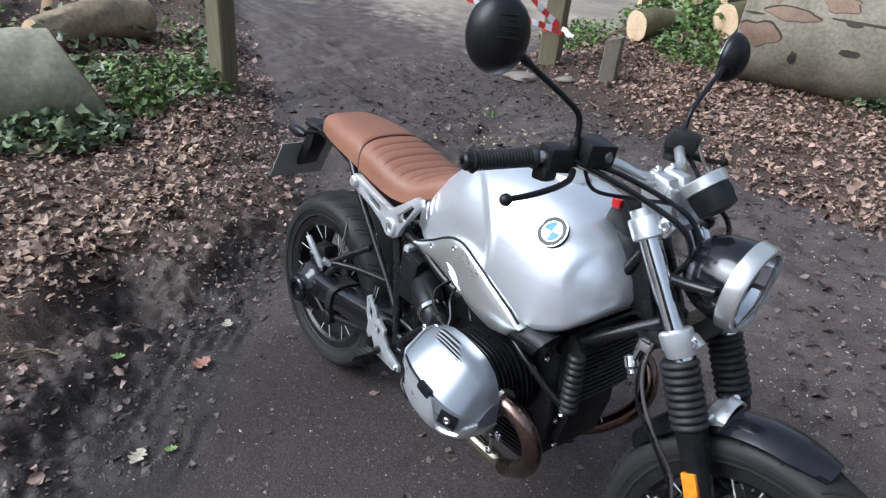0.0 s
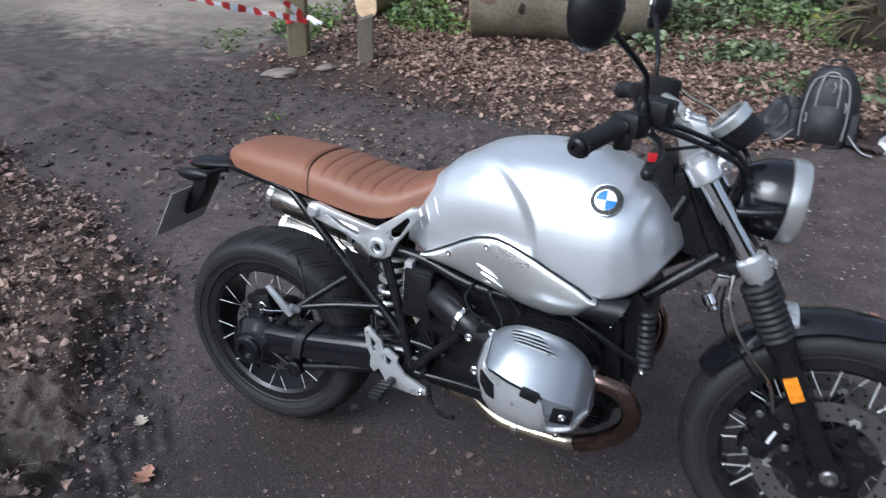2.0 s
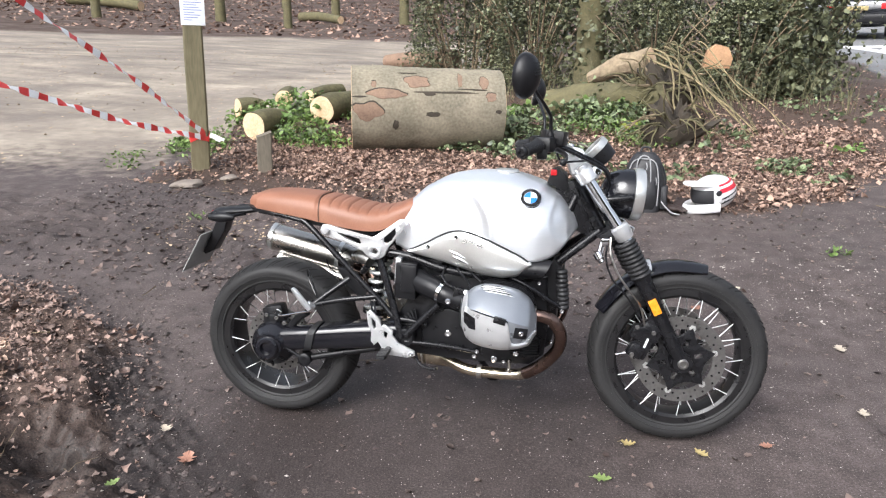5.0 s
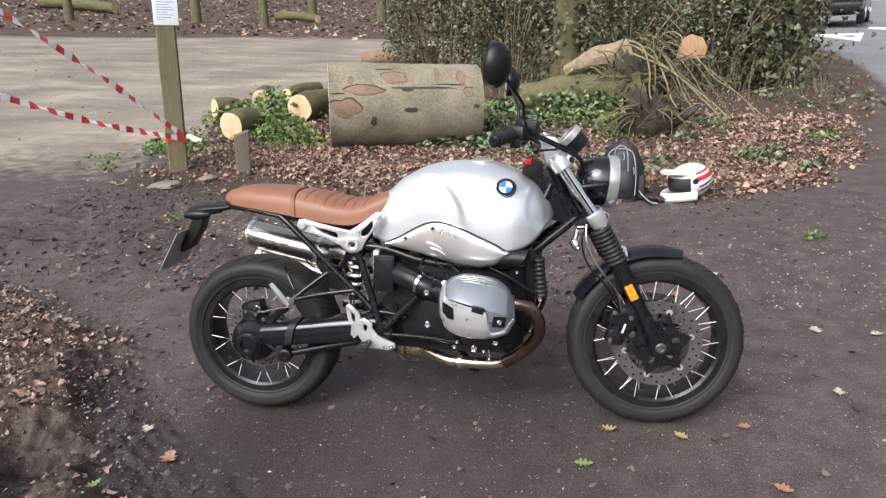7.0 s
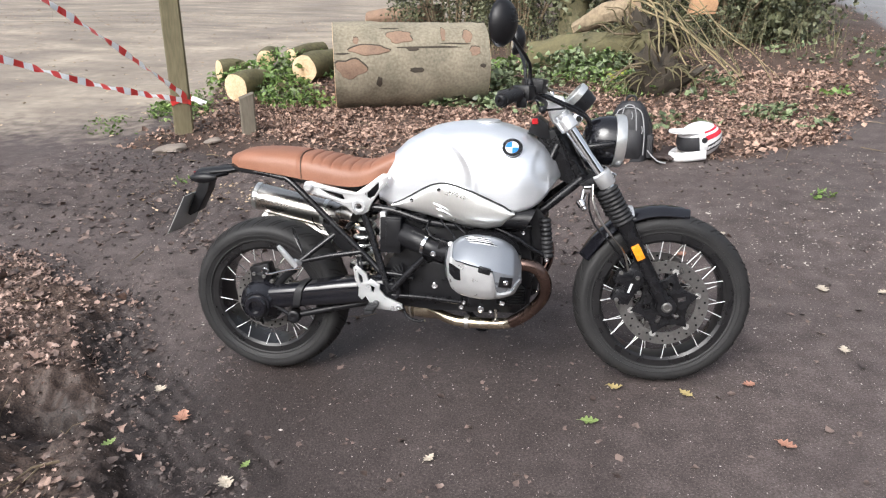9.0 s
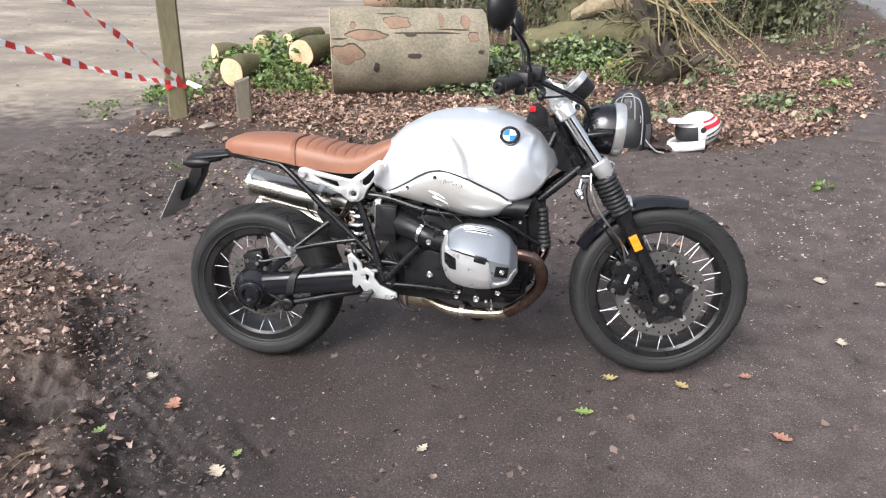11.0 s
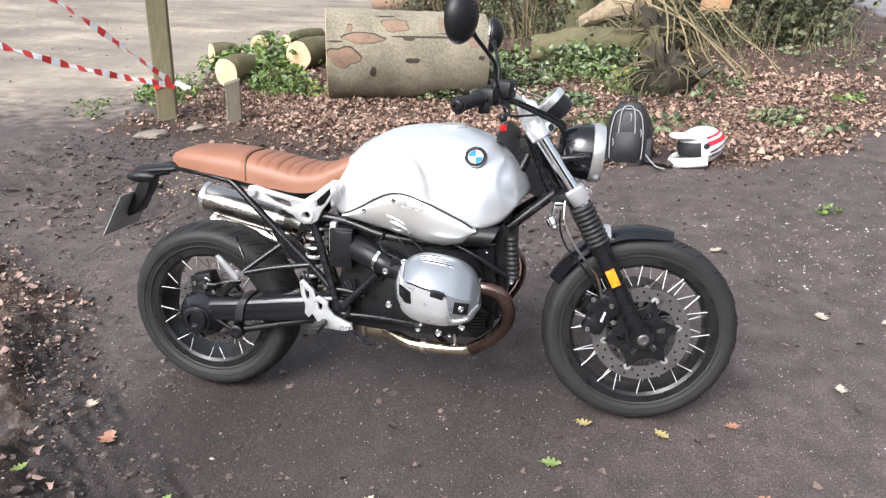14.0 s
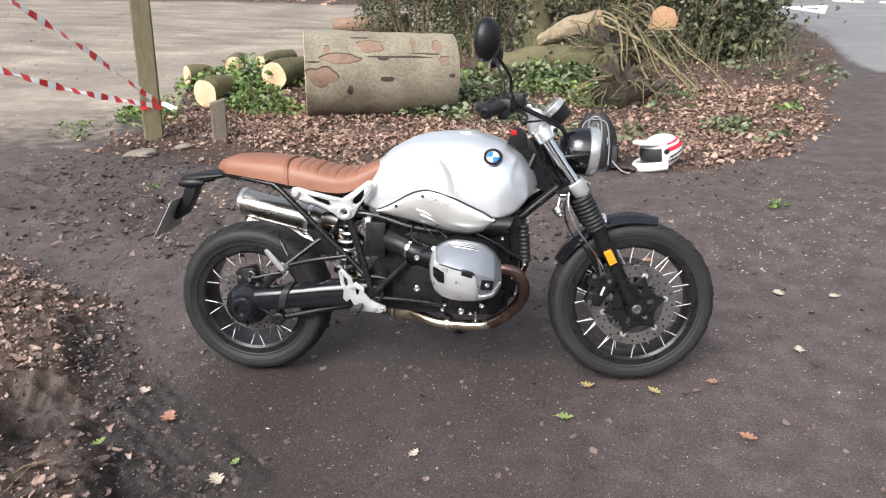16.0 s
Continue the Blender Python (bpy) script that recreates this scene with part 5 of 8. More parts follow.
def head_point(x, u, s, out=0.0):
    """u: 0 at the inner top edge, 5 at the crease, 11 at the inner lower edge."""
    zt, zs, zb, yo = smooth_table(HX_TOP, x), smooth_table(HX_SEAM, x), smooth_table(HX_BOT, x), smooth_table(HX_OUT, x)
    i = min(int(u), len(SHAPE) - 2)
    t = u - i

    def at(k):
        d, h, low = SHAPE[k]
        return Vector((0.266 + (yo - 0.266) * d, zs + (zb - zs) * h if low else zt + (zs - zt) * h))
    q = at(i).lerp(at(i + 1), t)
    c = Vector((0.266 + 0.35 * (yo - 0.266), 0.5 * (zt + zb)))
    q = q + (q - c).normalized() * out
    return Vector((x, s * q.x, q.y))


HEAD_X = [0.783 + 0.249 * (0.5 - 0.5 * math.cos(math.pi * k / 40)) for k in range(41)]
GUARD_FROM = [(0.783, 1.2), (0.798, 1.2), (0.806, 4.2), (0.82, 5.15), (0.945, 5.15), (0.956, 7.6), (1.005, 7.6), (1.02, 6.6), (1.032, 6.2)]
for s in (-1, 1):
    bm = B()
    skin(bm, [ring(bm, [head_point(x, u / 2, s) for u in range(23)]) for x in HEAD_X])
    hc = part("cylinder_head_cover", bm, COVER_GREY, bike, "silver grey finned cylinder head cover", 24)
    # pale guard round the rear, the flank and below
    bm = B()
    rows = []
    for x in HEAD_X:
        u0 = lerp_table(GUARD_FROM, x)
        us = [u0 + (11 - u0) * k / 22 for k in range(23)]
        rows.append(ring(bm, [head_point(x, u, s, 0.0085) for u in us] + [head_point(x, u, s, 0.0005) for u in us[::-1]]))
    skin(bm, rows)
    bm.faces.new(ring(bm, [head_point(HEAD_X[0] - 0.006, u / 2, s, 0.002) for u in range(3, 23)]))
    part("head_guard", bm, CAST, hc, "pale cast aluminium guard round the head cover", 30)
    bm = B()
    tube(bm, [head_point(0.815 + 0.13 * k / 12, 5.08, s, 0.0035) for k in range(13)], 0.0022, 5)
    part("seam", bm, BLACK, hc)
    bm = B()
    q = head_point(0.918, 5.2, s, 0.003)
    box(bm, q, (0.042, 0.016, 0.022), Euler((0, radians(15), 0)).to_matrix(), 0.005)
    part("plug_cover", bm, BLACK, hc, "black spark plug cover")
    # dark window at the rear of the guard
    bm = B()
    rows = []
    for x in (0.795, 0.803, 0.813, 0.825, 0.836):
        lo, tall = 5.35 + 9 * (x - 0.795), 1.15 - 12 * abs(x - 0.812)
        rows.append(ring(bm, [head_point(x, lo + tall * k / 4, s, 0.0100) for k in range(5)] + [head_point(x, lo + tall * k / 4, s, 0.003) for k in range(4, -1, -1)]))
    skin(bm, rows)
    part("guard_window", bm, BLACK, hc)
    # recessed plug pocket with its bolt
    bm = B()
    q = head_point(0.985, 6.2, s, 0.0)
    nrm = Vector((0.42, s, -0.05)).normalized()
    box(bm, q, (0.046, 0.008, 0.036), Euler((0, radians(12), radians(-24 * s))).to_matrix(), 0.003)
    part("plug_recess", bm, ENGINE, hc, "dark recessed plug pocket")
    bolt("bolt", hc, q + nrm * 0.003, nrm, 0.009, 0.006)
    for k in range(8):
        bm = B()
        u = 1.2 + 0.26 * k
        x0, x1 = 0.838 + 0.003 * k, 0.918 + 0.006 * k
        tube(bm, [head_point(x0 + (x1 - x0) * q / 6, u, s, 0.0008) for q in range(7)], lambda v: 0.0021 * min(1, 8 * v + 0.1, 8 * (1 - v) + 0.1), 6)
        part("cover_fin", bm, CAST if k % 2 else BLACK, hc)
    # finned barrel
    bm = B()
    lathe(bm, [(0.075, 0.10), (0.075, 0.262)], Vector((0.905, 0, 0.53)), (0, s, 0), 28)
    cyl = part("cylinder", bm, ENGINE, bike, "black finned boxer cylinder")
    for k in range(9):
        bm = B()
        y = 0.135 + 0.0145 * k
        kk = 0.93 + 0.02 * math.sin(k)
        skin(bm, [ring(bm, head_ring(s, y, kk)), ring(bm, head_ring(s, y + 0.004, kk))])
        part("cooling_fin", bm, ENGINE, cyl)
    # intake: throttle body tube with clamp
    bm = B()
    it = curve_pts([(0.56, 0.115 * s, 0.615), (0.61, 0.15 * s, 0.598), (0.665, 0.178 * s, 0.582), (0.72, 0.20 * s, 0.562), (0.775, 0.225 * s, 0.557), (0.815, 0.24 * s, 0.56)], 6)
    tube(bm, it, lambda v: 0.042 - 0.010 * sstep(0.3, 0.6, v), 20)
    intake = part("intake_pipe", bm, PLASTIC, bike, "black intake pipe")
    bm = B()
    cpos, cd = Vector((0.688, 0.187 * s, 0.574)), Vector((0.055, 0.022 * s, -0.018)).normalized()
    hoop(bm, [(0.036, -0.006), (0.0405, -0.006), (0.0405, 0.006), (0.036, 0.006)], cpos, cd, 28)
    part("hose_clamp", bm, CHROME, intake, "bright hose clamp")
    bm = B()
    lathe(bm, [(0.030, -0.02), (0.030, 0.03), (0.025, 0.034)], Vector((0.735, 0.206 * s, 0.556)), cd, 20)
    box(bm, Vector((0.760, 0.225 * s, 0.585)), (0.045, 0.03, 0.04), Euler((0, 0.3, 0)).to_matrix(), 0.006)
    tb = part("throttle_body", bm, ENGINE, intake)
    bolt("bolt", tb, Vector((0.718, 0.232 * s, 0.556)), (0, s, 0), 0.011, 0.008)
    bolt("bolt", tb, Vector((0.79, 0.262 * s, 0.600)), (-0.3, s, 0.3), 0.010, 0.012)
    bolt("bolt", tb, Vector((0.808, 0.268 * s, 0.606)), (-0.3, s, 0.3), 0.007, 0.010)
    for pts in ([(0.70, 0.15 * s, 0.665), (0.69, 0.19 * s, 0.64), (0.715, 0.21 * s, 0.61), (0.75, 0.215 * s, 0.60)], [(0.73, 0.15 * s, 0.668), (0.76, 0.2 * s, 0.65), (0.79, 0.22 * s, 0.62), (0.80, 0.235 * s, 0.60)], [(0.76, 0.13 * s, 0.665), (0.80, 0.17 * s, 0.64), (0.83, 0.19 * s, 0.62)]):
        bm = B()
        tube(bm, curve_pts(pts, 6), 0.004, 7)
        part("engine_hose", bm, BLACK, intake)

# crankcase, gearbox and front cover
bm = B()
prism(bm, [(0.50, 0.34), (0.56, 0.31), (0.70, 0.30), (0.86, 0.295), (1.00, 0.29), (1.05, 0.33), (1.065, 0.45), (1.06, 0.62), (1.02, 0.655), (0.78, 0.655), (0.66, 0.62), (0.56, 0.55), (0.50, 0.46)], -0.118, 0.118, 0.014)
case = part("crankcase", bm, ENGINE, bike, "black engine crankcase and gearbox")
bm = B()
prism(bm, [(0.60, 0.36), (0.80, 0.34), (0.80, 0.47), (0.70, 0.50), (0.60, 0.47)], -0.138, -0.11, 0.01)
prism(bm, [(0.82, 0.325), (1.02, 0.32), (1.04, 0.40), (0.98, 0.45), (0.83, 0.45)], -0.142, -0.11, 0.012)
part("side_cover", bm, ENGINE, case)
bm = B()
prism(bm, [(1.03, 0.33), (1.075, 0.36), (1.095, 0.46), (1.085, 0.62), (1.05, 0.65)], -0.085, 0.085, 0.012)
part("front_cover", bm, ENGINE, case)
for k in range(6):
    bm = B()
    z = 0.335 + 0.011 * k
    prism(bm, [(0.93, z), (1.035 - 0.003 * k, z + 0.004), (1.035, z + 0.008), (0.93, z + 0.004)], -0.152, -0.10, 0.001)
    part("sump_fin", bm, ENGINE, case)
for k in range(7):
    bm = B()
    a = radians(100 + 16 * k)
    tube(bm, [Vector((0.585, -0.142, 0.43)), Vector((0.585 + 0.06 * math.cos(a), -0.135, 0.43 + 0.06 * math.sin(a)))], 0.004, 6)
    part("gearbox_rib", bm, ENGINE, case)
for x, z, y, r in ((0.700, 0.405, 0.140, 0.013), (0.795, 0.315, 0.122, 0.010), (0.805, 0.335, 0.122, 0.009), (0.872, 0.318, 0.145, 0.012), (0.953, 0.345, 0.152, 0.011), (1.065, 0.44, 0.09, 0.008), (1.06, 0.53, 0.09, 0.009), (1.075, 0.375, 0.088, 0.007), (1.03, 0.605, 0.122, 0.008), (0.905, 0.30, 0.12, 0.008)):
    for s in (-1, 1):
        bolt("bolt", case, Vector((x, y * s, z)), (0, s, 0), r, 0.007)
bm = B()
box(bm, Vector((0.548, -0.125, 0.605)), (0.082, 0.085, 0.14), Euler((0, radians(4), 0)).to_matrix(), 0.010)
box(bm, Vector((0.562, -0.170, 0.615)), (0.058, 0.018, 0.105), Euler((0, radians(4), 0)).to_matrix(), 0.008)
box(bm, Vector((0.60, 0.0, 0.62)), (0.16, 0.22, 0.12), None, 0.02)
airbox = part("airbox", bm, PLASTIC, bike, "black plastic airbox")
bm = B()
box(bm, Vector((0.520, -0.150, 0.640)), (0.022, 0.03, 0.10), Euler((0, radians(4), 0)).to_matrix(), 0.004)
part("airbox_bracket", bm, CAST, airbox, "pale metal strip on the airbox")
bm = B()
prism(bm, [(1.07, 0.50), (1.105, 0.52), (1.11, 0.66), (1.08, 0.70), (1.05, 0.66)], -0.115, 0.115, 0.008)
part("oil_cooler", bm, ENGINE, bike, "black oil cooler ahead of the engine")
for k in range(11):
    bm = B()
    z = 0.525 + 0.013 * k
    tube(bm, [Vector((1.112, -0.10, z)), Vector((1.115, 0.0, z)), Vector((1.112, 0.10, z))], 0.003, 6)
    part("cooler_fin", bm, ENGINE, bike)
bm = B()
a, b = Vector((1.108, -0.125, 0.66)), Vector((1.118, -0.128, 0.515))
tube(bm, [a.lerp(b, k / 60) for k in range(61)], lambda v: 0.017 + 0.005 * abs(math.sin(v * math.pi * 9)), 16)
part("breather_bellows", bm, GAITER, bike, "ribbed black rubber hose")
bm = B()
tube(bm, curve_pts([(0.93, -0.16, 0.635), (1.0, -0.165, 0.60), (1.06, -0.15, 0.555), (1.105, -0.135, 0.525)], 6), 0.009, 10)
part("oil_line", bm, BLACK, bike)
bolt("bolt", bike, Vector((1.112, -0.142, 0.512)), (0.2, -1, 0), 0.009, 0.008)

# frame tubes
FRAME = [
    ([(1.045, -0.095, 0.645), (1.12, -0.085, 0.70), (1.235, -0.040, 0.785)], 0.016),
    ([(1.04, -0.08, 0.655), (1.10, -0.06, 0.80), (1.15, -0.035, 0.91)], 0.014),
    ([(0.44, -0.125, 0.705), (0.56, -0.135, 0.690), (0.70, -0.145, 0.648), (0.90, -0.13, 0.625), (1.06, -0.10, 0.625), (1.10, -0.09, 0.68)], 0.014),
    ([(0.436, -0.132, 0.700), (0.48, -0.145, 0.56), (0.530, -0.165, 0.385)], 0.0135),
    ([(0.10, -0.095, 0.822), (0.150, -0.105, 0.802), (0.22, -0.120, 0.74), (0.33, -0.130, 0.628), (0.446, -0.140, 0.512), (0.50, -0.150, 0.455)], 0.0115),
    ([(-0.04, -0.085, 0.838), (0.05, -0.095, 0.826), (0.150, -0.105, 0.804)], 0.010),
    ([(0.196, -0.19, 0.505), (0.25, -0.165, 0.545), (0.325, -0.135, 0.598)], 0.010),
    ([(0.196, -0.19, 0.505), (0.30, -0.16, 0.520), (0.425, -0.142, 0.533)], 0.010),
    ([(0.545, -0.170, 0.395), (0.60, -0.172, 0.452), (0.675, -0.178, 0.525)], 0.0125),
    ([(0.54, -0.165, 0.372), (0.66, -0.155, 0.362), (0.80, -0.14, 0.340)], 0.009),
    ([(0.50, -0.15, 0.455), (0.56, -0.15, 0.45), (0.62, -0.15, 0.435)], 0.009),
    ([(0.35, -0.05, 0.60), (0.40, -0.06, 0.66), (0.44, -0.10, 0.70)], 0.012),
]
for pts, r in FRAME:
    for s in (1, -1):
        bm = B()
        tube(bm, curve_pts([(x, y * s, z) for x, y, z in pts], 6), r, 12)
        part("frame_tube", bm, BLACK, bike, "black painted frame tube")
for s in (-1, 1):
    bm = B()
    lathe(bm, [(0.036, -0.03), (0.036, 0.012), (0.030, 0.018), (0.020, 0.018), (0.018, 0.010), (0.0005, 0.010)], Vector((0.540, 0.155 * s, 0.385)), (0, s, 0), 24)
    part("swingarm_pivot", bm, ENGINE, bike, "dark swingarm pivot boss")
bm = B()
tube(bm, curve_pts([(0.14, 0.10, 0.80), (0.145, 0.0, 0.81), (0.14, -0.10, 0.80)], 5), 0.01, 8)
part("seat_crossbar", bm, BLACK, bike)

# pierced silver side plate under the seat, both sides
PL_OUT = [(0.228, 0.783), (0.236, 0.800), (0.255, 0.802), (0.30, 0.788), (0.38, 0.768), (0.425, 0.758), (0.470, 0.786), (0.528, 0.826), (0.546, 0.826), (0.550, 0.812), (0.520, 0.775), (0.480, 0.725), (0.465, 0.694), (0.445, 0.683), (0.420, 0.682), (0.402, 0.696), (0.385, 0.712), (0.33, 0.738), (0.27, 0.757), (0.240, 0.766)]
PL_H1 = [(0.275, 0.782), (0.335, 0.768), (0.376, 0.757), (0.384, 0.738), (0.372, 0.731), (0.322, 0.750)]
PL_H2 = [(0.464, 0.758), (0.518, 0.804), (0.529, 0.800), (0.496, 0.751), (0.474, 0.736), (0.464, 0.742)]
bm = B()
prism(bm, [(0.20, 0.80), (0.50, 0.80), (0.49, 0.735), (0.40, 0.715), (0.26, 0.755)], -0.085, 0.085, 0.008)
part("under_seat_tray", bm, PLASTIC, bike, "black plastic tray below the seat")
for s in (-1, 1):
    bm = pierced(PL_OUT, [PL_H1, PL_H2, circle(0.432, 0.710, 0.014)], s * 0.138, s * 0.156, 0.003)
    pl = part("seat_side_plate", bm, CAST, bike, "pierced silver cast plate below the seat")
    bm = B()
    hoop(bm, [(0.0145, -0.004), (0.026, -0.004), (0.026, 0.004), (0.023, 0.007), (0.0145, 0.007)], Vector((0.432, 0.156 * s, 0.710)), (0, s, 0), 28)
    part("plate_boss", bm, CAST, pl)
    bm = B()
    lathe(bm, [(0.017, -0.004), (0.017, 0.008), (0.012, 0.012), (0.0005, 0.012)], Vector((0.247, 0.156 * s, 0.784)), (0, s, 0), 20)
    part("plate_bolt", bm, CAST, pl)

# final drive, swingarm, torque rod
bm = B()
lathe(bm, [(0.03, -0.185), (0.052, -0.18), (0.058, -0.165), (0.078, -0.150), (0.088, -0.125), (0.088, -0.09), (0.075, -0.07), (0.05, -0.06)], Vector((0, 0, RR + 0.004)), (0, 1, 0), 32)
fd = part("final_drive", bm, FENDER, bike, "black shaft final drive housing")
bm = B()
hoop(bm, [(0.023, -0.180), (0.043, -0.178), (0.044, -0.190), (0.039, -0.197), (0.026, -0.197)], Vector((0, 0, RR + 0.004)), (0, 1, 0), 28)
part("drive_cap", bm, FENDER, fd)
for k in range(8):
    bm = B()
    a = 2 * math.pi * k / 8
    tube(bm, [Vector((0.055 * math.cos(a), -0.166, RR + 0.055 * math.sin(a))), Vector((0.082 * math.cos(a), -0.140, RR + 0.082 * math.sin(a)))], 0.005, 6)
    part("drive_rib", bm, ENGINE, fd)
bm = B()
rings = []
for x, z, hh, hy, cy in ((0.02, 0.335, 0.050, 0.045, -0.115), (0.07, 0.345, 0.047, 0.048, -0.115), (0.14, 0.352, 0.046, 0.050, -0.115), (0.22, 0.360, 0.047, 0.052, -0.112), (0.32, 0.370, 0.050, 0.056, -0.108), (0.42, 0.378, 0.052, 0.058, -0.105), (0.50, 0.384, 0.050, 0.056, -0.10), (0.54, 0.386, 0.045, 0.05, -0.10)):
    rings.append(ring(bm, [Vector((x, cy + hy * math.copysign(abs(math.cos(a)) ** 0.6, math.cos(a)), z + hh * math.copysign(abs(math.sin(a)) ** 0.6, math.sin(a)))) for a in (2 * math.pi * k / 24 for k in range(24))]))
skin(bm, rings)
arm = part("swingarm", bm, FENDER, bike, "black single-sided shaft swingarm", 50)
bm = B()
rings = []
for x, z in ((0.15, 0.353), (0.165, 0.355), (0.18, 0.357)):
    rings.append(ring(bm, [Vector((x + 0.02 * math.sin(a), -0.115 + 0.057 * math.copysign(abs(math.cos(a)) ** 0.6, math.cos(a)), z + 0.053 * math.copysign(abs(math.sin(a)) ** 0.6, math.sin(a)))) for a in (2 * math.pi * k / 24 for k in range(24))]))
skin(bm, rings)
part("rubber_boot", bm, GAITER, arm)
bm = B()
tube(bm, [Vector((0.045, -0.155, 0.325)), Vector((0.13, -0.150, 0.272))], 0.007, 8)
tube(bm, [Vector((0.135, -0.13, 0.268)), Vector((0.30, -0.12, 0.300)), Vector((0.50, -0.11, 0.335))], 0.013, 10)
lathe(bm, [(0.026, -0.02), (0.026, 0.02), (0.02, 0.024), (0.012, 0.024), (0.0005, 0.02)], Vector((0.135, -0.135, 0.268)), (0, -1, 0), 20)
part("torque_rod", bm, ENGINE, arm, "black torque reaction rod")
bm = B()
box(bm, Vector((0.0, -0.085, 0.432)), (0.085, 0.06, 0.07), Euler((0, radians(-12), 0)).to_matrix(), 0.014)
box(bm, Vector((-0.01, -0.11, 0.415)), (0.055, 0.03, 0.045), None, 0.008)
tube(bm, [Vector((0.05, -0.11, 0.37)), Vector((0.11, -0.12, 0.43)), Vector((0.15, -0.13, 0.455))], 0.014, 10)
rc = part("rear_caliper", bm, PLASTIC, bike, "black rear brake caliper")
for dx, dz in ((-0.02, 0.01), (0.02, 0.0), (0.05, -0.02)):
    bolt("bolt", rc, Vector((0.0 + dx, -0.127, 0.425 + dz)), (0, -1, 0), 0.008, 0.006, DISC)
bm = B()
tube(bm, curve_pts([(0.015, -0.135, 0.447), (0.03, -0.14, 0.462), (0.045, -0.14, 0.452), (0.035, -0.14, 0.44), (0.06, -0.145, 0.442), (0.13, -0.155, 0.46), (0.18, -0.165, 0.47)], 8), 0.0035, 7)
part("rear_brake_hose", bm, CHROME, rc, "braided rear brake hose")

# shock spring
bm = B()
a, b = Vector((0.385, -0.025, 0.44)), Vector((0.425, -0.02, 0.665))
d = (b - a).normalized()
u = d.orthogonal().normalized()
v = d.cross(u)
tube(bm, [a.lerp(b, k / 150) + 0.036 * (math.cos(2 * math.pi * 6.5 * k / 150) * u + math.sin(2 * math.pi * 6.5 * k / 150) * v) for k in range(151)], 0.0075, 8)
sp = part("shock_spring", bm, SATIN, bike, "pale grey rear shock spring")
bm = B()
tube(bm, [a - d * 0.03, b + d * 0.03], 0.022, 16)
lathe(bm, [(0.045, -0.006), (0.045, 0.006)], b, d, 20)
lathe(bm, [(0.045, -0.006), (0.045, 0.006)], a, d, 20)
part("shock_body", bm, BLACK, sp)
bm = B()
tube(bm, [Vector((0.33, -0.06, 0.665)), Vector((0.38, -0.09, 0.668)), Vector((0.40, -0.10, 0.66))], 0.026, 14)
part("shock_reservoir", bm, STEEL, sp)

# foot pegs, heel plate, brake pedal
HEEL = [(0.408, 0.486), (0.418, 0.494), (0.452, 0.462), (0.458, 0.430), (0.470, 0.440), (0.500, 0.420), (0.498, 0.402), (0.520, 0.372), (0.580, 0.344), (0.582, 0.330), (0.555, 0.322), (0.500, 0.328), (0.470, 0.330), (0.462, 0.352), (0.445, 0.380), (0.430, 0.366), (0.420, 0.378), (0.424, 0.410), (0.412, 0.440)]
HEEL_H = [[(0.420, 0.474), (0.440, 0.455), (0.442, 0.428), (0.428, 0.420), (0.422, 0.445)], [(0.466, 0.424), (0.486, 0.412), (0.478, 0.384), (0.466, 0.395)]]
for s in (-1, 1):
    bm = pierced(HEEL, HEEL_H, s * 0.183, s * 0.195, 0.003)
    hp = part("heel_plate", bm, CAST, bike, "pierced silver heel plate")
    bm = B()
    tube(bm, [Vector((0.485, 0.19 * s, 0.350)), Vector((0.485, 0.215 * s, 0.350))], 0.012, 10)
    box(bm, Vector((0.483, 0.255 * s, 0.352)), (0.034, 0.075, 0.014), Euler((radians(4 * -s), 0, radians(4 * s))).to_matrix(), 0.006)
    part("foot_peg", bm, GAITER, hp, "black rubber rider foot peg")
    for k in range(5):
        bm = B()
        box(bm, Vector((0.483, (0.225 + 0.015 * k) * s, 0.3605)), (0.036, 0.005, 0.005), None, 0.001)
        part("peg_rib", bm, GAITER, hp)
    bolt("bolt", hp, Vector((0.570, 0.196 * s, 0.335)), (0, s, 0), 0.008, 0.006)
    bm = B()
    tube(bm, curve_pts([(0.43, 0.19 * s, 0.44), (0.425, 0.185 * s, 0.49), (0.415, 0.17 * s, 0.52)], 5), 0.0035, 6)
    tube(bm, curve_pts([(0.445, 0.19 * s, 0.44), (0.437, 0.185 * s, 0.49), (0.427, 0.17 * s, 0.52)], 5), 0.0035, 6)
    part("master_cylinder_hose", bm, BLACK, hp)
    bm = B()
    tube(bm, [Vector((0.200, 0.195 * s, 0.500)), Vector((0.188, 0.215 * s, 0.515))], 0.011, 10)
    rings = []
    for t, w in ((0, 0.008), (0.15, 0.011), (0.6, 0.0105), (0.9, 0.009), (1.0, 0.005)):
        c0 = Vector((0.196, 0.222 * s, 0.495)).lerp(Vector((0.140, 0.240 * s, 0.582)), t)
        rings.append(ring(bm, [c0 + Vector((w * math.cos(q) * 0.9, 0.009 * math.sin(q), 0.6 * w * math.cos(q))) for q in (2 * math.pi * k / 12 for k in range(12))]))
    skin(bm, rings)
    part("passenger_peg", bm, CAST, bike, "folded silver passenger foot peg")
    bm = B()
    tube(bm, curve_pts([(0.205, 0.165 * s, 0.525), (0.165, 0.12 * s, 0.60), (0.150, 0.11 * s, 0.615), (0.155, 0.11 * s, 0.58), (0.19, 0.14 * s, 0.53)], 6), 0.0028, 6)
    part("strap_loop", bm, BLACK, bike)
bm = B()
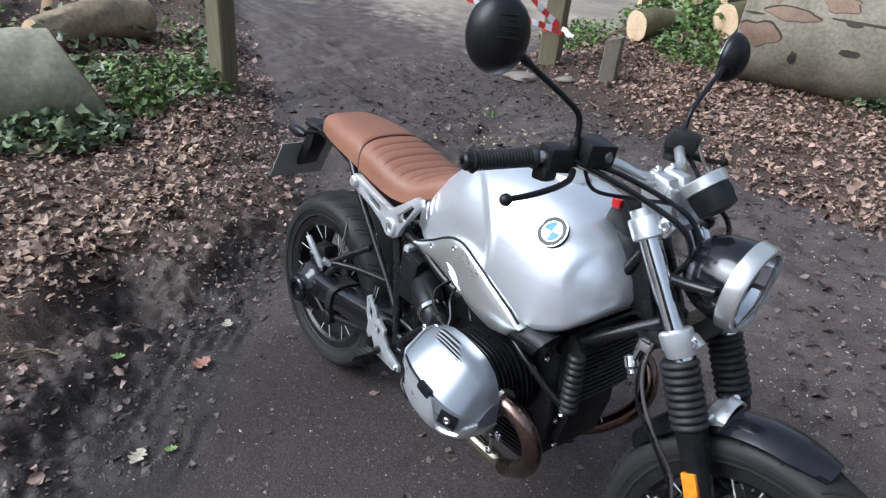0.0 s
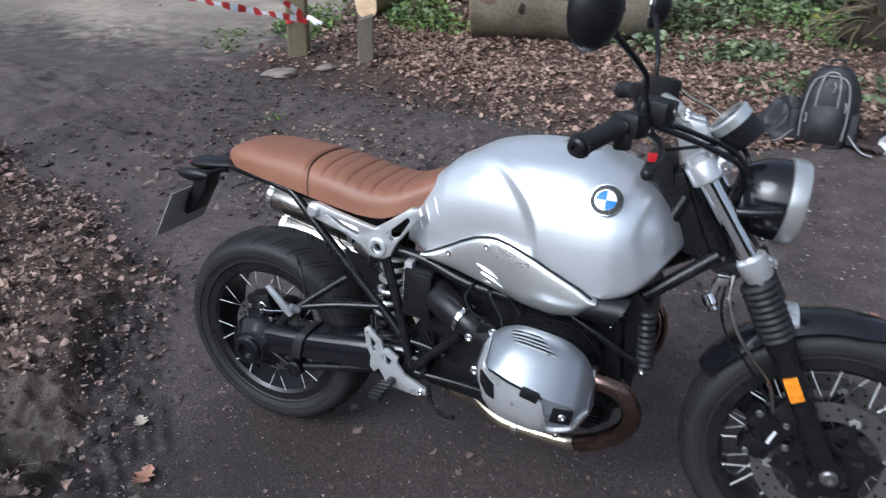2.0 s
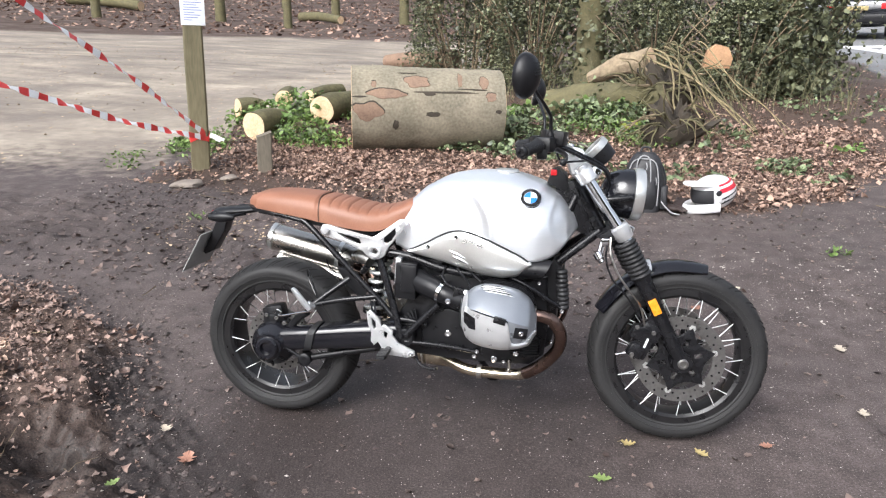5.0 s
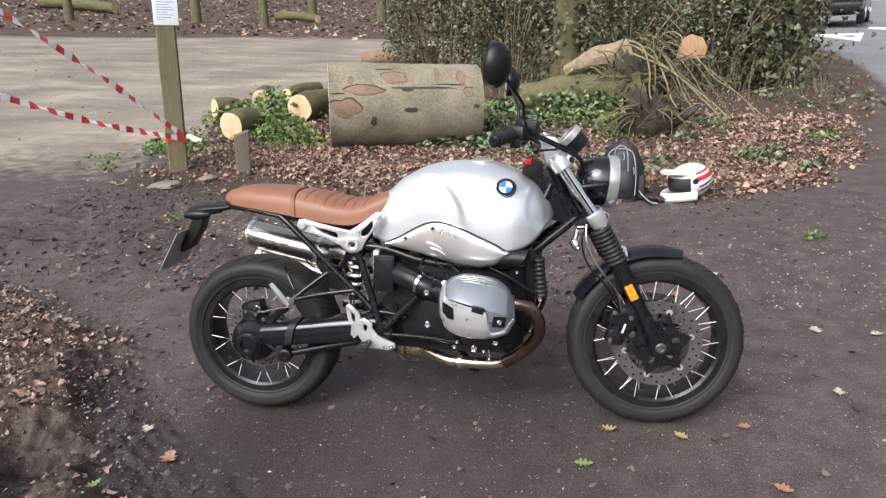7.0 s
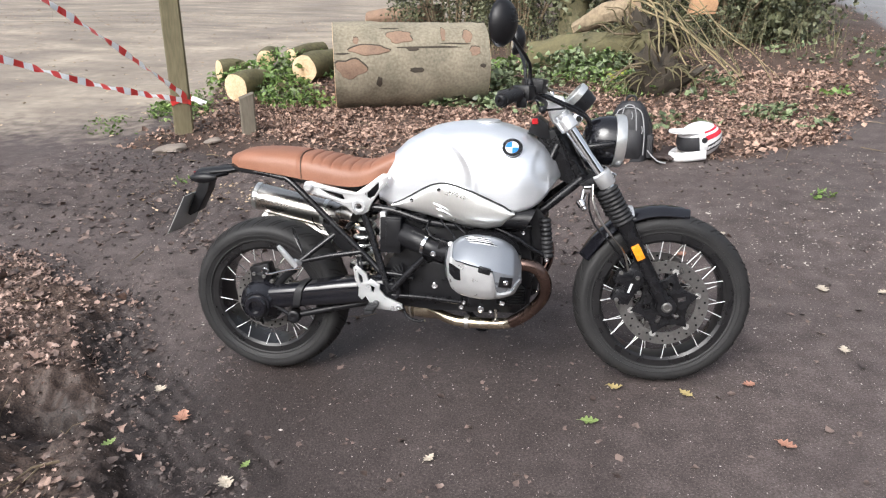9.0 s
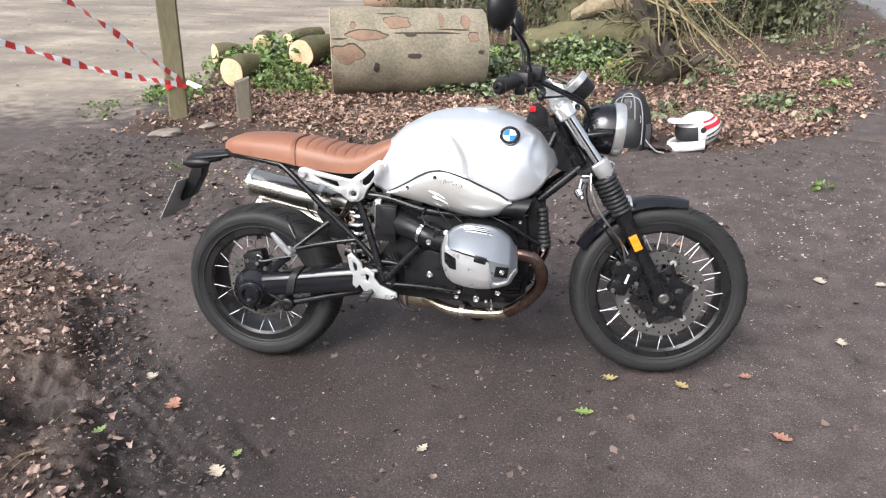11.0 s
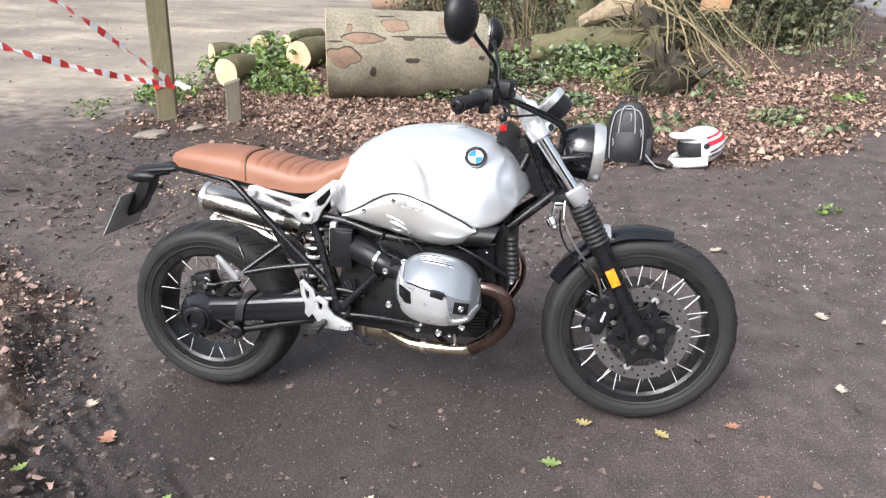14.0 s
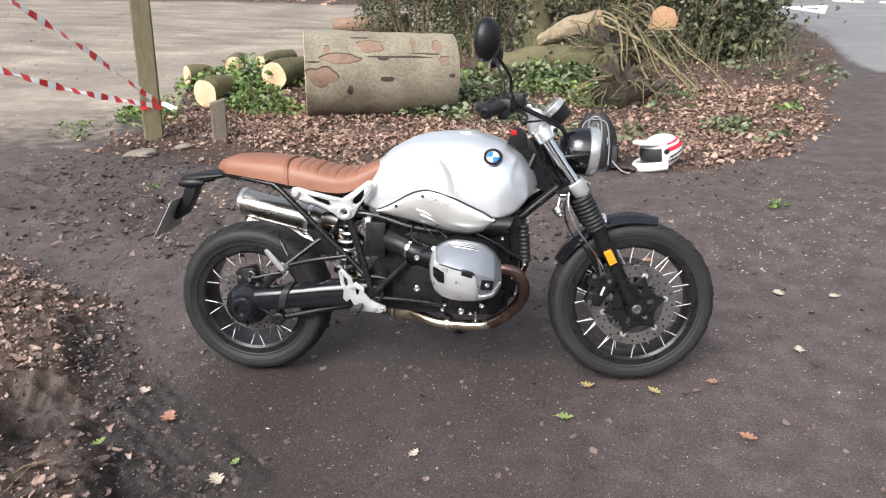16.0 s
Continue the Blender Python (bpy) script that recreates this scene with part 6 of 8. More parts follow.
tube(bm, curve_pts([(0.575, -0.16, 0.335), (0.60, -0.19, 0.30), (0.64, -0.20, 0.285), (0.67, -0.205, 0.29)], 5), 0.006, 8)
part("brake_pedal", bm, BLACK, bike)
bm = B()
tube(bm, curve_pts([(0.72, 0.10, 0.30), (0.77, 0.22, 0.17), (0.81, 0.35, 0.044)], 5), 0.012, 10)
lathe(bm, [(0.03, -0.006), (0.03, 0.004)], Vector((0.812, 0.358, 0.034)), (0, 0, 1), 16)
part("side_stand", bm, BLACK, bike, "black side stand")

# exhaust: two headers, collector, two stacked silencers on the left
for s in (-1, 1):
    bm = B()
    up = curve_pts([(1.000, 0.245 * s, 0.520), (1.045, 0.243 * s, 0.522), (1.088, 0.236 * s, 0.500), (1.112, 0.224 * s, 0.448), (1.100, 0.205 * s, 0.385), (1.045, 0.175 * s, 0.315), (0.985, 0.15 * s, 0.270)], 7)
    tube(bm, up, 0.0225, 18)
    hd = part("exhaust_header", bm, HEAT, bike, "heat-browned exhaust header pipe")
    bm = B()
    lo = curve_pts([(0.990, 0.152 * s, 0.272), (0.95, 0.138 * s, 0.259), (0.85, 0.130 * s, 0.256), (0.77, 0.122 * s, 0.260), (0.70, 0.09 * s, 0.275), (0.64, 0.05 * s, 0.29)], 6)
    tube(bm, lo, 0.0205, 18)
    part("exhaust_pipe", bm, PIPE, hd, "straw-coloured polished exhaust pipe")
    bm = B()
    hoop(bm, [(0.021, -0.008), (0.0265, -0.008), (0.0265, 0.008), (0.021, 0.008)], Vector((0.815, 0.127 * s, 0.257)), (1, 0, 0), 24)
    part("pipe_clamp", bm, STEEL, hd)
    bm = B()
    tube(bm, [Vector((0.928, 0.145 * s, 0.318)), Vector((0.926, 0.145 * s, 0.275))], 0.006, 8)
    lathe(bm, [(0.012, 0), (0.012, 0.008)], Vector((0.926, 0.145 * s, 0.272)), (0, 0, 1), 10)
    part("exhaust_stay", bm, STEEL, hd)
    bm = B()
    hoop(bm, [(0.023, -0.006), (0.034, -0.006), (0.034, 0.006), (0.023, 0.006)], Vector((1.022, 0.245 * s, 0.522)), (1, 0, 0), 20)
    part("header_flange", bm, STEEL, hd)
bm = B()
tube(bm, curve_pts([(0.70, -0.03, 0.283), (0.62, -0.03, 0.288), (0.54, 0.02, 0.29), (0.45, 0.08, 0.33), (0.40, 0.11, 0.42), (0.37, 0.125, 0.54), (0.32, 0.135, 0.585)], 6), lambda v: 0.052 if v < 0.35 else 0.036, 18)
col = part("exhaust_collector", bm, PIPE, bike, "gilt steel exhaust collector below the gearbox")
for k in range(4):
    bm = B()
    hoop(bm, [(0.050, -0.003), (0.055, -0.003), (0.055, 0.003), (0.050, 0.003)], Vector((0.585 + 0.022 * k, -0.03 + 0.01 * k, 0.288)), (1, 0, 0), 24)
    part("collector_band", bm, STEEL, col)
md = Vector((0.36, 0.015, -0.095)).normalized()
for i, c0 in enumerate((Vector((-0.108, 0.150, 0.692)), Vector((-0.085, 0.165, 0.585)))):
    bm = B()
    lathe(bm, [(0.038, 0.02), (0.040, 0.002), (0.052, 0.0), (0.0565, 0.008), (0.0565, 0.34), (0.050, 0.37), (0.036, 0.40)], c0, md, 36)
    mf = part("silencer", bm, STEEL, bike, "brushed steel silencer")
    for h0 in (0.006, 0.30):
        bm = B()
        hoop(bm, [(0.0565, h0), (0.0585, h0), (0.0585, h0 + 0.017), (0.0565, h0 + 0.017)], c0, md, 36)
        part("silencer_band", bm, SATIN, mf)
    bm = B()
    lathe(bm, [(0.038, 0.014), (0.0005, 0.016)], c0, md, 24, False)
    part("silencer_bore", bm, BLACK, mf)
bm = B()
tube(bm, curve_pts([(0.27, 0.155, 0.595), (0.32, 0.15, 0.575), (0.35, 0.135, 0.53), (0.37, 0.125, 0.47)], 5), 0.045, 16)
part("link_pipe", bm, HEAT, col, "heat-browned link pipe")
bm = B()
prism(bm, [(0.22, 0.60), (0.30, 0.58), (0.345, 0.53), (0.33, 0.46), (0.285, 0.50), (0.24, 0.56)], 0.02, 0.035, 0.003)
part("inner_guard", bm, PLASTIC, bike)
bm = B()
prism(bm, [(1.045, 0.955), (1.10, 0.93), (1.125, 0.93), (1.115, 0.985), (1.085, 1.01), (1.06, 1.0)], -0.05, 0.05, 0.008)
ign = part("ignition_housing", bm, PLASTIC, bike)
bm = B()
box(bm, Vector((1.07, -0.052, 0.995)), (0.022, 0.012, 0.02), None, 0.003)
part("key_tag", bm, RED_LENS, ign, "small red key tag")


# ---- woodland things ----
rng = np.random.default_rng(7)


def leaves(name, P, size, mat, tilt=0.5, curl=0.25, aspect=0.55, m=None, lift=0.0):
    """Many small folded, curled leaves in one mesh; P: places, size: lengths."""
    n = len(P)
    u = np.array([-0.5, -0.25, -0.25, -0.25, 0.1, 0.1, 0.1, 0.36, 0.36, 0.36, 0.55])
    w = np.array([0, -0.34, 0, 0.34, -0.5, 0, 0.5, -0.3, 0, 0.3, 0]) * aspect * 2
    F = np.array([(0, 1, 2), (0, 2, 3), (1, 4, 5), (1, 5, 2), (2, 5, 6), (2, 6, 3), (4, 7, 8), (4, 8, 5), (5, 8, 9), (5, 9, 6), (7, 10, 8), (8, 10, 9)])
    S = np.asarray(size)[:, None]
    c = rng.normal(0, curl, (n, 1))
    fold = rng.normal(0.15, 0.25, (n, 1))
    asp = rng.uniform(0.75, 1.25, (n, 1))
    X = (u[None] + rng.normal(0, 0.09, (n, 11))) * S
    Y = w[None] * S * asp * (1 + rng.normal(0, 0.36, (n, 11)))
    Z = S * (c * (u[None] ** 2) * 2.2 + fold * np.abs(w[None]) + rng.normal(0, 0.035, (n, 11)))
    yaw, a, b = rng.uniform(0, 2 * np.pi, (n, 1)), rng.normal(0, tilt, (n, 1)), rng.normal(0, tilt, (n, 1))
    X1, Z1 = X * np.cos(a) + Z * np.sin(a), -X * np.sin(a) + Z * np.cos(a)
    Y2, Z2 = Y * np.cos(b) - Z1 * np.sin(b), Y * np.sin(b) + Z1 * np.cos(b)
    X3, Y3 = X1 * np.cos(yaw) - Y2 * np.sin(yaw), X1 * np.sin(yaw) + Y2 * np.cos(yaw)
    V = np.stack([X3 + P[:, :1], Y3 + P[:, 1:2], Z2 + P[:, 2:] + lift], -1).reshape(-1, 3)
    T = (F[None] + 11 * np.arange(n)[:, None, None]).reshape(-1, 3)
    me = bpy.data.meshes.new(name)
    me.vertices.add(len(V))
    me.vertices.foreach_set("co", V.astype(np.float32).ravel())
    me.loops.add(T.size)
    me.loops.foreach_set("vertex_index", T.astype(np.int32).ravel())
    me.polygons.add(len(T))
    me.polygons.foreach_set("loop_start", np.arange(0, T.size, 3, dtype=np.int32))
    me.update(calc_edges=True)
    me.validate()
    me.polygons.foreach_set("use_smooth", np.ones(len(me.polygons), bool))
    me.materials.append(mat)
    return me


def on_ground(x, y, dz=0.0):
    return np.stack([x, y, height(x, y) + dz], -1)


def scatter(n, x0, x1, y0, y1, keep):
    x, y = rng.uniform(x0, x1, n), rng.uniform(y0, y1, n)
    k = rng.random(n) < keep(x, y)
    return x[k], y[k]


def g(x, y):
    return float(height(x, y))


def rough_log(bm, a, b, ra, rb, wob_amp=0.03, seg=36, n=24, bend=0.0, seed=0):
    """A trunk piece between two centres, a little out of round, with flat sawn ends left open for end discs."""
    a, b = Vector(a), Vector(b)
    d = (b - a).normalized()
    u = d.cross(Vector((0, 0, 1))).normalized()
    v = u.cross(d)
    rings = []
    for i in range(n + 1):
        t = i / n
        c = a.lerp(b, t) + v * bend * math.sin(math.pi * t)
        r = ra + (rb - ra) * t
        row = []
        for k in range(seg):
            q = 2 * math.pi * k / seg
            rr = r * (1 + wob_amp * noise.noise(Vector((math.cos(q) * 1.5 + seed, math.sin(q) * 1.5, t * 4 * (b - a).length))) + wob_amp * 0.4 * noise.noise(Vector((math.cos(q) * 6, math.sin(q) * 6 + seed, t * 14))))
            row.append(c + rr * (math.cos(q) * u + math.sin(q) * v))
        rings.append(row)
    skin(bm, [ring(bm, r) for r in rings])
    return d, u, v, rings


def sawn_end(rings_row, d, parent, label="fresh orange sawn end"):
    bm = B()
    c = sum(rings_row, Vector()) / len(rings_row)
    rows = []
    for k, h in ((0.985, 0.0), (0.98, 0.004), (0.7, 0.006), (0.35, 0.0055), (0.05, 0.006)):
        rows.append(ring(bm, [c + (p - c) * k + d * (h + 0.002 * noise.noise(p * 9)) for p in rings_row]))
    skin(bm, rows)
    return part("sawn_end", bm, CUT, parent, label)


def cut_log(name, a, b, ra, rb, mat, label, amp=0.05, ends=(True, True), bend=0.0, seed=0, seg=28, group="cut logs", n=16, cat="log"):
    base = (Vector(a) + Vector(b)) / 2
    base.z = g(base.x, base.y)
    root = thing(name, Matrix.Translation(base), label, cat, group)
    bm = B()
    d, u, v, rings = rough_log(bm, Vector(a) - base, Vector(b) - base, ra, rb, amp, seg, n, bend, seed)
    bk = part("bark", bm, mat, root)
    if ends[0]:
        sawn_end(rings[0], -d, root)
    if ends[1]:
        sawn_end(rings[-1], d, root)
    return root, d, u, v, rings, base


DRYBARK = surface("dry_stripped_bark", (0.12, 0.09, 0.058), (0.42, 0.33, 0.22), 4, 0.88, 0, 1.0, 26, 0.08)
# big beech log with bark scars
LA, LB = Vector((-1.31, 4.80, 0.70)), Vector((0.17, 5.29, 0.70))
LA.z, LB.z = g(LA.x, LA.y) + 0.40, g(LB.x, LB.y) + 0.375
log, ld, lu, lv, lr, lbase = cut_log("beech_log", LA, LB, 0.448, 0.408, BARK, "thick beech log with smooth bark and orange scars", 0.035, (True, True), 0, 3, 64, "", 40)


def bark_patch(t0, q0, dt, dq, mat, name, label, seed, rise=0.004):
    """An irregular scar lying on the bark, t along the log, q round it (degrees up from the near side)."""
    bm = B()
    L = (LB - LA).length
    N, rows = 26, []
    for ring_k in (0.0, 0.35, 0.7, 0.92, 1.0):
        row = []
        for k in range(N):
            a = 2 * math.pi * k / N
            w = ring_k * (1 + 0.35 * noise.noise(Vector((math.cos(a) * 1.7 + seed * 5, math.sin(a) * 1.7, seed))))
            t = t0 + dt * w * math.cos(a)
            q = radians(q0 + dq * w * math.sin(a))
            r = (0.448 + (0.408 - 0.448) * t) * (1 + 0.035 * noise.noise(Vector((math.cos(q) * 1.5 + 3, math.sin(q) * 1.5, t * 4 * L))) + 0.014 * noise.noise(Vector((math.cos(q) * 6, math.sin(q) * 6 + 3, t * 14))))
            c = LA.lerp(LB, t) - lbase
            r += rise if ring_k < 0.97 else -0.006
            row.append(bm.verts.new(c + r * (math.cos(q) * lu + math.sin(q) * lv)))
        rows.append(row)
    skin(bm, rows, False)
    return part(name, bm, mat, log, label)


DARKSCAR = surface("dark_bark_cleft", (0.03, 0.025, 0.018), (0.07, 0.055, 0.04), 20, 0.9, 0, 0.5, 80)
for i, (t0, q0, dt, dq) in enumerate(((0.42, 46, 0.085, 11), (0.22, 26, 0.12, 7), (0.10, 4, 0.10, 13), (0.86, 48, 0.03, 13), (0.90, 24, 0.035, 7), (0.70, 50, 0.018, 13), (0.14, 40, 0.02, 5))):
    bark_patch(t0, q0, dt * 1.04, dq * 1.05, DARKSCAR, "scar_rim", "", i + 1, 0.003)
    bark_patch(t0, q0 - 1.5, dt, dq, SCAR, "bark_scar", "bare orange-brown scar in the bark", i + 1, 0.006)
for i, (t0, q0, dt, dq) in enumerate(((0.52, -2, 0.05, 4), (0.50, 26, 0.04, 3), (0.36, 62, 0.06, 1.6), (0.60, 28, 0.24, 1.4), (0.28, -16, 0.02, 7), (0.95, 2, 0.02, 3), (0.78, 33, 0.10, 1.0), (0.05, 21, 0.05, 1.3))):
    bark_patch(t0, q0, dt, dq, DARKSCAR, "bark_cleft", "dark cleft in the bark", i + 20, 0.004)

# small cut logs in the brash
for a, b, ra, rb, mat, ends, sd in (
        ((-2.458, 4.808, 0.558), (-2.34, 5.30, 0.57), 0.15, 0.13, BARK_MOSS, (True, True), 1),
        ((-1.877, 5.371, 0.676), (-1.72, 5.98, 0.69), 0.158, 0.145, BARK_MOSS, (True, True), 2),
        ((-2.47, 5.68, 0.765), (-2.62, 6.25, 0.80), 0.11, 0.085, BARK_MOSS, (True, True), 3),
        ((-2.16, 5.73, 0.80), (-1.95, 6.25, 0.83), 0.075, 0.08, BARK_MOSS, (True, True), 4),
        ((-3.00, 5.53, 0.67), (-2.78, 5.75, 0.66), 0.13, 0.10, BARK_MOSS, (True, True), 5),
        ((-2.10, 5.02, 0.49), (-2.00, 5.22, 0.50), 0.06, 0.05, BARK_MOSS, (True, True), 6),
        ((-2.9, 11.6, 0.98), (-1.4, 11.0, 1.02), 0.13, 0.18, SCAR, (True, False), 7)):
    a, b = list(a), list(b)
    cut_log("cut_log", a, b, ra, rb, mat, "freshly sawn log with pale orange cut end", 0.08, ends, 0.02, sd)

# fallen mossy trunk, propped branch and stump behind
cut_log("fallen_tree", (0.55, 6.9, g(0.55, 6.9) + 0.12), (2.0, 6.75, g(2.0, 6.75) + 0.16), 0.17, 0.22, BARK_MOSS, "mossy fallen trunk lying in ivy", 0.20, (False, False), 0.05, 9, 28, "")
cut_log("broken_branch", (1.10, 7.5, 0.86), (1.86, 7.18, 1.10), 0.09, 0.16, DRYBARK, "stripped tan branch propped on the roots", 0.26, (True, True), 0.05, 12, 24, "")
st, _, _, _, rr, sb = cut_log("tree_stump", (2.63, 7.18, g(2.63, 7.18) - 0.05), (2.63, 7.18, 0.99), 0.26, 0.20, BARK_MOSS, "sawn tree stump with orange top", 0.12, (False, True), 0, 14, 26, "", 12, "stump")
bm = B()
prism(bm, [(-0.17, 0.0), (0.15, 0.0), (0.18, 0.12), (0.12, 0.25), (-0.02, 0.29), (-0.12, 0.22)], -0.06, 0.10, 0.01)
bmesh.ops.translate(bm, verts=bm.verts, vec=Vector((0, 0.0, 0.99 - sb.z)))
part("splintered_heart", bm, HEARTWOOD, st, "torn orange heartwood standing on the stump")

# root plate: tangle of roots and soil
def root_plate(x0, y0, size, count, label):
    rp = thing("root_plate", Matrix.Translation((x0, y0, g(x0, y0) - 0.02)) @ Matrix.Diagonal((size, size, size, 1)), label, "roots")
    bm = B()
    rows = []
    for i in range(15):
        t = i / 14
        r = 0.24 * math.sin(math.pi * (0.10 + 0.80 * t)) ** 0.7
        rows.append(ring(bm, [Vector(((r * 1.15) * math.cos(a), 0.5 * r * math.sin(a), 0.40 * t - 0.04)) * (1 + 0.7 * noise.noise(Vector((math.cos(a) * 2.2, math.sin(a) * 2.2, t * 5))) + 0.5 * noise.noise(Vector((math.cos(a) * 5, math.sin(a) * 5, t * 9)))) for a in (2 * math.pi * k / 26 for k in range(26))]))
    skin(bm, rows)
    part("soil", bm, DARKSCAR, rp, "clod of dark soil")
    for k in range(count):
        a, e = rng.uniform(0, 2 * math.pi), rng.uniform(-0.2, 1.1)
        p = Vector((0.16 * math.cos(a), -0.04 + 0.10 * math.sin(a), 0.22 + 0.12 * e))
        d = Vector((math.cos(a) * 0.8, -abs(math.sin(a)) * 0.6, e * 0.5)).normalized()
        pts = [p]
        for _ in range(6):
            d = (d + Vector(rng.normal(0, 0.35, 3)) + Vector((0, 0, -0.12))).normalized()
            pts.append(pts[-1] + d * rng.uniform(0.05, 0.10))
        for q in pts:
            q.z = max(q.z, 0.0)
        bm = B()
        tube(bm, curve_pts(pts, 3), lambda v, r0=rng.uniform(0.005, 0.013): r0 * (1 - 0.8 * v) + 0.002, 6)
        part("root", bm, BARK_MOSS if k % 4 else TWIG, rp)


root_plate(1.96, 5.2, 1.0, 34, "dark torn root plate tangled with soil")
root_plate(1.98, 6.75, 1.25, 46, "tall tangle of torn roots at the fallen trunk's foot")

# pale ivy stems trailing from the branch to the ground
vine = thing("ivy_vine", Matrix.Translation((2.3, 6.4, g(2.3, 6.4))), "bare pale ivy stems trailing over the root plate", "vine")
for k in range(13):
    bm = B()
    x0, x1 = 1.88 + 0.022 * k + rng.normal(0, 0.09), 2.34 + 0.03 * k + rng.normal(0, 0.24)
    y1 = 5.6 + rng.normal(0, 0.25)
    pts = [(x0, 7.0 + rng.normal(0, 0.1), 1.24 + rng.normal(0, 0.07)), (x0 + 0.16, 6.75, 1.20 + rng.normal(0, 0.06)), (x0 * 0.5 + x1 * 0.5 + 0.1, 6.3, 0.92 + rng.normal(0, 0.07)), (x1, y1 + 0.3, 0.56 + rng.normal(0, 0.05)), (x1 + 0.15, y1, g(x1 + 0.15, y1) + 0.01)]
    tube(bm, curve_pts(pts, 6), lambda v, r0=rng.uniform(0.005, 0.016): r0 * (1 - 0.4 * v), 6)
    bmesh.ops.translate(bm, verts=bm.verts, vec=-vine.matrix_world.translation)
    part("stem", bm, VINE if k % 3 else BARK_MOSS, vine)

# posts
def square_post(name, x, y, w, h, mat, turn, lean, label, chamfer=0.012, top=0.0):
    root = thing(name, Matrix.Translation((x, y, g(x, y))) @ lean, label, "post")
    bm = B()
    rows = []
    for i in range(25):
        t = i / 24
        k = w / 2 * (1 + 0.015 * math.sin(7 * t))
        c = chamfer
        row = []
        for sx, sy in ((1, 1), (-1, 1), (-1, -1), (1, -1)):
            o = [(sx * k, sy * (k - c)), (sx * (k - c), sy * k)]
            row += o if sx * sy > 0 else o[::-1]
        rows.append(ring(bm, [Vector((px + 0.003 * noise.noise(Vector((px * 20, py * 20, t * 9))), py + 0.003 * noise.noise(Vector((px * 20 + 9, py * 20, t * 9))), -0.12 + (h + 0.12) * t + (top * px if i == 24 else 0))) for px, py in row]))
    skin(bm, rows)
    bmesh.ops.rotate(bm, verts=bm.verts, cent=(0, 0, 0), matrix=Matrix.Rotation(radians(turn), 3, 'Z'))
    part("shaft", bm, mat, root)
    return root


tp = square_post("notice_post", -2.43, 3.62, 0.165, 2.5, POST, 28, Matrix.Rotation(radians(3.6), 4, 'Y'), "tall green-stained square timber post with a paper notice")
square_post("short_post", -1.80, 3.66, 0.13, 0.34, GREYPOST, 30, Matrix.Rotation(radians(3), 4, 'Y'), "short grey timber post with a chamfered top", 0.01, 0.35)
lp = square_post("barrier_post", -3.0, 0.90, 0.145, 2.7, POST, 20, Matrix.Rotation(radians(1.0), 4, 'Y'), "tall weathered timber post at the track's edge")
notice = thing("paper_notice", Matrix.Translation((-2.43, 3.62, g(-2.43, 3.62))) @ Matrix.Rotation(radians(3.6), 4, 'Y') @ Matrix.Rotation(radians(28), 4, 'Z'), "white paper notice in a plastic sleeve on the post", "notice")
bm = B()
box(bm, Vector((0.012, -0.0865, 1.44)), (0.205, 0.003, 0.30), None, 0.001)
part("sheet", bm, PAPER, notice)
for k in range(12):
    bm = B()
    wdt = (0.10, 0.15, 0.14, 0.12, 0.15, 0.11, 0.13, 0.15, 0.09, 0.14, 0.12, 0.07)[k]
    box(bm, Vector((0.012 - 0.075 + wdt / 2, -0.0888, 1.565 - 0.021 * k)), (wdt, 0.0012, 0.006 if k else 0.012), None, 0)
    part("writing_line", bm, INK, notice)


def striped_tape(pts, n, w, label, twist=1.2):
    root = thing("barrier_tape", Matrix(), label, "tape", "barrier tapes")
    P = curve_pts(pts, 24)
    run = np.cumsum([0] + [(b - a).length for a, b in zip(P, P[1:])])
    even = np.linspace(0, run[-1], 97)
    P = [Vector([np.interp(e, run, [p[k] for p in P]) for k in range(3)]) for e in even]
    L = len(P) - 1
    for i in range(n):
        bm = B()
        rows = []
        for k in range(5):
            t = (i + k / 4) / n * L
            j = min(int(t), L - 1)
            c = P[j].lerp(P[j + 1], t - j)
            d = (P[j + 1] - P[j]).normalized()
            side = d.cross(Vector((0, 0, 1))).normalized()
            upv = side.cross(d)
            a = 1.05 + 0.40 * math.sin(t * 0.37) + 0.2 * math.sin(t * 1.3)
            o = math.cos(a) * side + math.sin(a) * upv
            nn = d.cross(o) * 0.0006
            hw = w / 2 * (0.85 + 0.15 * math.sin(t * 0.9))
            rows.append(ring(bm, [c - o * hw + nn, c + nn * 2 + d * 0, c + o * hw + nn, c + o * hw - nn, c - nn * 2, c - o * hw - nn]))
        skin(bm, rows)
        part("red_stripe" if i % 2 == 0 else "white_stripe", bm, TAPE_RED if i % 2 == 0 else TAPE_WHITE, root)
    return root


KN = Vector((-2.31, 3.56, 0.61))
striped_tape([KN + Vector((0, 0, 0.03)), (-2.50, 2.8, 1.23), (-2.68, 1.95, 1.80), (-2.98, 0.91, 2.62)], 46, 0.066, "red and white barrier tape rising to the post")
striped_tape([KN, (-2.50, 2.7, 0.86), (-2.70, 1.9, 1.17), (-2.98, 0.91, 1.55)], 40, 0.062, "red and white barrier tape sagging between the posts")
bm = B()
c0 = Vector((-2.43, 3.62, 0)) + Vector((0.022, 0, 0))
sq = [Vector((math.cos(radians(28 + 45 + 90 * k)), math.sin(radians(28 + 45 + 90 * k)), 0)) * 0.125 for k in range(4)]
loop = []
for k in range(4):
    loop += [sq[k].lerp(sq[(k + 1) % 4], t) for t in (0.04, 0.5, 0.96)]
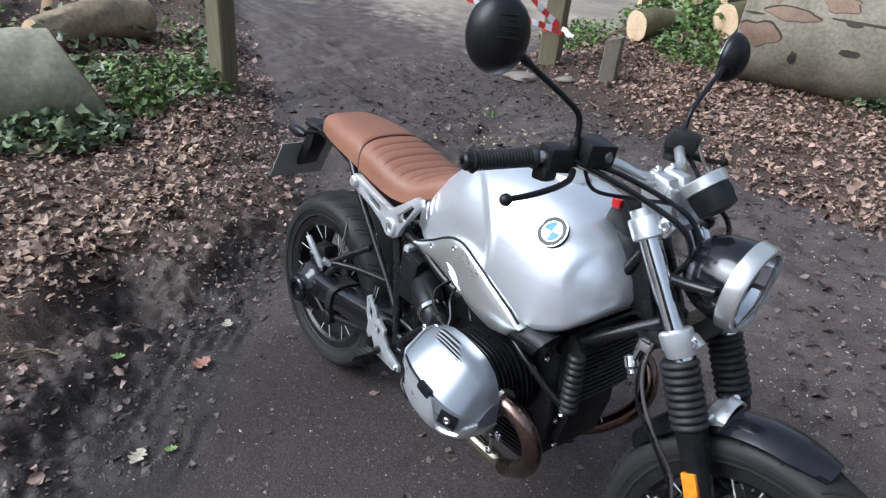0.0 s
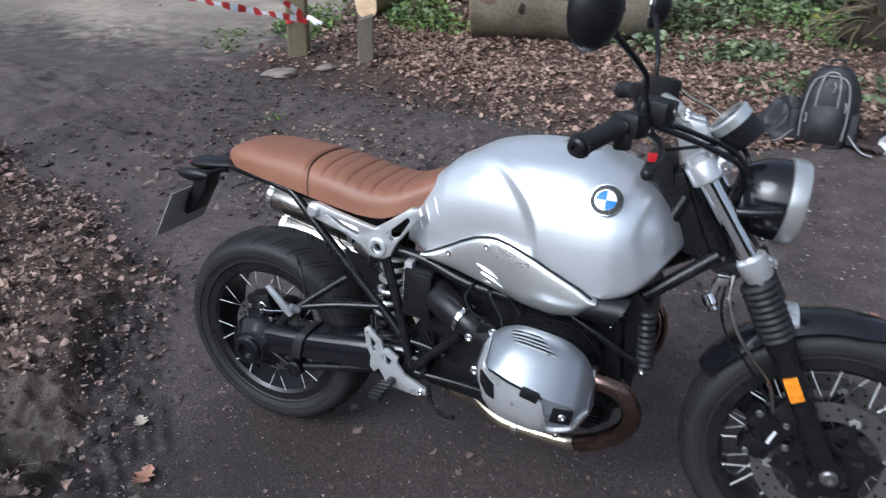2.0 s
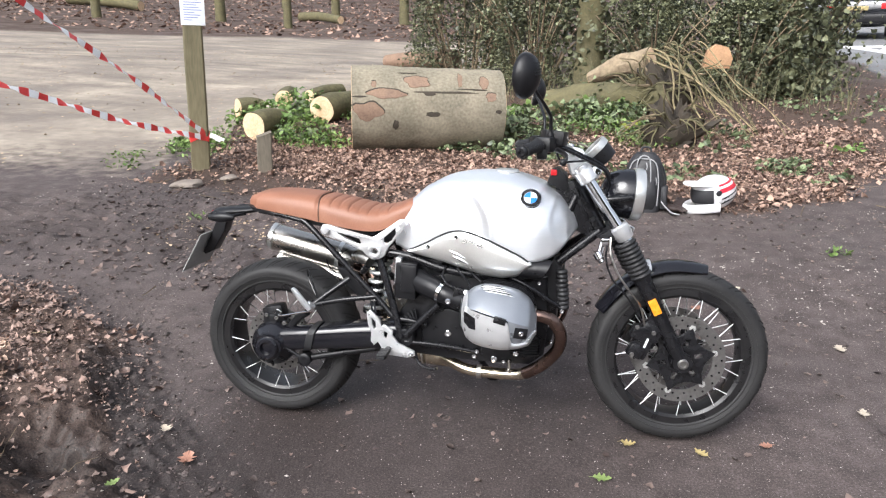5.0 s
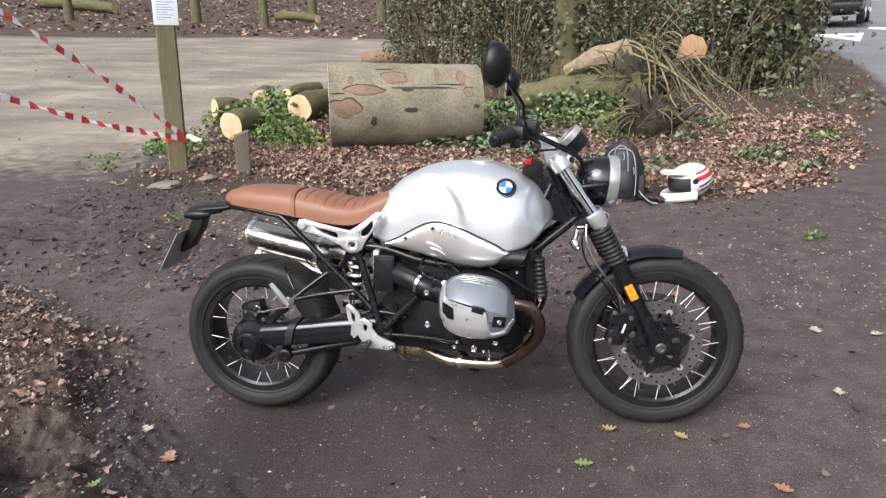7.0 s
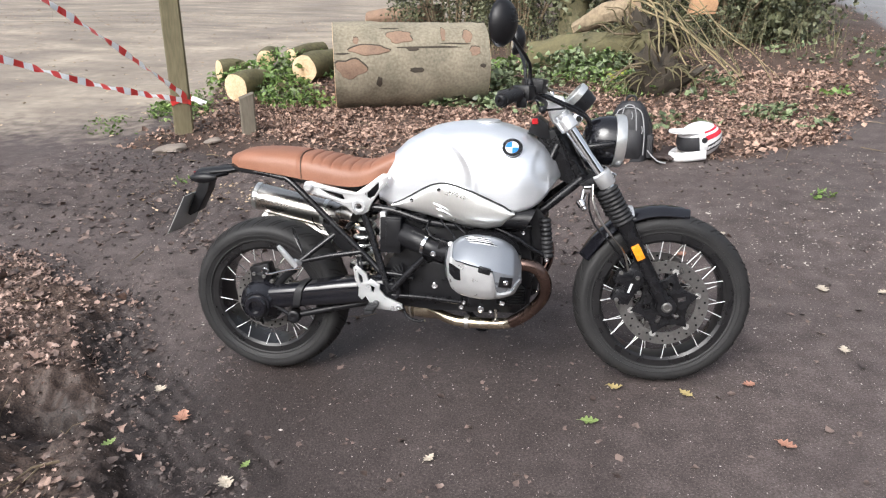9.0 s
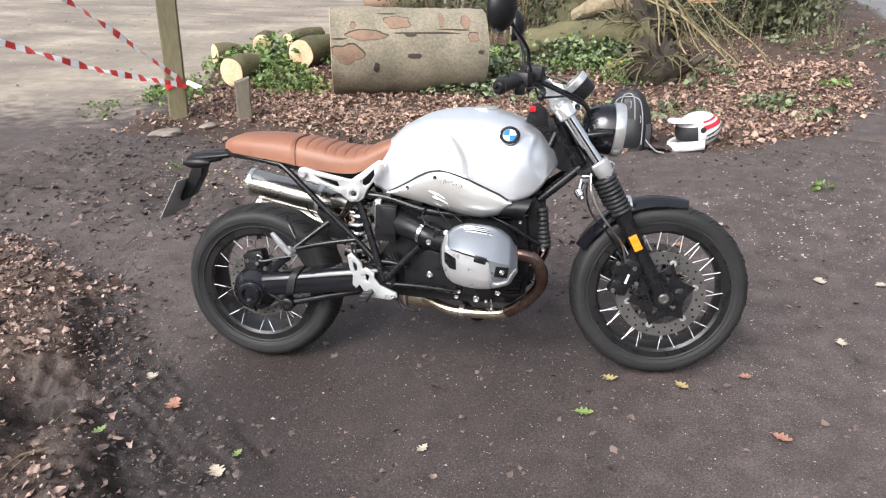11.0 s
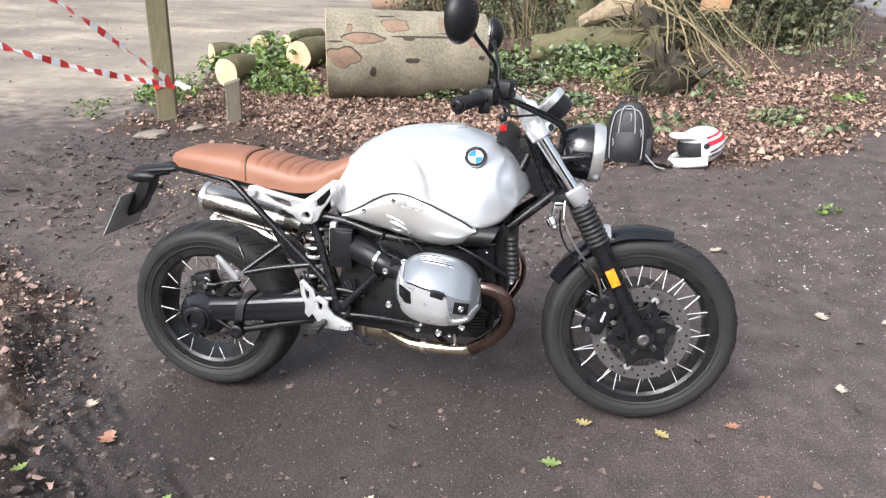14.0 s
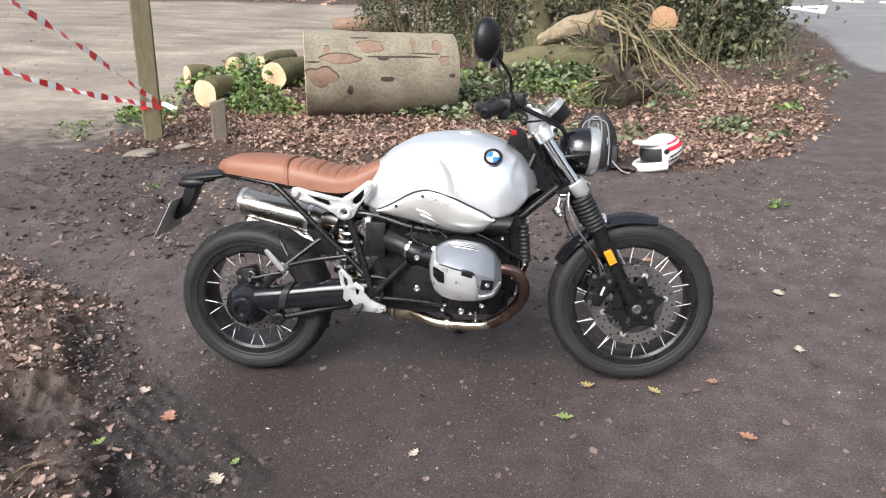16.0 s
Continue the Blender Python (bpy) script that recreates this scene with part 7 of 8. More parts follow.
rows = [ring(bm, [c0 + p * s + Vector((0, 0, 0.61 + dz + 0.02 * math.sin(3 * i))) for s, dz in ((1.0, -0.022), (1.012, 0.022), (0.985, 0.02), (0.98, -0.02))]) for i, p in enumerate(loop)]
skin(bm, rows + [rows[0]], False)
kt = thing("tape_knot", Matrix(), "red and white tape wound round the notice post", "tape")
part("wrap", bm, TAPE_RED, kt)
bm = B()
for dx, dz, ln in ((0.10, 0.02, 0.10), (0.09, 0.01, 0.07)):
    a = KN + Vector((dx, -0.02, dz))
    tube(bm, curve_pts([a - Vector((0.04, 0, -0.01)), a, a + Vector((ln * 0.6, -0.02, -0.02)), a + Vector((ln, -0.01, -0.035))], 4), 0.014, 6, True, 0.15)
part("loose_end", bm, TAPE_WHITE, kt)

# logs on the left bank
bl, bd, bu, bv, brings, bbase = cut_log("bank_log", (-2.67, 0.10, g(-2.67, 0.1) + 0.20), (-2.88, -1.9, g(-2.88, -1.9) + 0.22), 0.31, 0.31, SUNLIT_BARK, "pale grey-green log sunk in the leaf bank", 0.07, (False, True), 0, 21, 40, "")
bark = bl.children[0]
foot = brings[0]
for v in bark.data.vertices:
    near_end = v.co - sum(foot, Vector()) / len(foot)
    if near_end.dot(bd) < 0.5:
        v.co += bd * 0.17 * (1 + near_end.dot(bv) / 0.31) * (1 - max(near_end.dot(bd), 0) / 0.5)
mid = sum(foot, Vector()) / len(foot)
sawn_end([p + bd * 0.17 * (1 + (p - mid).dot(bv) / 0.31) for p in foot], -bd, bl, "weathered brown slanting end")
bl.children[-1].data.materials[0] = SCAR
cut_log("bank_branch", (-3.98, -0.10, g(-3.98, -0.1) + 0.13), (-4.36, 0.80, g(-4.36, 0.8) + 0.15), 0.12, 0.165, DRYBARK, "tan stripped branch lying on the bank", 0.16, (True, True), 0.05, 23, 26, "")
for a, b, r in (((-5.0, 0.55), (-5.9, 1.2), 0.10), ((-4.9, -0.4), (-5.9, 0.0), 0.12)):
    cut_log("bank_branch", (*a, g(*a) + r), (*b, g(*b) + r * 1.5), r, r * 0.8, BARK_MOSS, "mossy branch lying on the bank", 0.1, (True, True), 0.05, 25 + r, 20, "")
bm = B()
prism(bm, [(-0.12, 0), (-0.06, 0.02), (0.0, 0.16), (0.06, 0.30), (0.02, 0.33), (-0.05, 0.24), (-0.09, 0.12)], -0.03, 0.04, 0.012)
solid("split_wood", bm, CUT, Matrix.Translation((-4.70, 0.20, g(-4.7, 0.2) + 0.03)) @ Matrix.Rotation(radians(60), 4, 'Z'), "pale splinter of split wood on the bank", "wood")
# half-buried stones
for x, y, r, lb in ((-2.33, 3.20, 0.13, "flat brown stone half buried beside the post"), (-2.05, 3.42, 0.08, "small stone by the post")):
    bm = B()
    bmesh.ops.create_icosphere(bm, subdivisions=3, radius=r)
    for v in bm.verts:
        v.co *= 1 + 0.45 * noise.noise(v.co * 11 + Vector((x, y, 0)))
        v.co.z *= 0.28
    solid("stone", bm, STONE, Matrix.Translation((x, y, g(x, y) + 0.012)), lb, "stone", "", "", 60)

# ---- backpack and helmet ----
def backpack(m):
    root = thing("backpack", m, "black nylon backpack with grey piping, standing upright", "backpack")
    bm = B()
    rows = []
    for i in range(19):
        t = i / 18
        z = 0.50 * t
        w = 0.165 * (0.86 + 0.14 * math.sin(math.pi * min(t * 1.4, 1))) * (1 if t < 0.7 else math.cos((t - 0.7) / 0.3 * 1.25) ** 0.6)
        d = 0.115 * (1 if t < 0.55 else math.cos((t - 0.55) / 0.45 * 1.3) ** 0.6)
        rows.append(ring(bm, [Vector((w * math.copysign(abs(math.cos(a)) ** 0.7, math.cos(a)) * (1 + 0.03 * noise.noise(Vector((a, z * 9, 0)))), d * math.copysign(abs(math.sin(a)) ** 0.7, math.sin(a)) * (1 + 0.06 * noise.noise(Vector((a * 2, z * 12, 3)))), z)) for a in (2 * math.pi * k / 32 for k in range(32))]))
    skin(bm, rows)
    part("body", bm, PACK, root, "", 60)
    bm = B()
    rows = []
    for i in range(11):
        t = i / 10
        w, z, d = 0.115 * (0.8 + 0.2 * math.sin(math.pi * t)), 0.03 + 0.24 * t, 0.06 * math.sin(math.pi * (0.12 + 0.76 * t))
        rows.append(ring(bm, [Vector((w * math.cos(a), -0.10 + d * min(0, math.sin(a)) , z)) for a in (2 * math.pi * k / 24 for k in range(24))]))
    skin(bm, rows)
    part("front_pocket", bm, PACK, root)
    for wd, z0, z1, dy in ((0.118, 0.06, 0.45, 0.0), (0.058, 0.10, 0.475, -0.004)):
        bm = B()
        tube(bm, curve_pts([(-wd, -0.105 + dy, z0), (-wd * 1.02, -0.112 + dy, (z0 + z1) / 2), (-wd * 0.75, -0.10 + dy, z1 * 0.93), (0, -0.088 + dy, z1), (wd * 0.75, -0.10 + dy, z1 * 0.93), (wd * 1.02, -0.112 + dy, (z0 + z1) / 2), (wd, -0.105 + dy, z0)], 6), 0.005, 6)
        part("piping", bm, PACK_GREY, root, "grey reflective piping")
    for x, z in ((0.10, 0.30), (-0.10, 0.22), (0.02, 0.42)):
        bm = B()
        tube(bm, curve_pts([(x, -0.125, z), (x + 0.008, -0.14, z - 0.03), (x + 0.004, -0.138, z - 0.06)], 4), 0.004, 6)
        part("zip_pull", bm, PACK_GREY, root)
    for s in (-1, 1):
        bm = B()
        box(bm, Vector((0.165 * s, -0.03, 0.13)), (0.05, 0.13, 0.20), None, 0.022)
        part("side_pocket", bm, PACK, root)
    bm = B()
    tube(bm, curve_pts([(-0.04, 0.03, 0.485), (-0.03, 0.03, 0.535), (0.03, 0.03, 0.535), (0.04, 0.03, 0.485)], 5), 0.009, 8)
    part("grab_handle", bm, PACK, root)
    for s in (-1, 1):
        bm = B()
        tube(bm, curve_pts([(0.10 * s, 0.10, 0.43), (0.15 * s, 0.14, 0.30), (0.17 * s, 0.05, 0.12), (0.22 * s, -0.10, 0.02), (0.26 * s, -0.16, 0.012)], 6), 0.016, 8, True, 0.4)
        part("shoulder_strap", bm, PACK, root)
        bm = B()
        tube(bm, curve_pts([(0.15 * s, -0.10, 0.10), (0.19 * s, -0.15, 0.06), (0.24 * s, -0.17, 0.02), (0.30 * s, -0.20, 0.012)], 6), 0.006, 6, True, 0.4)
        part("webbing", bm, PACK_GREY, root)
    return root


backpack(Matrix.Translation((1.575, 3.16, g(1.575, 3.16) - 0.015)) @ Matrix.Rotation(radians(-8), 4, 'Z') @ Matrix.Rotation(radians(-6), 4, 'X') @ Matrix.Diagonal((0.95, 1.0, 0.90, 1)))


# folded jacket slumped beside the backpack
bm = B()
rows = []
for i in range(15):
    t = i / 14
    r = math.cos(t * 1.5) ** 0.7
    rows.append(ring(bm, [Vector((0.15 * r * math.cos(a), 0.11 * r * math.sin(a), 0.24 * t)) * (1 + 0.30 * noise.noise(Vector((math.cos(a) * 2.5, math.sin(a) * 2.5, t * 3))) + 0.14 * noise.noise(Vector((math.cos(a) * 7, math.sin(a) * 7, t * 9)))) for a in (2 * math.pi * k / 40 for k in range(40))]))
skin(bm, rows)
solid("jacket", bm, PACK, Matrix.Translation((1.36, 3.2, g(1.36, 3.2) - 0.01)), "black nylon jacket folded up beside the backpack", "jacket", "", "", 60)
GLOVE = surface("dark_brown_leather", (0.016, 0.010, 0.009), (0.05, 0.032, 0.028), 20, 0.6, 0, 0.4, 200)


def glove(m, label):
    root = thing("glove", m, label, "glove", "gloves")
    bm = B()
    skin(bm, [ring(bm, [Vector((x, w * math.cos(a) * (1 + 0.1 * noise.noise(Vector((x * 20, a, 1)))), 0.028 + h * math.sin(a) + 0.008 * noise.noise(Vector((x * 25, a, 4))))) for a in (2 * math.pi * k / 20 for k in range(20))]) for x, w, h in ((-0.13, 0.045, 0.024), (-0.10, 0.048, 0.028), (-0.05, 0.040, 0.026), (0.0, 0.050, 0.028), (0.04, 0.050, 0.024), (0.055, 0.040, 0.016))])
    part("palm", bm, GLOVE, root, "", 60)
    for k in range(4):
        bm = B()
        y = -0.036 + 0.024 * k
        tube(bm, curve_pts([(0.04, y, 0.03), (0.08, y * 1.15, 0.034), (0.115 - 0.006 * abs(k - 1.5), y * 1.2, 0.018)], 5), lambda v: 0.0125 - 0.003 * v, 8)
        part("finger", bm, GLOVE, root)
    bm = B()
    tube(bm, curve_pts([(-0.03, 0.045, 0.03), (0.01, 0.070, 0.028), (0.045, 0.078, 0.016)], 5), lambda v: 0.014 - 0.003 * v, 8)
    part("thumb", bm, GLOVE, root)
    return root


glove(Matrix.Translation((1.80, 3.10, g(1.80, 3.10))) @ Matrix.Rotation(radians(-35), 4, 'Z'), "dark brown leather glove lying by the backpack")
glove(Matrix.Translation((1.86, 3.20, g(1.86, 3.20))) @ Matrix.Rotation(radians(70), 4, 'Z') @ Matrix.Rotation(radians(-14), 4, 'Y'), "dark brown leather glove lying by the helmet")


def helmet(m):
    """x: where it faces."""
    root = thing("helmet", m, "white full-face helmet with red stripes lying on the mud", "helmet")

    def shell(theta, phi, k=1.0):
        x, y, z = math.cos(phi) * math.cos(theta), math.cos(phi) * math.sin(theta), math.sin(phi)
        return Vector((0.158 * x * (1 + 0.10 * (x < 0) * -x), 0.125 * y, 0.150 + 0.138 * z)) * 1.0 + Vector((-0.01, 0, 0)) * 0 if k == 1.0 else Vector((0.158 * x * k, 0.125 * y * k, 0.150 + 0.138 * z * k))

    bm = B()
    rows = []
    for i in range(17):
        phi = radians(-62 + 152 * i / 16)
        row = []
        for k in range(40):
            th = 2 * math.pi * k / 40
            p = shell(th, phi)
            row.append(p)
        rows.append(ring(bm, row))
    skin(bm, rows)
    sh = part("shell", bm, HELM_WHITE, root, "white glossy shell", 60)
    # dark eye opening, proud frame
    bm = B()
    rows = []
    for i in range(9):
        phi = radians(-22 + 44 * i / 8)
        w = radians(66)
        rows.append([shell(-w + 2 * w * k / 16, phi, 1.0) * 1.0 + (shell(-w + 2 * w * k / 16, phi) - Vector((0, 0, 0.15))).normalized() * 0.004 for k in range(17)])
    o = [ring(bm, r) for r in rows]
    inn = [ring(bm, [p - (p - Vector((0, 0, 0.15))).normalized() * 0.02 for p in r]) for r in rows]
    skin(bm, o, False, False)
    skin(bm, inn, False, False)
    part("visor_opening", bm, PACK, root, "dark eye opening")
    # chin guard
    bm = B()
    rows = []
    for k in range(17):
        th = radians(-80 + 160 * k / 16)
        r = 0.165 + 0.055 * math.cos(th) ** 2
        c = Vector((r * math.cos(th), 0.128 * math.sin(th), 0.062))
        rows.append(ring(bm, [c + Vector((math.cos(th) * 0.016 * math.cos(a), math.sin(th) * 0.016 * math.cos(a), 0.036 * math.sin(a))) for a in (2 * math.pi * q / 12 for q in range(12))]))
    skin(bm, rows)
    part("chin_guard", bm, HELM_WHITE, root, "white chin guard")
    # peak
    bm = B()
    rows = []
    for k in range(13):
        t = -1 + 2 * k / 12
        rows.append(ring(bm, [Vector((0.125 * math.cos(t * 1.1), 0.118 * math.sin(t * 1.1), 0.232)), Vector((0.215 * math.cos(t * 0.75), 0.118 * math.sin(t * 1.0), 0.252)), Vector((0.215 * math.cos(t * 0.75), 0.118 * math.sin(t * 1.0), 0.247)), Vector((0.125 * math.cos(t * 1.1), 0.118 * math.sin(t * 1.1), 0.224))]))
    skin(bm, rows)
    part("peak", bm, HELM_WHITE, root, "white sun peak")
    for s in (-1, 1):
        for j, (p0, p1, wd) in enumerate(((8, 22, 1), (30, 37, 1))):
            bm = B()
            rows = []
            for k in range(9):
                th = s * radians(82 + 88 * k / 8)
                lo, hi = radians(p0 + 12 * k / 8), radians(p1 + 12 * k / 8)
                q = []
                for f in (lo, (lo + hi) / 2, hi):
                    q.append(shell(th, f) + (shell(th, f) - Vector((0, 0, 0.15))).normalized() * 0.002)
                q += [p - (p - Vector((0, 0, 0.15))).normalized() * 0.004 for p in q[::-1]]
                rows.append(ring(bm, q))
            skin(bm, rows)
            part("red_stripe", bm, HELM_RED, sh, "red painted stripe")
        bm = B()
        rows = []
        for k in range(7):
            th = s * radians(88 + 60 * k / 6)
            q = []
            for f in (radians(-30 + 3 * k), radians(-8 + 3 * k)):
                q.append(shell(th, f) + (shell(th, f) - Vector((0, 0, 0.15))).normalized() * 0.002)
            q += [p - (p - Vector((0, 0, 0.15))).normalized() * 0.004 for p in q[::-1]]
            rows.append(ring(bm, q))
        skin(bm, rows)
        part("black_panel", bm, PACK, sh, "black painted panel")
        bm = B()
        lathe(bm, [(0.022, -0.002), (0.022, 0.004), (0.016, 0.007), (0.0005, 0.007)], Vector((0.03, s * 0.122, 0.175)), (0, s, 0), 18)
        part("visor_pivot", bm, PACK, root)
    bm = B()
    tube(bm, curve_pts([(0.06, -0.11, 0.03), (0.10, -0.15, 0.012), (0.16, -0.13, 0.01), (0.2, -0.16, 0.01)], 5), 0.007, 6, True, 0.4)
    part("chin_strap", bm, HELM_RED, root, "red chin strap")
    return root


helmet(Matrix.Translation((2.10, 3.18, g(2.10, 3.18) - 0.02)) @ Matrix.Rotation(radians(205), 4, 'Z') @ Matrix.Rotation(radians(6), 4, 'Y') @ Matrix.Diagonal((1.06, 1.06, 0.98, 1)))

# ---- leaf litter ----
def dens(x, y):
    b, i = bank_d(x, y), island_d(x, y)
    far = np.clip(1.3 - 0.10 * np.hypot(x - 0.5, y - 0.5), 0.15, 1)
    clump = 0.45 + 0.55 * step(-0.4, 0.3, wob(x, y, 3.1, 11))
    d = np.maximum(step(-0.22, 0.10, b), step(-0.16, 0.2, i) * step(15, 11, y))
    hole = np.exp(-((x + 0.74) / 0.24) ** 2 - ((y + 0.46) / 0.2) ** 2) + np.exp(-((x + 0.62) / 0.14) ** 2 - ((y + 0.78) / 0.2) ** 2)
    bare = np.exp(-((b - 0.06) / 0.24) ** 2) * step(0.9, 0.3, y) * (x < 0.3) * (0.50 + 0.45 * step(-0.2, 0.4, wob(x, y, 5.7, 3)))
    churned = 0.75 * np.exp(-((i - 0.15) / 0.35) ** 2) * step(0.3, -0.8, x)
    bare = bare + churned
    return d * far * clump * np.clip(1 - hole - bare, 0.04, 1)


x1, y1 = scatter(205000, -7.0, 0.3, -6.0, 2.4, lambda x, y: dens(x, y) * (0.12 + 0.88 * step(-2.9, -1.7, y + 0.3 * uneven(x, y, 4, 3)) * step(-5.2, -4.2, x + 0.3 * uneven(x, y, 4, 8))))
x2, y2 = scatter(78000, -3.2, 4.2, 2.5, 6.2, dens)
x3, y3 = scatter(24000, -1.0, 8.0, 5.5, 13.0, dens)
# this mask picks the upper bank, whose leaves get the tone with painted skylight
damp = bank_d(x1, y1) + 0.12 * wob(x1, y1, 5.0, 6) > 0.42
xb, yb = x1[damp], y1[damp]
tagged(new("upper_bank_litter", leaves("upper_bank_litter", on_ground(xb, yb, rng.uniform(0.0, 0.03, len(xb))), np.where(rng.random(len(xb)) < 0.45, rng.uniform(0.008, 0.02, len(xb)), 0.013 + rng.gamma(2.0, 0.010, len(xb)).clip(0, 0.05)), LIT_BANK_LEAF, 0.36, 0.65, 0.44)), "thick litter of tan and brown leaves up the bank", "leaves", kind="stuff")
x1, y1 = x1[~damp], y1[~damp]
P = on_ground(x1, y1, rng.uniform(0.0, 0.03, len(x1)))
tagged(new("bank_leaf_litter", leaves("bank_leaf_litter", P, np.where(rng.random(len(x1)) < 0.6, rng.uniform(0.006, 0.018, len(x1)), 0.010 + rng.gamma(2.0, 0.0075, len(x1)).clip(0, 0.04)), WET_LEAF, 0.4, 0.7, 0.44)), "thick litter of damp brown leaves on the bank", "leaves", kind="stuff")
X, Y = np.concatenate([x2, x3]), np.concatenate([y2, y3])
n = len(X)
P = on_ground(X, Y, rng.uniform(0.0, 0.03, n))
tagged(new("leaf_litter", leaves("leaf_litter", P, np.where(rng.random(n) < 0.5, rng.uniform(0.010, 0.024, n), 0.013 + rng.gamma(2.2, 0.010, n).clip(0, 0.05)), LITTER_LEAF, 0.42, 0.6, 0.42)), "thick litter of brown and russet dead leaves", "leaves", kind="stuff")
# sparse leaves and grit on the mud
X, Y = scatter(9500, -3.2, 4.8, -2.2, 3.2, lambda x, y: 0.22 + 0.5 * np.exp(-np.abs(bank_d(x, y)) / 0.25) + 0.5 * np.exp(-np.abs(island_d(x, y)) / 0.35) + 0.3 * step(1.2, 2.2, y))
n = len(X)
tagged(new("scattered_leaves", leaves("scattered_leaves", on_ground(X, Y, 0.004), rng.uniform(0.010, 0.032, n), TRODDEN_LEAF, 0.2, 0.3, 0.42)), "torn leaf scraps trodden into the mud", "leaves", kind="stuff")
X, Y = scatter(19000, -3.5, 5.0, -2.3, 3.6, lambda x, y: 0.55 + 0.45 * step(-0.2, 0.5, wob(x, y, 2.3, 4)))
n = len(X)
MG = (X, Y, rng.uniform(0.0014, 0.0036, n))
def crumbs(name, X, Y, R, mat, label):
    """Tiny three-sided chips lying on the ground."""
    n = len(X)
    a = rng.uniform(0, 2 * np.pi, (n, 1)) + np.array([[0, 2.1, 4.2]]) + rng.normal(0, 0.35, (n, 3))
    r = R[:, None] * rng.uniform(0.6, 1.4, (n, 3))
    x, y = X[:, None] + r * np.cos(a), Y[:, None] + r * np.sin(a)
    z = height(X, Y)[:, None]
    low = np.stack([x, y, np.broadcast_to(z - 0.0006, x.shape)], -1)
    tip = np.stack([X[:, None], Y[:, None], z + 0.6 * R[:, None]], -1)
    V = np.concatenate([low, tip], 1).reshape(-1, 3)
    F = (np.array([(0, 1, 3), (1, 2, 3), (2, 0, 3)])[None] + 4 * np.arange(n)[:, None, None]).reshape(-1, 3)
    me = bpy.data.meshes.new(name)
    me.from_pydata(V.tolist(), [], F.tolist())
    me.materials.append(mat)
    return tagged(new(name, me), label, "grit", kind="stuff")


crumbs("mud_grit", *MG, DEBRIS, "grit and crumbs in the mud")
PALEGRIT = surface("pale_grit", (0.14, 0.115, 0.10), (0.48, 0.44, 0.40), 20, 0.8, 0, 0.1, 90, island=0.7)
X, Y = scatter(23000, -1.4, 3.4, -1.9, 1.7, lambda x, y: 0.35 + 0.65 * step(-0.5, 0.5, uneven(x, y, 3.1, 14)))
crumbs("fine_grit", X, Y, rng.gamma(2.0, 0.0007, len(X)) + 0.0009, PALEGRIT, "fine pale grit sprinkled over the dark mud")
X, Y = scatter(7000, -3.4, 3.6, 1.2, 3.3, lambda x, y: 0.4 + 0.6 * step(-0.3, 0.4, uneven(x, y, 4.0, 15)))
crumbs("churned_grit", X, Y, rng.gamma(2.0, 0.0014, len(X)) + 0.002, PALEGRIT, "pale chips and grit over the churned mud")
X, Y = scatter(2600, -3.0, 1.4, 1.1, 3.1, lambda x, y: 0.25 + 0.75 * step(0.0, 0.5, uneven(x, y, 3.6, 17)))
tagged(new("churned_leaves", leaves("churned_leaves", on_ground(X, Y, 0.005), 0.012 + rng.gamma(2.0, 0.010, len(X)).clip(0, 0.05), TRODDEN_LEAF, 0.35, 0.4, 0.42)), "leaf scraps trodden into the churned mud", "leaves", kind="stuff")
X, Y = scatter(1500, -2.2, -0.2, 1.4, 2.7, lambda x, y: np.exp(-((x + 1.35) / 0.5) ** 2 - ((y - 2.1) / 0.3) ** 2))
tagged(new("wood_chips", leaves("wood_chips", on_ground(X, Y, 0.004), rng.uniform(0.012, 0.035, len(X)), CHIPS, 0.3, 0.1, 0.3)), "pale sawdust and wood chips on the track", "chips", kind="stuff")
X, Y = scatter(9000, -14, 1.0, 3.4, 16, lambda x, y: 0.22 * (island_d(x, y) < 0) * (bank_d(x, y) < 0))
tagged(new("clearing_litter", leaves("clearing_litter", on_ground(X, Y, 0.004), rng.uniform(0.02, 0.05, len(X)), CHIPS, 0.12, 0.15, 0.45)), "pale chips and leaf scraps on the clearing", "chips", kind="stuff")

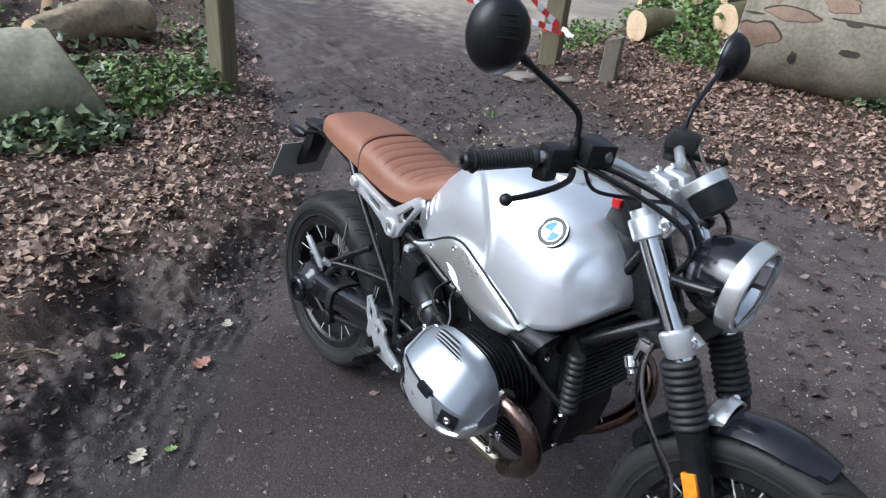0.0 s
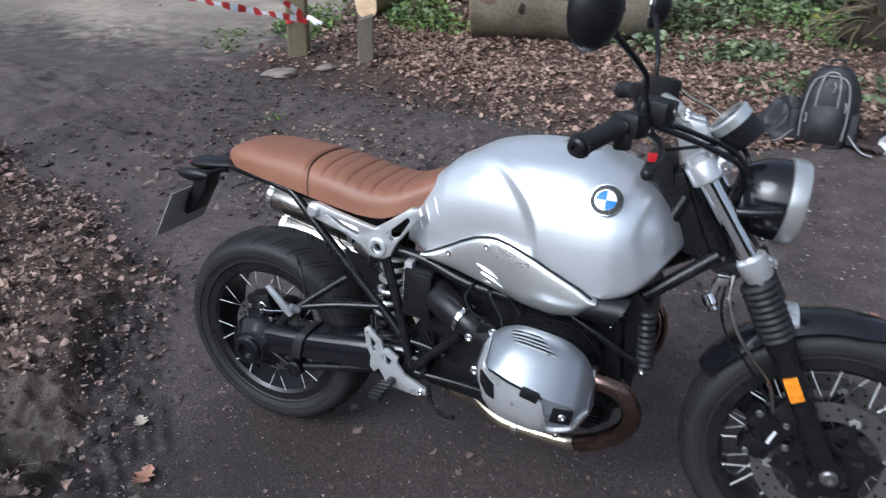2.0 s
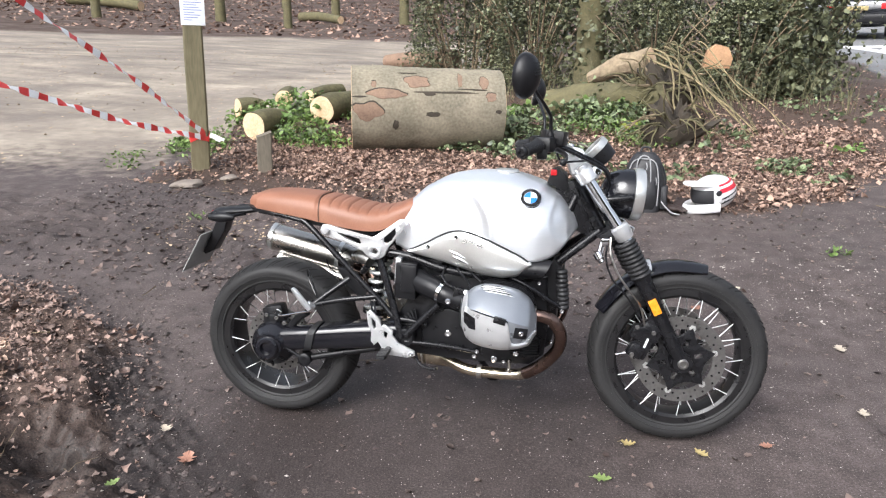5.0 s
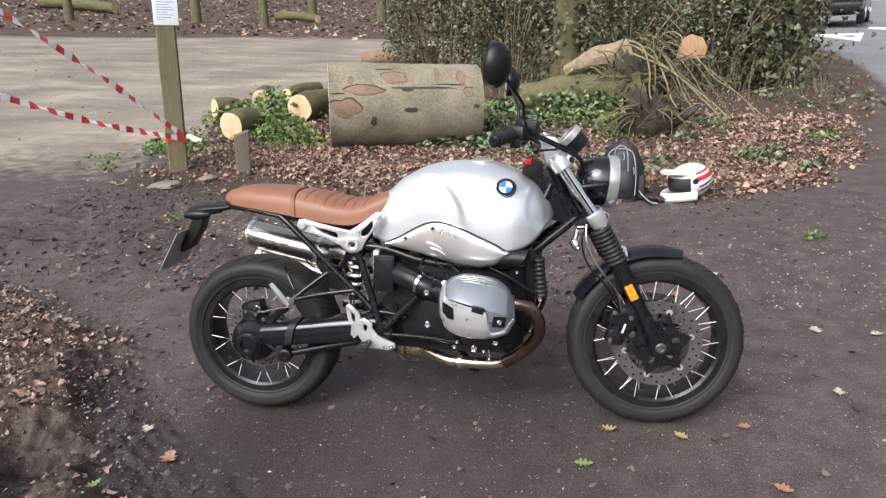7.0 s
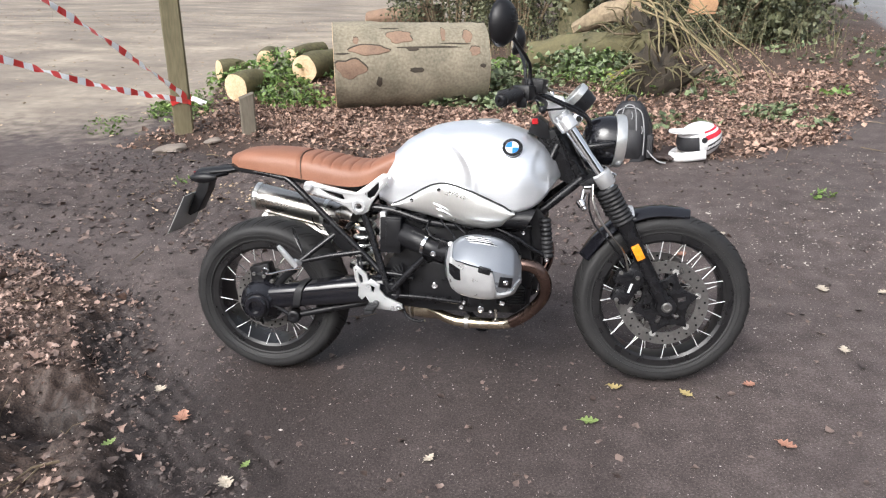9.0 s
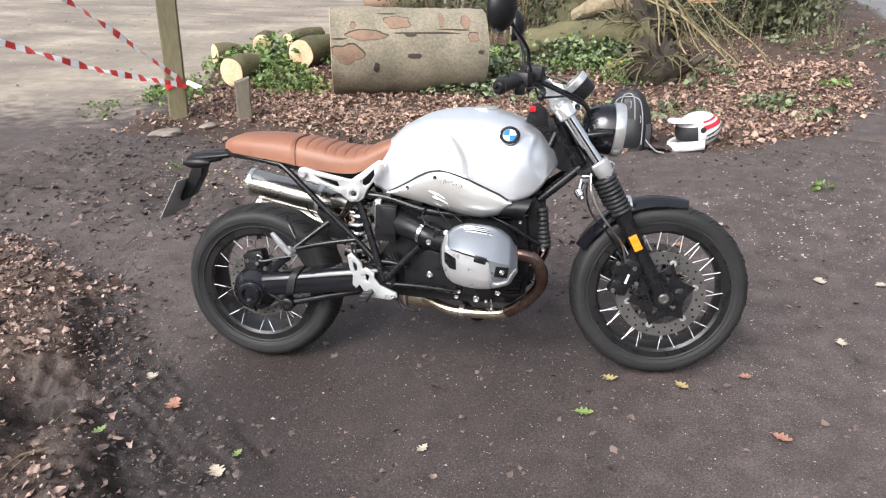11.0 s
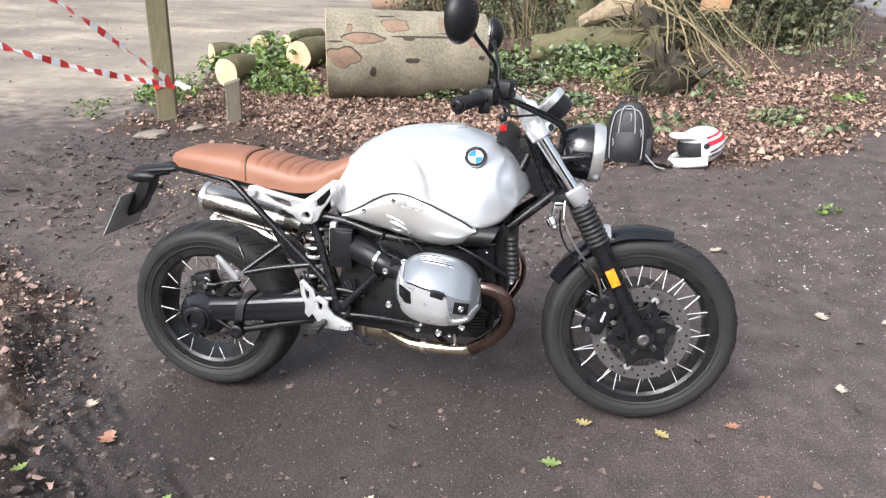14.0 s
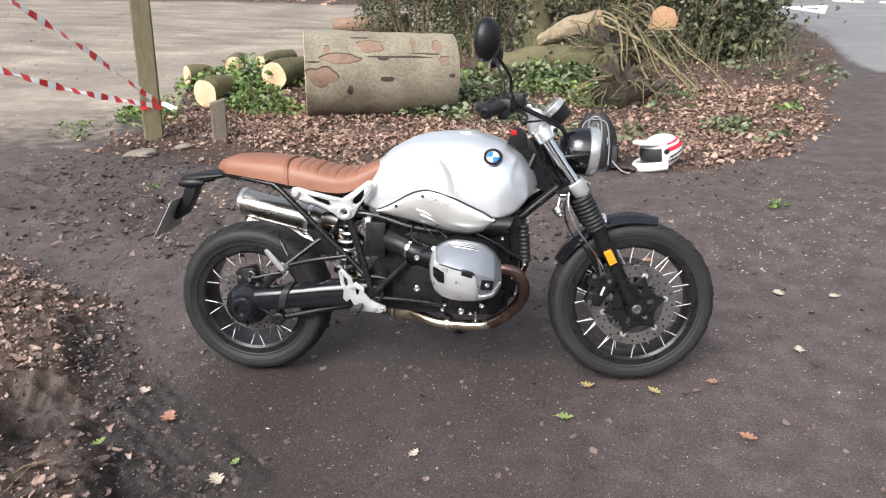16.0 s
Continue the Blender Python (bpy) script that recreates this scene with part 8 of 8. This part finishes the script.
# single leaves that stand out on the mud
RUSSET = surface("russet_leaf", (0.25, 0.115, 0.075), (0.40, 0.22, 0.155), 30, 0.6, 0, 0.2, 120)
GREENLEAF = surface("fresh_green_leaf", (0.12, 0.18, 0.05), (0.26, 0.34, 0.12), 30, 0.5, 0, 0.2, 120)
PALELEAF = surface("pale_leaf", (0.34, 0.29, 0.22), (0.52, 0.46, 0.38), 30, 0.7, 0, 0.2, 120)
YELLOWLEAF = surface("yellow_leaf", (0.28, 0.22, 0.09), (0.45, 0.37, 0.17), 30, 0.6, 0, 0.2, 120)
for x, y, s, mt, lb in ((-0.222, -0.385, 0.085, RUSSET, "russet fallen leaf lying on the mud"), (1.268, -0.245, 0.062, GREENLEAF, "green fallen leaf lying on the mud"), (1.617, -0.03, 0.055, YELLOWLEAF, "yellow-green fallen leaf lying on the mud"),
                        (1.363, -0.01, 0.055, YELLOWLEAF, "tan fallen leaf beside the front tyre"), (0.145, -0.616, 0.04, GREENLEAF, "small green leaf on the mud"), (0.119, -0.708, 0.07, PALELEAF, "pale crumpled leaf on the mud"),
                        (0.75, -0.52, 0.045, PALELEAF, "pale fallen leaf on the mud"), (2.348, 0.922, 0.075, PALELEAF, "pale fallen leaf on the mud"), (2.269, 0.35, 0.055, PALELEAF, "pale fallen leaf on the mud"),
                        (2.0, 1.6, 0.07, PALELEAF, "pale fallen leaf on the mud"), (1.75, 1.3, 0.07, RUSSET, "russet fallen leaf lying on the mud"), (-0.9, 1.55, 0.055, PALELEAF, "pale fallen leaf on the mud"), (-0.72, 1.28, 0.06, PALELEAF, "pale fallen leaf on the mud"),
                        (1.85, 0.05, 0.05, RUSSET, "russet fallen leaf lying on the mud"), (1.897, -0.312, 0.06, RUSSET, "russet fallen leaf lying on the mud"), (-0.42, -0.2, 0.06, PALELEAF, "pale fallen leaf on the mud"), (2.6, 0.9, 0.06, PALELEAF, "pale fallen leaf on the mud"), (-0.35, -0.62, 0.05, GREENLEAF, "small green leaf on the mud")):
    bm = B()
    rows, curl, turn = [], rng.uniform(0.3, 0.9), rng.uniform(0, 6.28)
    for k in range(25):
        u = k / 24
        wd = s * (0.05 + 0.27 * math.sin(math.pi * u ** 0.85) * (1 + 0.42 * math.sin(24 * u + turn)))
        lift = s * curl * (u - 0.45) ** 2
        rows.append(ring(bm, [Vector(((u - 0.5) * s, j * wd, lift + s * 0.28 * abs(j) ** 1.5 * wd / s + 0.05 * s * noise.noise(Vector((u * 5, j * 2, turn))))) for j in (-1, -0.5, 0, 0.5, 1)]))
    skin(bm, rows, False, False)
    tube(bm, [Vector((-0.72 * s, 0.02 * s, 0.002)), Vector((-0.5 * s, 0, s * curl * 0.2)), Vector((0.35 * s, 0, 0.003))], s * 0.012, 5)
    bmesh.ops.rotate(bm, verts=bm.verts, cent=(0, 0, 0), matrix=Matrix.Rotation(turn, 3, 'Z'))
    ob = new("fallen_leaf", finish(bm, "fallen_leaf", mt, angle=60))
    ob.matrix_world = Matrix.Translation((x, y, g(x, y) + 0.008))
    tagged(ob, lb, "leaf", "fallen leaves")

# clods of churned soil along the bank and in the ruts
def clods(name, X, Y, R, mat, label):
    bm0 = B()
    bmesh.ops.create_icosphere(bm0, subdivisions=1, radius=1)
    V0 = np.array([v.co[:] for v in bm0.verts])
    F0 = np.array([[v.index for v in f.verts] for f in bm0.faces])
    bm0.free()
    n = len(X)
    V = V0[None] * (1 + rng.normal(0, 0.33, (n, len(V0), 1))) * R[:, None, None] * rng.uniform(0.6, 1.4, (n, 1, 3)) * np.array([1, 1, 0.5])
    V += on_ground(X, Y, 0.0)[:, None]
    F = (F0[None] + len(V0) * np.arange(n)[:, None, None]).reshape(-1, 3)
    me = bpy.data.meshes.new(name)
    me.from_pydata(V.reshape(-1, 3).tolist(), [], F.tolist())
    me.materials.append(mat)
    return tagged(new(name, me), label, "soil", kind="stuff")


SOIL = surface("damp_dark_soil", (0.028, 0.021, 0.019), (0.105, 0.082, 0.075), 25, 0.7, 0, 0.6, 140, 0.2, island=0.4)
X, Y = scatter(30000, -2.4, 0.5, -1.8, 1.1, lambda x, y: np.exp(-((bank_d(x, y) + 0.10) / 0.26) ** 2) * (0.35 + 0.65 * step(-0.3, 0.4, wob(x, y, 6.1, 2))))
clods("bank_clods", X, Y, rng.gamma(1.3, 0.0024, len(X)) + 0.0015, SOIL, "crumbling clods of dark damp soil")
X, Y = scatter(11000, -3.0, 1.2, 0.6, 3.5, lambda x, y: step(-0.1, 0.5, wob(x, y, 3.3, 8)) * 0.8 + 0.1)
clods("track_clods", X, Y, rng.gamma(1.6, 0.003, len(X)) + 0.002, SOIL, "clods of churned mud on the track")

# twigs
X, Y = scatter(330, -3.4, 4.4, -1.8, 5.0, lambda x, y: 0.07 + 0.8 * (bank_d(x, y) > 0.1) + 0.7 * (island_d(x, y) > -0.2))
bm = B()
for x, y in zip(X, Y):
    L, a = rng.uniform(0.06, 0.32), rng.uniform(0, 2 * math.pi)
    z = g(x, y) + 0.012
    pts = [Vector((x + t * L * math.cos(a) + rng.normal(0, 0.01), y + t * L * math.sin(a) + rng.normal(0, 0.01), g(x + t * L * math.cos(a), y + t * L * math.sin(a)) + 0.012 + rng.uniform(0, 0.015))) for t in (0, 0.35, 0.7, 1)]
    tube(bm, pts, lambda v, r=rng.uniform(0.0018, 0.005): r * (1 - 0.6 * v), 5)
tagged(new("twigs", finish(bm, "twigs", TWIG)), "dry twigs scattered over mud and litter", "twigs", kind="stuff")

# ---- ivy, herbs and grass on the banks ----
def patch(n, cx, cy, rx, ry, hmax, smin, smax, thin=1.0):
    a, r = rng.uniform(0, 2 * np.pi, n), np.sqrt(rng.random(n))
    x, y = cx + rx * r * np.cos(a), cy + ry * r * np.sin(a)
    k = (rng.random(n) < thin * step(-0.6, 0.4, wob(x, y, 4.3, cx))) & ((bank_d(x, y) > 0.22) | (y > 2.2))
    x, y = x[k], y[k]
    h = hmax * rng.random(len(x)) ** 1.6 * (1 - 0.5 * np.hypot((x - cx) / rx, (y - cy) / ry))
    return on_ground(x, y, 0.015) + np.stack([0 * h, 0 * h, h], -1), rng.uniform(smin, smax, len(x))


def join(patches):
    return np.concatenate([p for p, _ in patches]), np.concatenate([s for _, s in patches])


P, S = join([patch(420, 1.0, 6.82, 0.75, 0.22, 0.50, 0.03, 0.06), patch(2600, 0.95, 6.0, 1.0, 0.9, 0.30, 0.03, 0.075), patch(900, 0.75, 4.75, 0.55, 0.28, 0.14, 0.03, 0.07), patch(500, 2.2, 5.3, 0.6, 0.5, 0.26, 0.03, 0.07), patch(620, -3.1, 0.45, 0.55, 0.6, 0.2, 0.025, 0.055),
             patch(800, -2.30, -0.45, 0.28, 0.5, 0.16, 0.03, 0.07), patch(700, -3.6, 1.3, 0.6, 0.5, 0.2, 0.03, 0.07), patch(1200, -1.9, 5.3, 0.7, 0.6, 0.2, 0.03, 0.06), patch(450, -3.9, -0.2, 1.0, 1.0, 0.3, 0.04, 0.09),
             patch(500, 3.0, 4.3, 0.4, 0.4, 0.06, 0.03, 0.06, 0.6), patch(500, 4.3, 7.8, 0.8, 1.2, 0.12, 0.03, 0.07, 0.6), patch(500, -0.1, 5.0, 0.5, 0.2, 0.15, 0.03, 0.06), patch(700, 1.7, 3.9, 0.7, 0.35, 0.08, 0.03, 0.06, 0.5)])
tagged(new("ground_ivy", leaves("ground_ivy", P, S, IVY, 0.55, 0.3, 0.6)), "dark green ivy and bramble over the litter", "ivy", kind="stuff")
P, S = join([patch(3000, -2.2, 5.7, 1.0, 0.8, 0.28, 0.03, 0.08), patch(1300, -1.75, 5.0, 0.5, 0.5, 0.18, 0.025, 0.06), patch(900, -2.85, 4.7, 0.5, 0.6, 0.14, 0.025, 0.06), patch(900, 1.35, 5.5, 0.6, 0.5, 0.22, 0.02, 0.055), patch(420, 2.05, 5.35, 0.4, 0.35, 0.3, 0.02, 0.055), patch(900, 0.9, 6.5, 0.9, 0.5, 0.3, 0.04, 0.09), 
             patch(26, 2.714, 2.256, 0.08, 0.06, 0.05, 0.02, 0.045, 1.5), patch(400, -3.3, 0.9, 0.6, 0.35, 0.2, 0.03, 0.07), patch(600, -3.05, 0.35, 0.4, 0.5, 0.2, 0.025, 0.06), patch(160, -2.62, 0.22, 0.16, 0.18, 0.22, 0.03, 0.07), patch(500, -4.3, 1.5, 0.9, 0.6, 0.25, 0.03, 0.07), patch(70, 3.6, 5.2, 0.22, 0.2, 0.08, 0.04, 0.08), patch(300, -3.2, 3.9, 0.5, 0.4, 0.05, 0.02, 0.05, 0.7), patch(16, -1.75, 2.35, 0.12, 0.08, 0.05, 0.02, 0.04)])
tagged(new("green_herbs", leaves("green_herbs", P, S, GRASS, 0.7, 0.35, 0.32)), "bright green herbs and grass sprouting between logs", "herbs", kind="stuff")
# yellow-green moss cushion on the roots
bm = B()
bmesh.ops.create_icosphere(bm, subdivisions=3, radius=0.14)
for v in bm.verts:
    v.co *= 1 + 0.3 * noise.noise(v.co * 14)
    v.co.z *= 0.6
MOSS = surface("yellow_moss", (0.14, 0.17, 0.02), (0.32, 0.34, 0.06), 30, 0.95, 0, 0.8, 200)
solid("moss_cushion", bm, MOSS, Matrix.Translation((1.60, 5.75, g(1.60, 5.75) + 0.06)), "yellow-green moss cushion among the roots", "moss", "", "", 60)


# ---- ivy-clad trees and hedge ----
def ivy_tree(x, y, r, h, nleaf, spread, label, limbs=5):
    root = thing("ivy_tree", Matrix.Translation((x, y, g(x, y))), label, "tree", "ivy-clad trees")
    bm = B()
    tube(bm, curve_pts([(0, 0, -0.2), (0.02, 0, h * 0.3), (-0.05, 0.03, h * 0.65), (0.03, 0.0, h)], 8), lambda v: r * (1.25 - 0.25 * min(v * 6, 1)) * (1 - 0.55 * v), 18)
    tr = part("trunk", bm, BARK_MOSS, root, "rough grey-brown trunk")
    for k in range(limbs):
        a = 2.4 * k + x
        z0 = h * (0.45 + 0.1 * k)
        d = Vector((math.cos(a), math.sin(a), 0.8))
        bm = B()
        tube(bm, curve_pts([(0, 0, z0), tuple(d * 0.6 + Vector((0, 0, z0))), tuple(d * 1.5 + Vector((0, 0, z0 + 0.3)))], 5), lambda v: r * 0.3 * (1 - 0.8 * v) + 0.01, 8)
        part("limb", bm, BARK_MOSS, root)
    a, t = rng.uniform(0, 2 * np.pi, nleaf), rng.random(nleaf) ** 1.25
    rad = r + np.abs(rng.normal(0, spread, nleaf)) * (1.3 - 0.7 * t) * (0.55 + 0.45 * np.sin(5 * a + 9 * t) ** 2)
    P = np.stack([rad * np.cos(a), rad * np.sin(a), t * h], -1)
    P[:, 2] += 0.02
    ob = new("ivy_crown", leaves("ivy_crown", P, rng.uniform(0.04, 0.09, nleaf), HEDGE, 0.9, 0.3, 0.55))
    ob.parent = root
    return root


ivy_tree(3.75, 8.9, 0.26, 5.0, 8000, 0.42, "ivy-clad tree trunk at the road's edge")
ivy_tree(1.05, 9.1, 0.24, 5.0, 1500, 0.30, "ivy-clad tree trunk in the hedge")
ivy_tree(2.35, 10.4, 0.2, 5.0, 2600, 0.40, "slender ivy-clad trunk behind the stump")
# evergreen bushes
def bush(cx, cy, rx, ry, h, n, label):
    root = thing("bush", Matrix.Translation((cx, cy, g(cx, cy))), label, "bush", "evergreen bushes")
    for k in range(26):
        bm = B()
        a = rng.uniform(0, 2 * math.pi)
        e = Vector((rx * 1.0 * math.cos(a), ry * 1.05 * math.sin(a), h * rng.uniform(0.5, 1.05)))
        tube(bm, curve_pts([(0.2 * e.x, 0.2 * e.y, -0.05), tuple(e * 0.5 + Vector((0, 0, 0.1))), tuple(e)], 5), lambda v: 0.018 * (1 - 0.8 * v) + 0.004, 6)
        part("stem", bm, TWIG, root)
    n = int(n * 1.7)
    a, u = rng.uniform(0, 2 * np.pi, n), rng.random(n)
    rr = 0.55 + 0.45 * np.sqrt(rng.random(n))
    lump = 0.8 + 0.2 * np.sin(3 * a + 4 * u) + 0.12 * np.sin(7 * a - 9 * u)
    z = u ** 0.8 * h
    w = np.sqrt(np.clip(1 - (u * 0.92) ** 2.2, 0, 1)) * rr * lump
    P = np.stack([rx * w * np.cos(a), ry * w * np.sin(a), z], -1)
    ob = new("foliage", leaves("foliage", P, rng.uniform(0.028, 0.068, n), HEDGE, 0.9, 0.35, 0.36))
    ob.parent = root
    return root


for cx, cy, rx, ry, h, n in ((-1.05, 10.2, 1.4, 0.9, 2.6, 6500), (0.2, 9.4, 1.0, 0.7, 1.9, 3600), (2.0, 9.0, 1.0, 0.6, 1.4, 2600), (3.2, 8.5, 0.8, 0.5, 1.3, 2600), (-0.2, 11.5, 1.8, 1.0, 3.4, 5200), (2.6, 11.2, 1.8, 1.0, 3.6, 4600), (4.35, 9.6, 0.6, 0.6, 2.2, 2600)):
    bush(cx, cy, rx, ry, h, n, "dense dark evergreen bush grown through with ivy")
# tall grass and bramble stalks before the hedge
bm = B()
OLIVE = surface("withered_stalks", (0.09, 0.085, 0.045), (0.22, 0.20, 0.11), 5, 0.7, 0, 0.1, 60, island=0.5)
for k in range(260):
    x, y = rng.uniform(-1.6, 4.4), rng.uniform(7.2, 8.6)
    if x < 0.4 and y < 7.8:
        continue
    z, L, a = g(x, y), rng.uniform(0.25, 0.8), rng.uniform(0, 2 * math.pi)
    lean = rng.uniform(0.1, 0.7) * L
    pts = [Vector((x, y, z)), Vector((x + 0.3 * lean * math.cos(a), y + 0.3 * lean * math.sin(a), z + 0.6 * L)), Vector((x + lean * math.cos(a), y + lean * math.sin(a), z + L * 0.9))]
    tube(bm, curve_pts(pts, 3), lambda v: 0.0034 * (1 - 0.9 * v) + 0.0006, 4)
tagged(new("grass_stalks", finish(bm, "grass_stalks", OLIVE)), "tall grass and bramble stalks before the hedge", "grass", kind="stuff")

# ---- far side of the clearing ----
for x, y, r, h in ((-13, 30, 0.22, 9), (-18, 33, 0.3, 10), (-23, 30, 0.25, 10), (-9, 36, 0.3, 11), (-27, 37, 0.35, 11), (-15, 42, 0.3, 11), (-5, 40, 0.3, 11), (-20, 46, 0.35, 12), (-32, 44, 0.4, 12), (-10, 50, 0.3, 12), (-37, 36, 0.35, 12), (-1, 46, 0.3, 12)):
    root = thing("far_tree", Matrix.Translation((x, y, g(x, y))), "bare woodland tree beyond the clearing", "tree", "far trees")
    bm = B()
    tube(bm, curve_pts([(0, 0, -0.3), (0.1, 0, h * 0.4), (0.0, 0.1, h)], 6), lambda v: r * (1 - 0.7 * v), 10)
    part("trunk", bm, BARK_MOSS, root)
    for k in range(6):
        a = 2.4 * k + x
        z0 = h * (0.4 + 0.09 * k)
        bm = B()
        tube(bm, curve_pts([(0, 0, z0), (0.8 * math.cos(a), 0.8 * math.sin(a), z0 + 0.8), (1.9 * math.cos(a), 1.9 * math.sin(a), z0 + 1.9)], 4), lambda v: r * 0.35 * (1 - 0.85 * v) + 0.01, 6)
        part("limb", bm, BARK_MOSS, root)
for a, b, r in (((-29.5, 36.5), (-24.5, 36.0), 0.35), ((-15.0, 36.5), (-12.0, 34.5), 0.25)):
    cut_log("far_log", (*a, g(*a) + r * 0.8), (*b, g(*b) + r * 0.8), r, r * 0.8, BARK_MOSS, "mossy fallen log beyond the clearing", 0.1, (True, True), 0.1, 31, 20, "")
X, Y = scatter(5000, -45, 2, 24, 60, lambda x, y: step(24, 30, y - 0.35 * x))
tagged(new("far_leaf_litter", leaves("far_leaf_litter", on_ground(X, Y, 0.02), rng.uniform(0.12, 0.3, len(X)), LITTER_LEAF, 0.35, 0.4, 0.4)), "carpet of russet leaves under far trees", "leaves", kind="stuff")

# ---- the road: give-way triangle, dashes, car ----
def marking(name, pts, label):
    """A strip of road paint lying on the asphalt."""
    bm = B()
    for loop in pts:
        top = ring(bm, [Vector((x, y, g(x, y) + 0.022)) for x, y in loop])
        low = ring(bm, [Vector((x, y, g(x, y) - 0.01)) for x, y in loop])
        skin(bm, [low, top])
    return solid(name, bm, ROADPAINT, Matrix(), label, "road marking", "", "structure")


tri = [(7.0, 17.5), (8.28, 17.75), (7.42, 15.45)]
hole = [(7.38, 17.1), (7.93, 17.2), (7.5, 16.2)]
marking("give_way_mark", [[tri[i], tri[(i + 1) % 3], hole[(i + 1) % 3], hole[i]] for i in range(3)], "white hollow give-way triangle painted on asphalt")
marking("give_way_line", [[(8.95 + 0.9 * k, 19.4 - 0.75 * k), (9.55 + 0.9 * k, 18.9 - 0.75 * k), (9.7 + 0.9 * k, 19.2 - 0.75 * k), (9.1 + 0.9 * k, 19.7 - 0.75 * k)] for k in range(3)], "white broken give-way line across the road mouth")


def car(m):
    """A small dark saloon seen from behind; x ahead, y left, z up."""
    root = thing("car", m, "dark blue-black saloon car standing on the road", "car")
    bm = B()
    rows = []
    for x, w, z0, z1 in ((-2.05, 0.70, 0.42, 0.82), (-2.0, 0.80, 0.32, 0.92), (-1.7, 0.85, 0.26, 0.97), (-0.9, 0.87, 0.24, 0.95), (0.6, 0.87, 0.24, 0.93), (1.5, 0.84, 0.26, 0.86), (1.95, 0.76, 0.32, 0.74), (2.05, 0.66, 0.40, 0.66)):
        rows.append(ring(bm, [Vector((x, w * math.copysign(abs(math.cos(a)) ** 0.4, math.cos(a)), (z0 + z1) / 2 + (z1 - z0) / 2 * math.copysign(abs(math.sin(a)) ** 0.55, math.sin(a)))) for a in (2 * math.pi * k / 28 for k in range(28))]))
    skin(bm, rows)
    part("body", bm, CARPAINT, root, "", 50)
    bm = B()
    rows = []
    for x, w, z in ((-1.65, 0.70, 0.93), (-1.15, 0.62, 1.30), (-0.7, 0.60, 1.40), (0.0, 0.60, 1.40), (0.5, 0.62, 1.30), (1.05, 0.70, 0.92)):
        rows.append(ring(bm, [Vector((x, -w - 0.08, 0.86)), Vector((x, -w, z - 0.03)), Vector((x, -w + 0.08, z)), Vector((x, w - 0.08, z)), Vector((x, w, z - 0.03)), Vector((x, w + 0.08, 0.86))]))
    skin(bm, rows)
    part("cabin", bm, CARPAINT, root)
    bm = B()
    skin(bm, [ring(bm, [Vector((-1.62, -0.60, 0.97)), Vector((-1.62, 0.60, 0.97)), Vector((-1.20, 0.53, 1.27)), Vector((-1.20, -0.53, 1.27))]), ring(bm, [Vector((-1.66, -0.60, 0.985)), Vector((-1.66, 0.60, 0.985)), Vector((-1.22, 0.53, 1.30)), Vector((-1.22, -0.53, 1.30))])])
    part("rear_window", bm, CARGLASS, root)
    for s in (-1, 1):
        bm = B()
        box(bm, Vector((-2.01, 0.66 * s, 0.78)), (0.09, 0.24, 0.17), None, 0.03)
        part("tail_light", bm, RED_LENS, root, "red tail light")
        for x in (-1.25, 1.3):
            bm = B()
            lathe(bm, [(0.20, -0.10), (0.30, -0.09), (0.315, -0.04), (0.315, 0.04), (0.30, 0.09), (0.20, 0.10)], Vector((x, 0.76 * s, 0.315)), (0, 1, 0), 28)
            wh = part("wheel", bm, RUBBER, root, "black tyre")
            bm = B()
            lathe(bm, [(0.19, 0), (0.19, 0.012), (0.06, 0.03), (0.0005, 0.03)], Vector((x, 0.86 * s, 0.315)), (0, s, 0), 20)
            part("wheel_cover", bm, SATIN, wh)
    bm = B()
    box(bm, Vector((-2.04, 0, 0.47)), (0.14, 1.56, 0.22), None, 0.05)
    part("rear_bumper", bm, PLASTIC, root)
    bm = B()
    box(bm, Vector((-2.075, 0, 0.74)), (0.02, 0.52, 0.11), None, 0.005)
    part("number_plate", bm, YELLOWLEAF, root, "yellow rear number plate")
    return root


CAR_AT = Vector((8.75, 21.6, 0))
car(Matrix.Translation((CAR_AT.x, CAR_AT.y, g(CAR_AT.x, CAR_AT.y) + 0.02)) @ Matrix.Rotation(radians(68), 4, 'Z'))

# ---- distant woodland all round the clearing, added to darken the reflected horizon ----
def woodland_ring():
    """A far wall of winter woodland, uneven at the top, that closes the horizon; added out of view so that the metal
    reflects a darker rim.
    """
    N, R = 360, 95.0
    rows = []
    bm = B()
    for j, f in enumerate((0.0, 0.25, 0.5, 0.75, 0.9, 1.0)):
        row = []
        for k in range(N):
            a = 2 * math.pi * k / N
            top = 21 + 5 * noise.noise(Vector((math.cos(a) * 4, math.sin(a) * 4, 1))) + 4 * noise.noise(Vector((math.cos(a) * 25, math.sin(a) * 25, 5)))
            rr = R + 5 * noise.noise(Vector((math.cos(a) * 9, math.sin(a) * 9, j)))
            row.append(Vector((rr * math.cos(a), 10 + rr * math.sin(a), -3 + (top + 3) * f)))
        rows.append(ring(bm, row))
    skin(bm, rows, False)
    m = surface("distant_winter_woodland", (0.035, 0.032, 0.022), (0.12, 0.105, 0.075), 0.25, 0.95, 0, 0, 1.6, 0.03, (1, 1, 0.25))
    return solid("backdrop", bm, m, Matrix(), "distant brown woodland ring, added out of view to darken reflections", "backdrop", "", "structure")


woodland_ring()
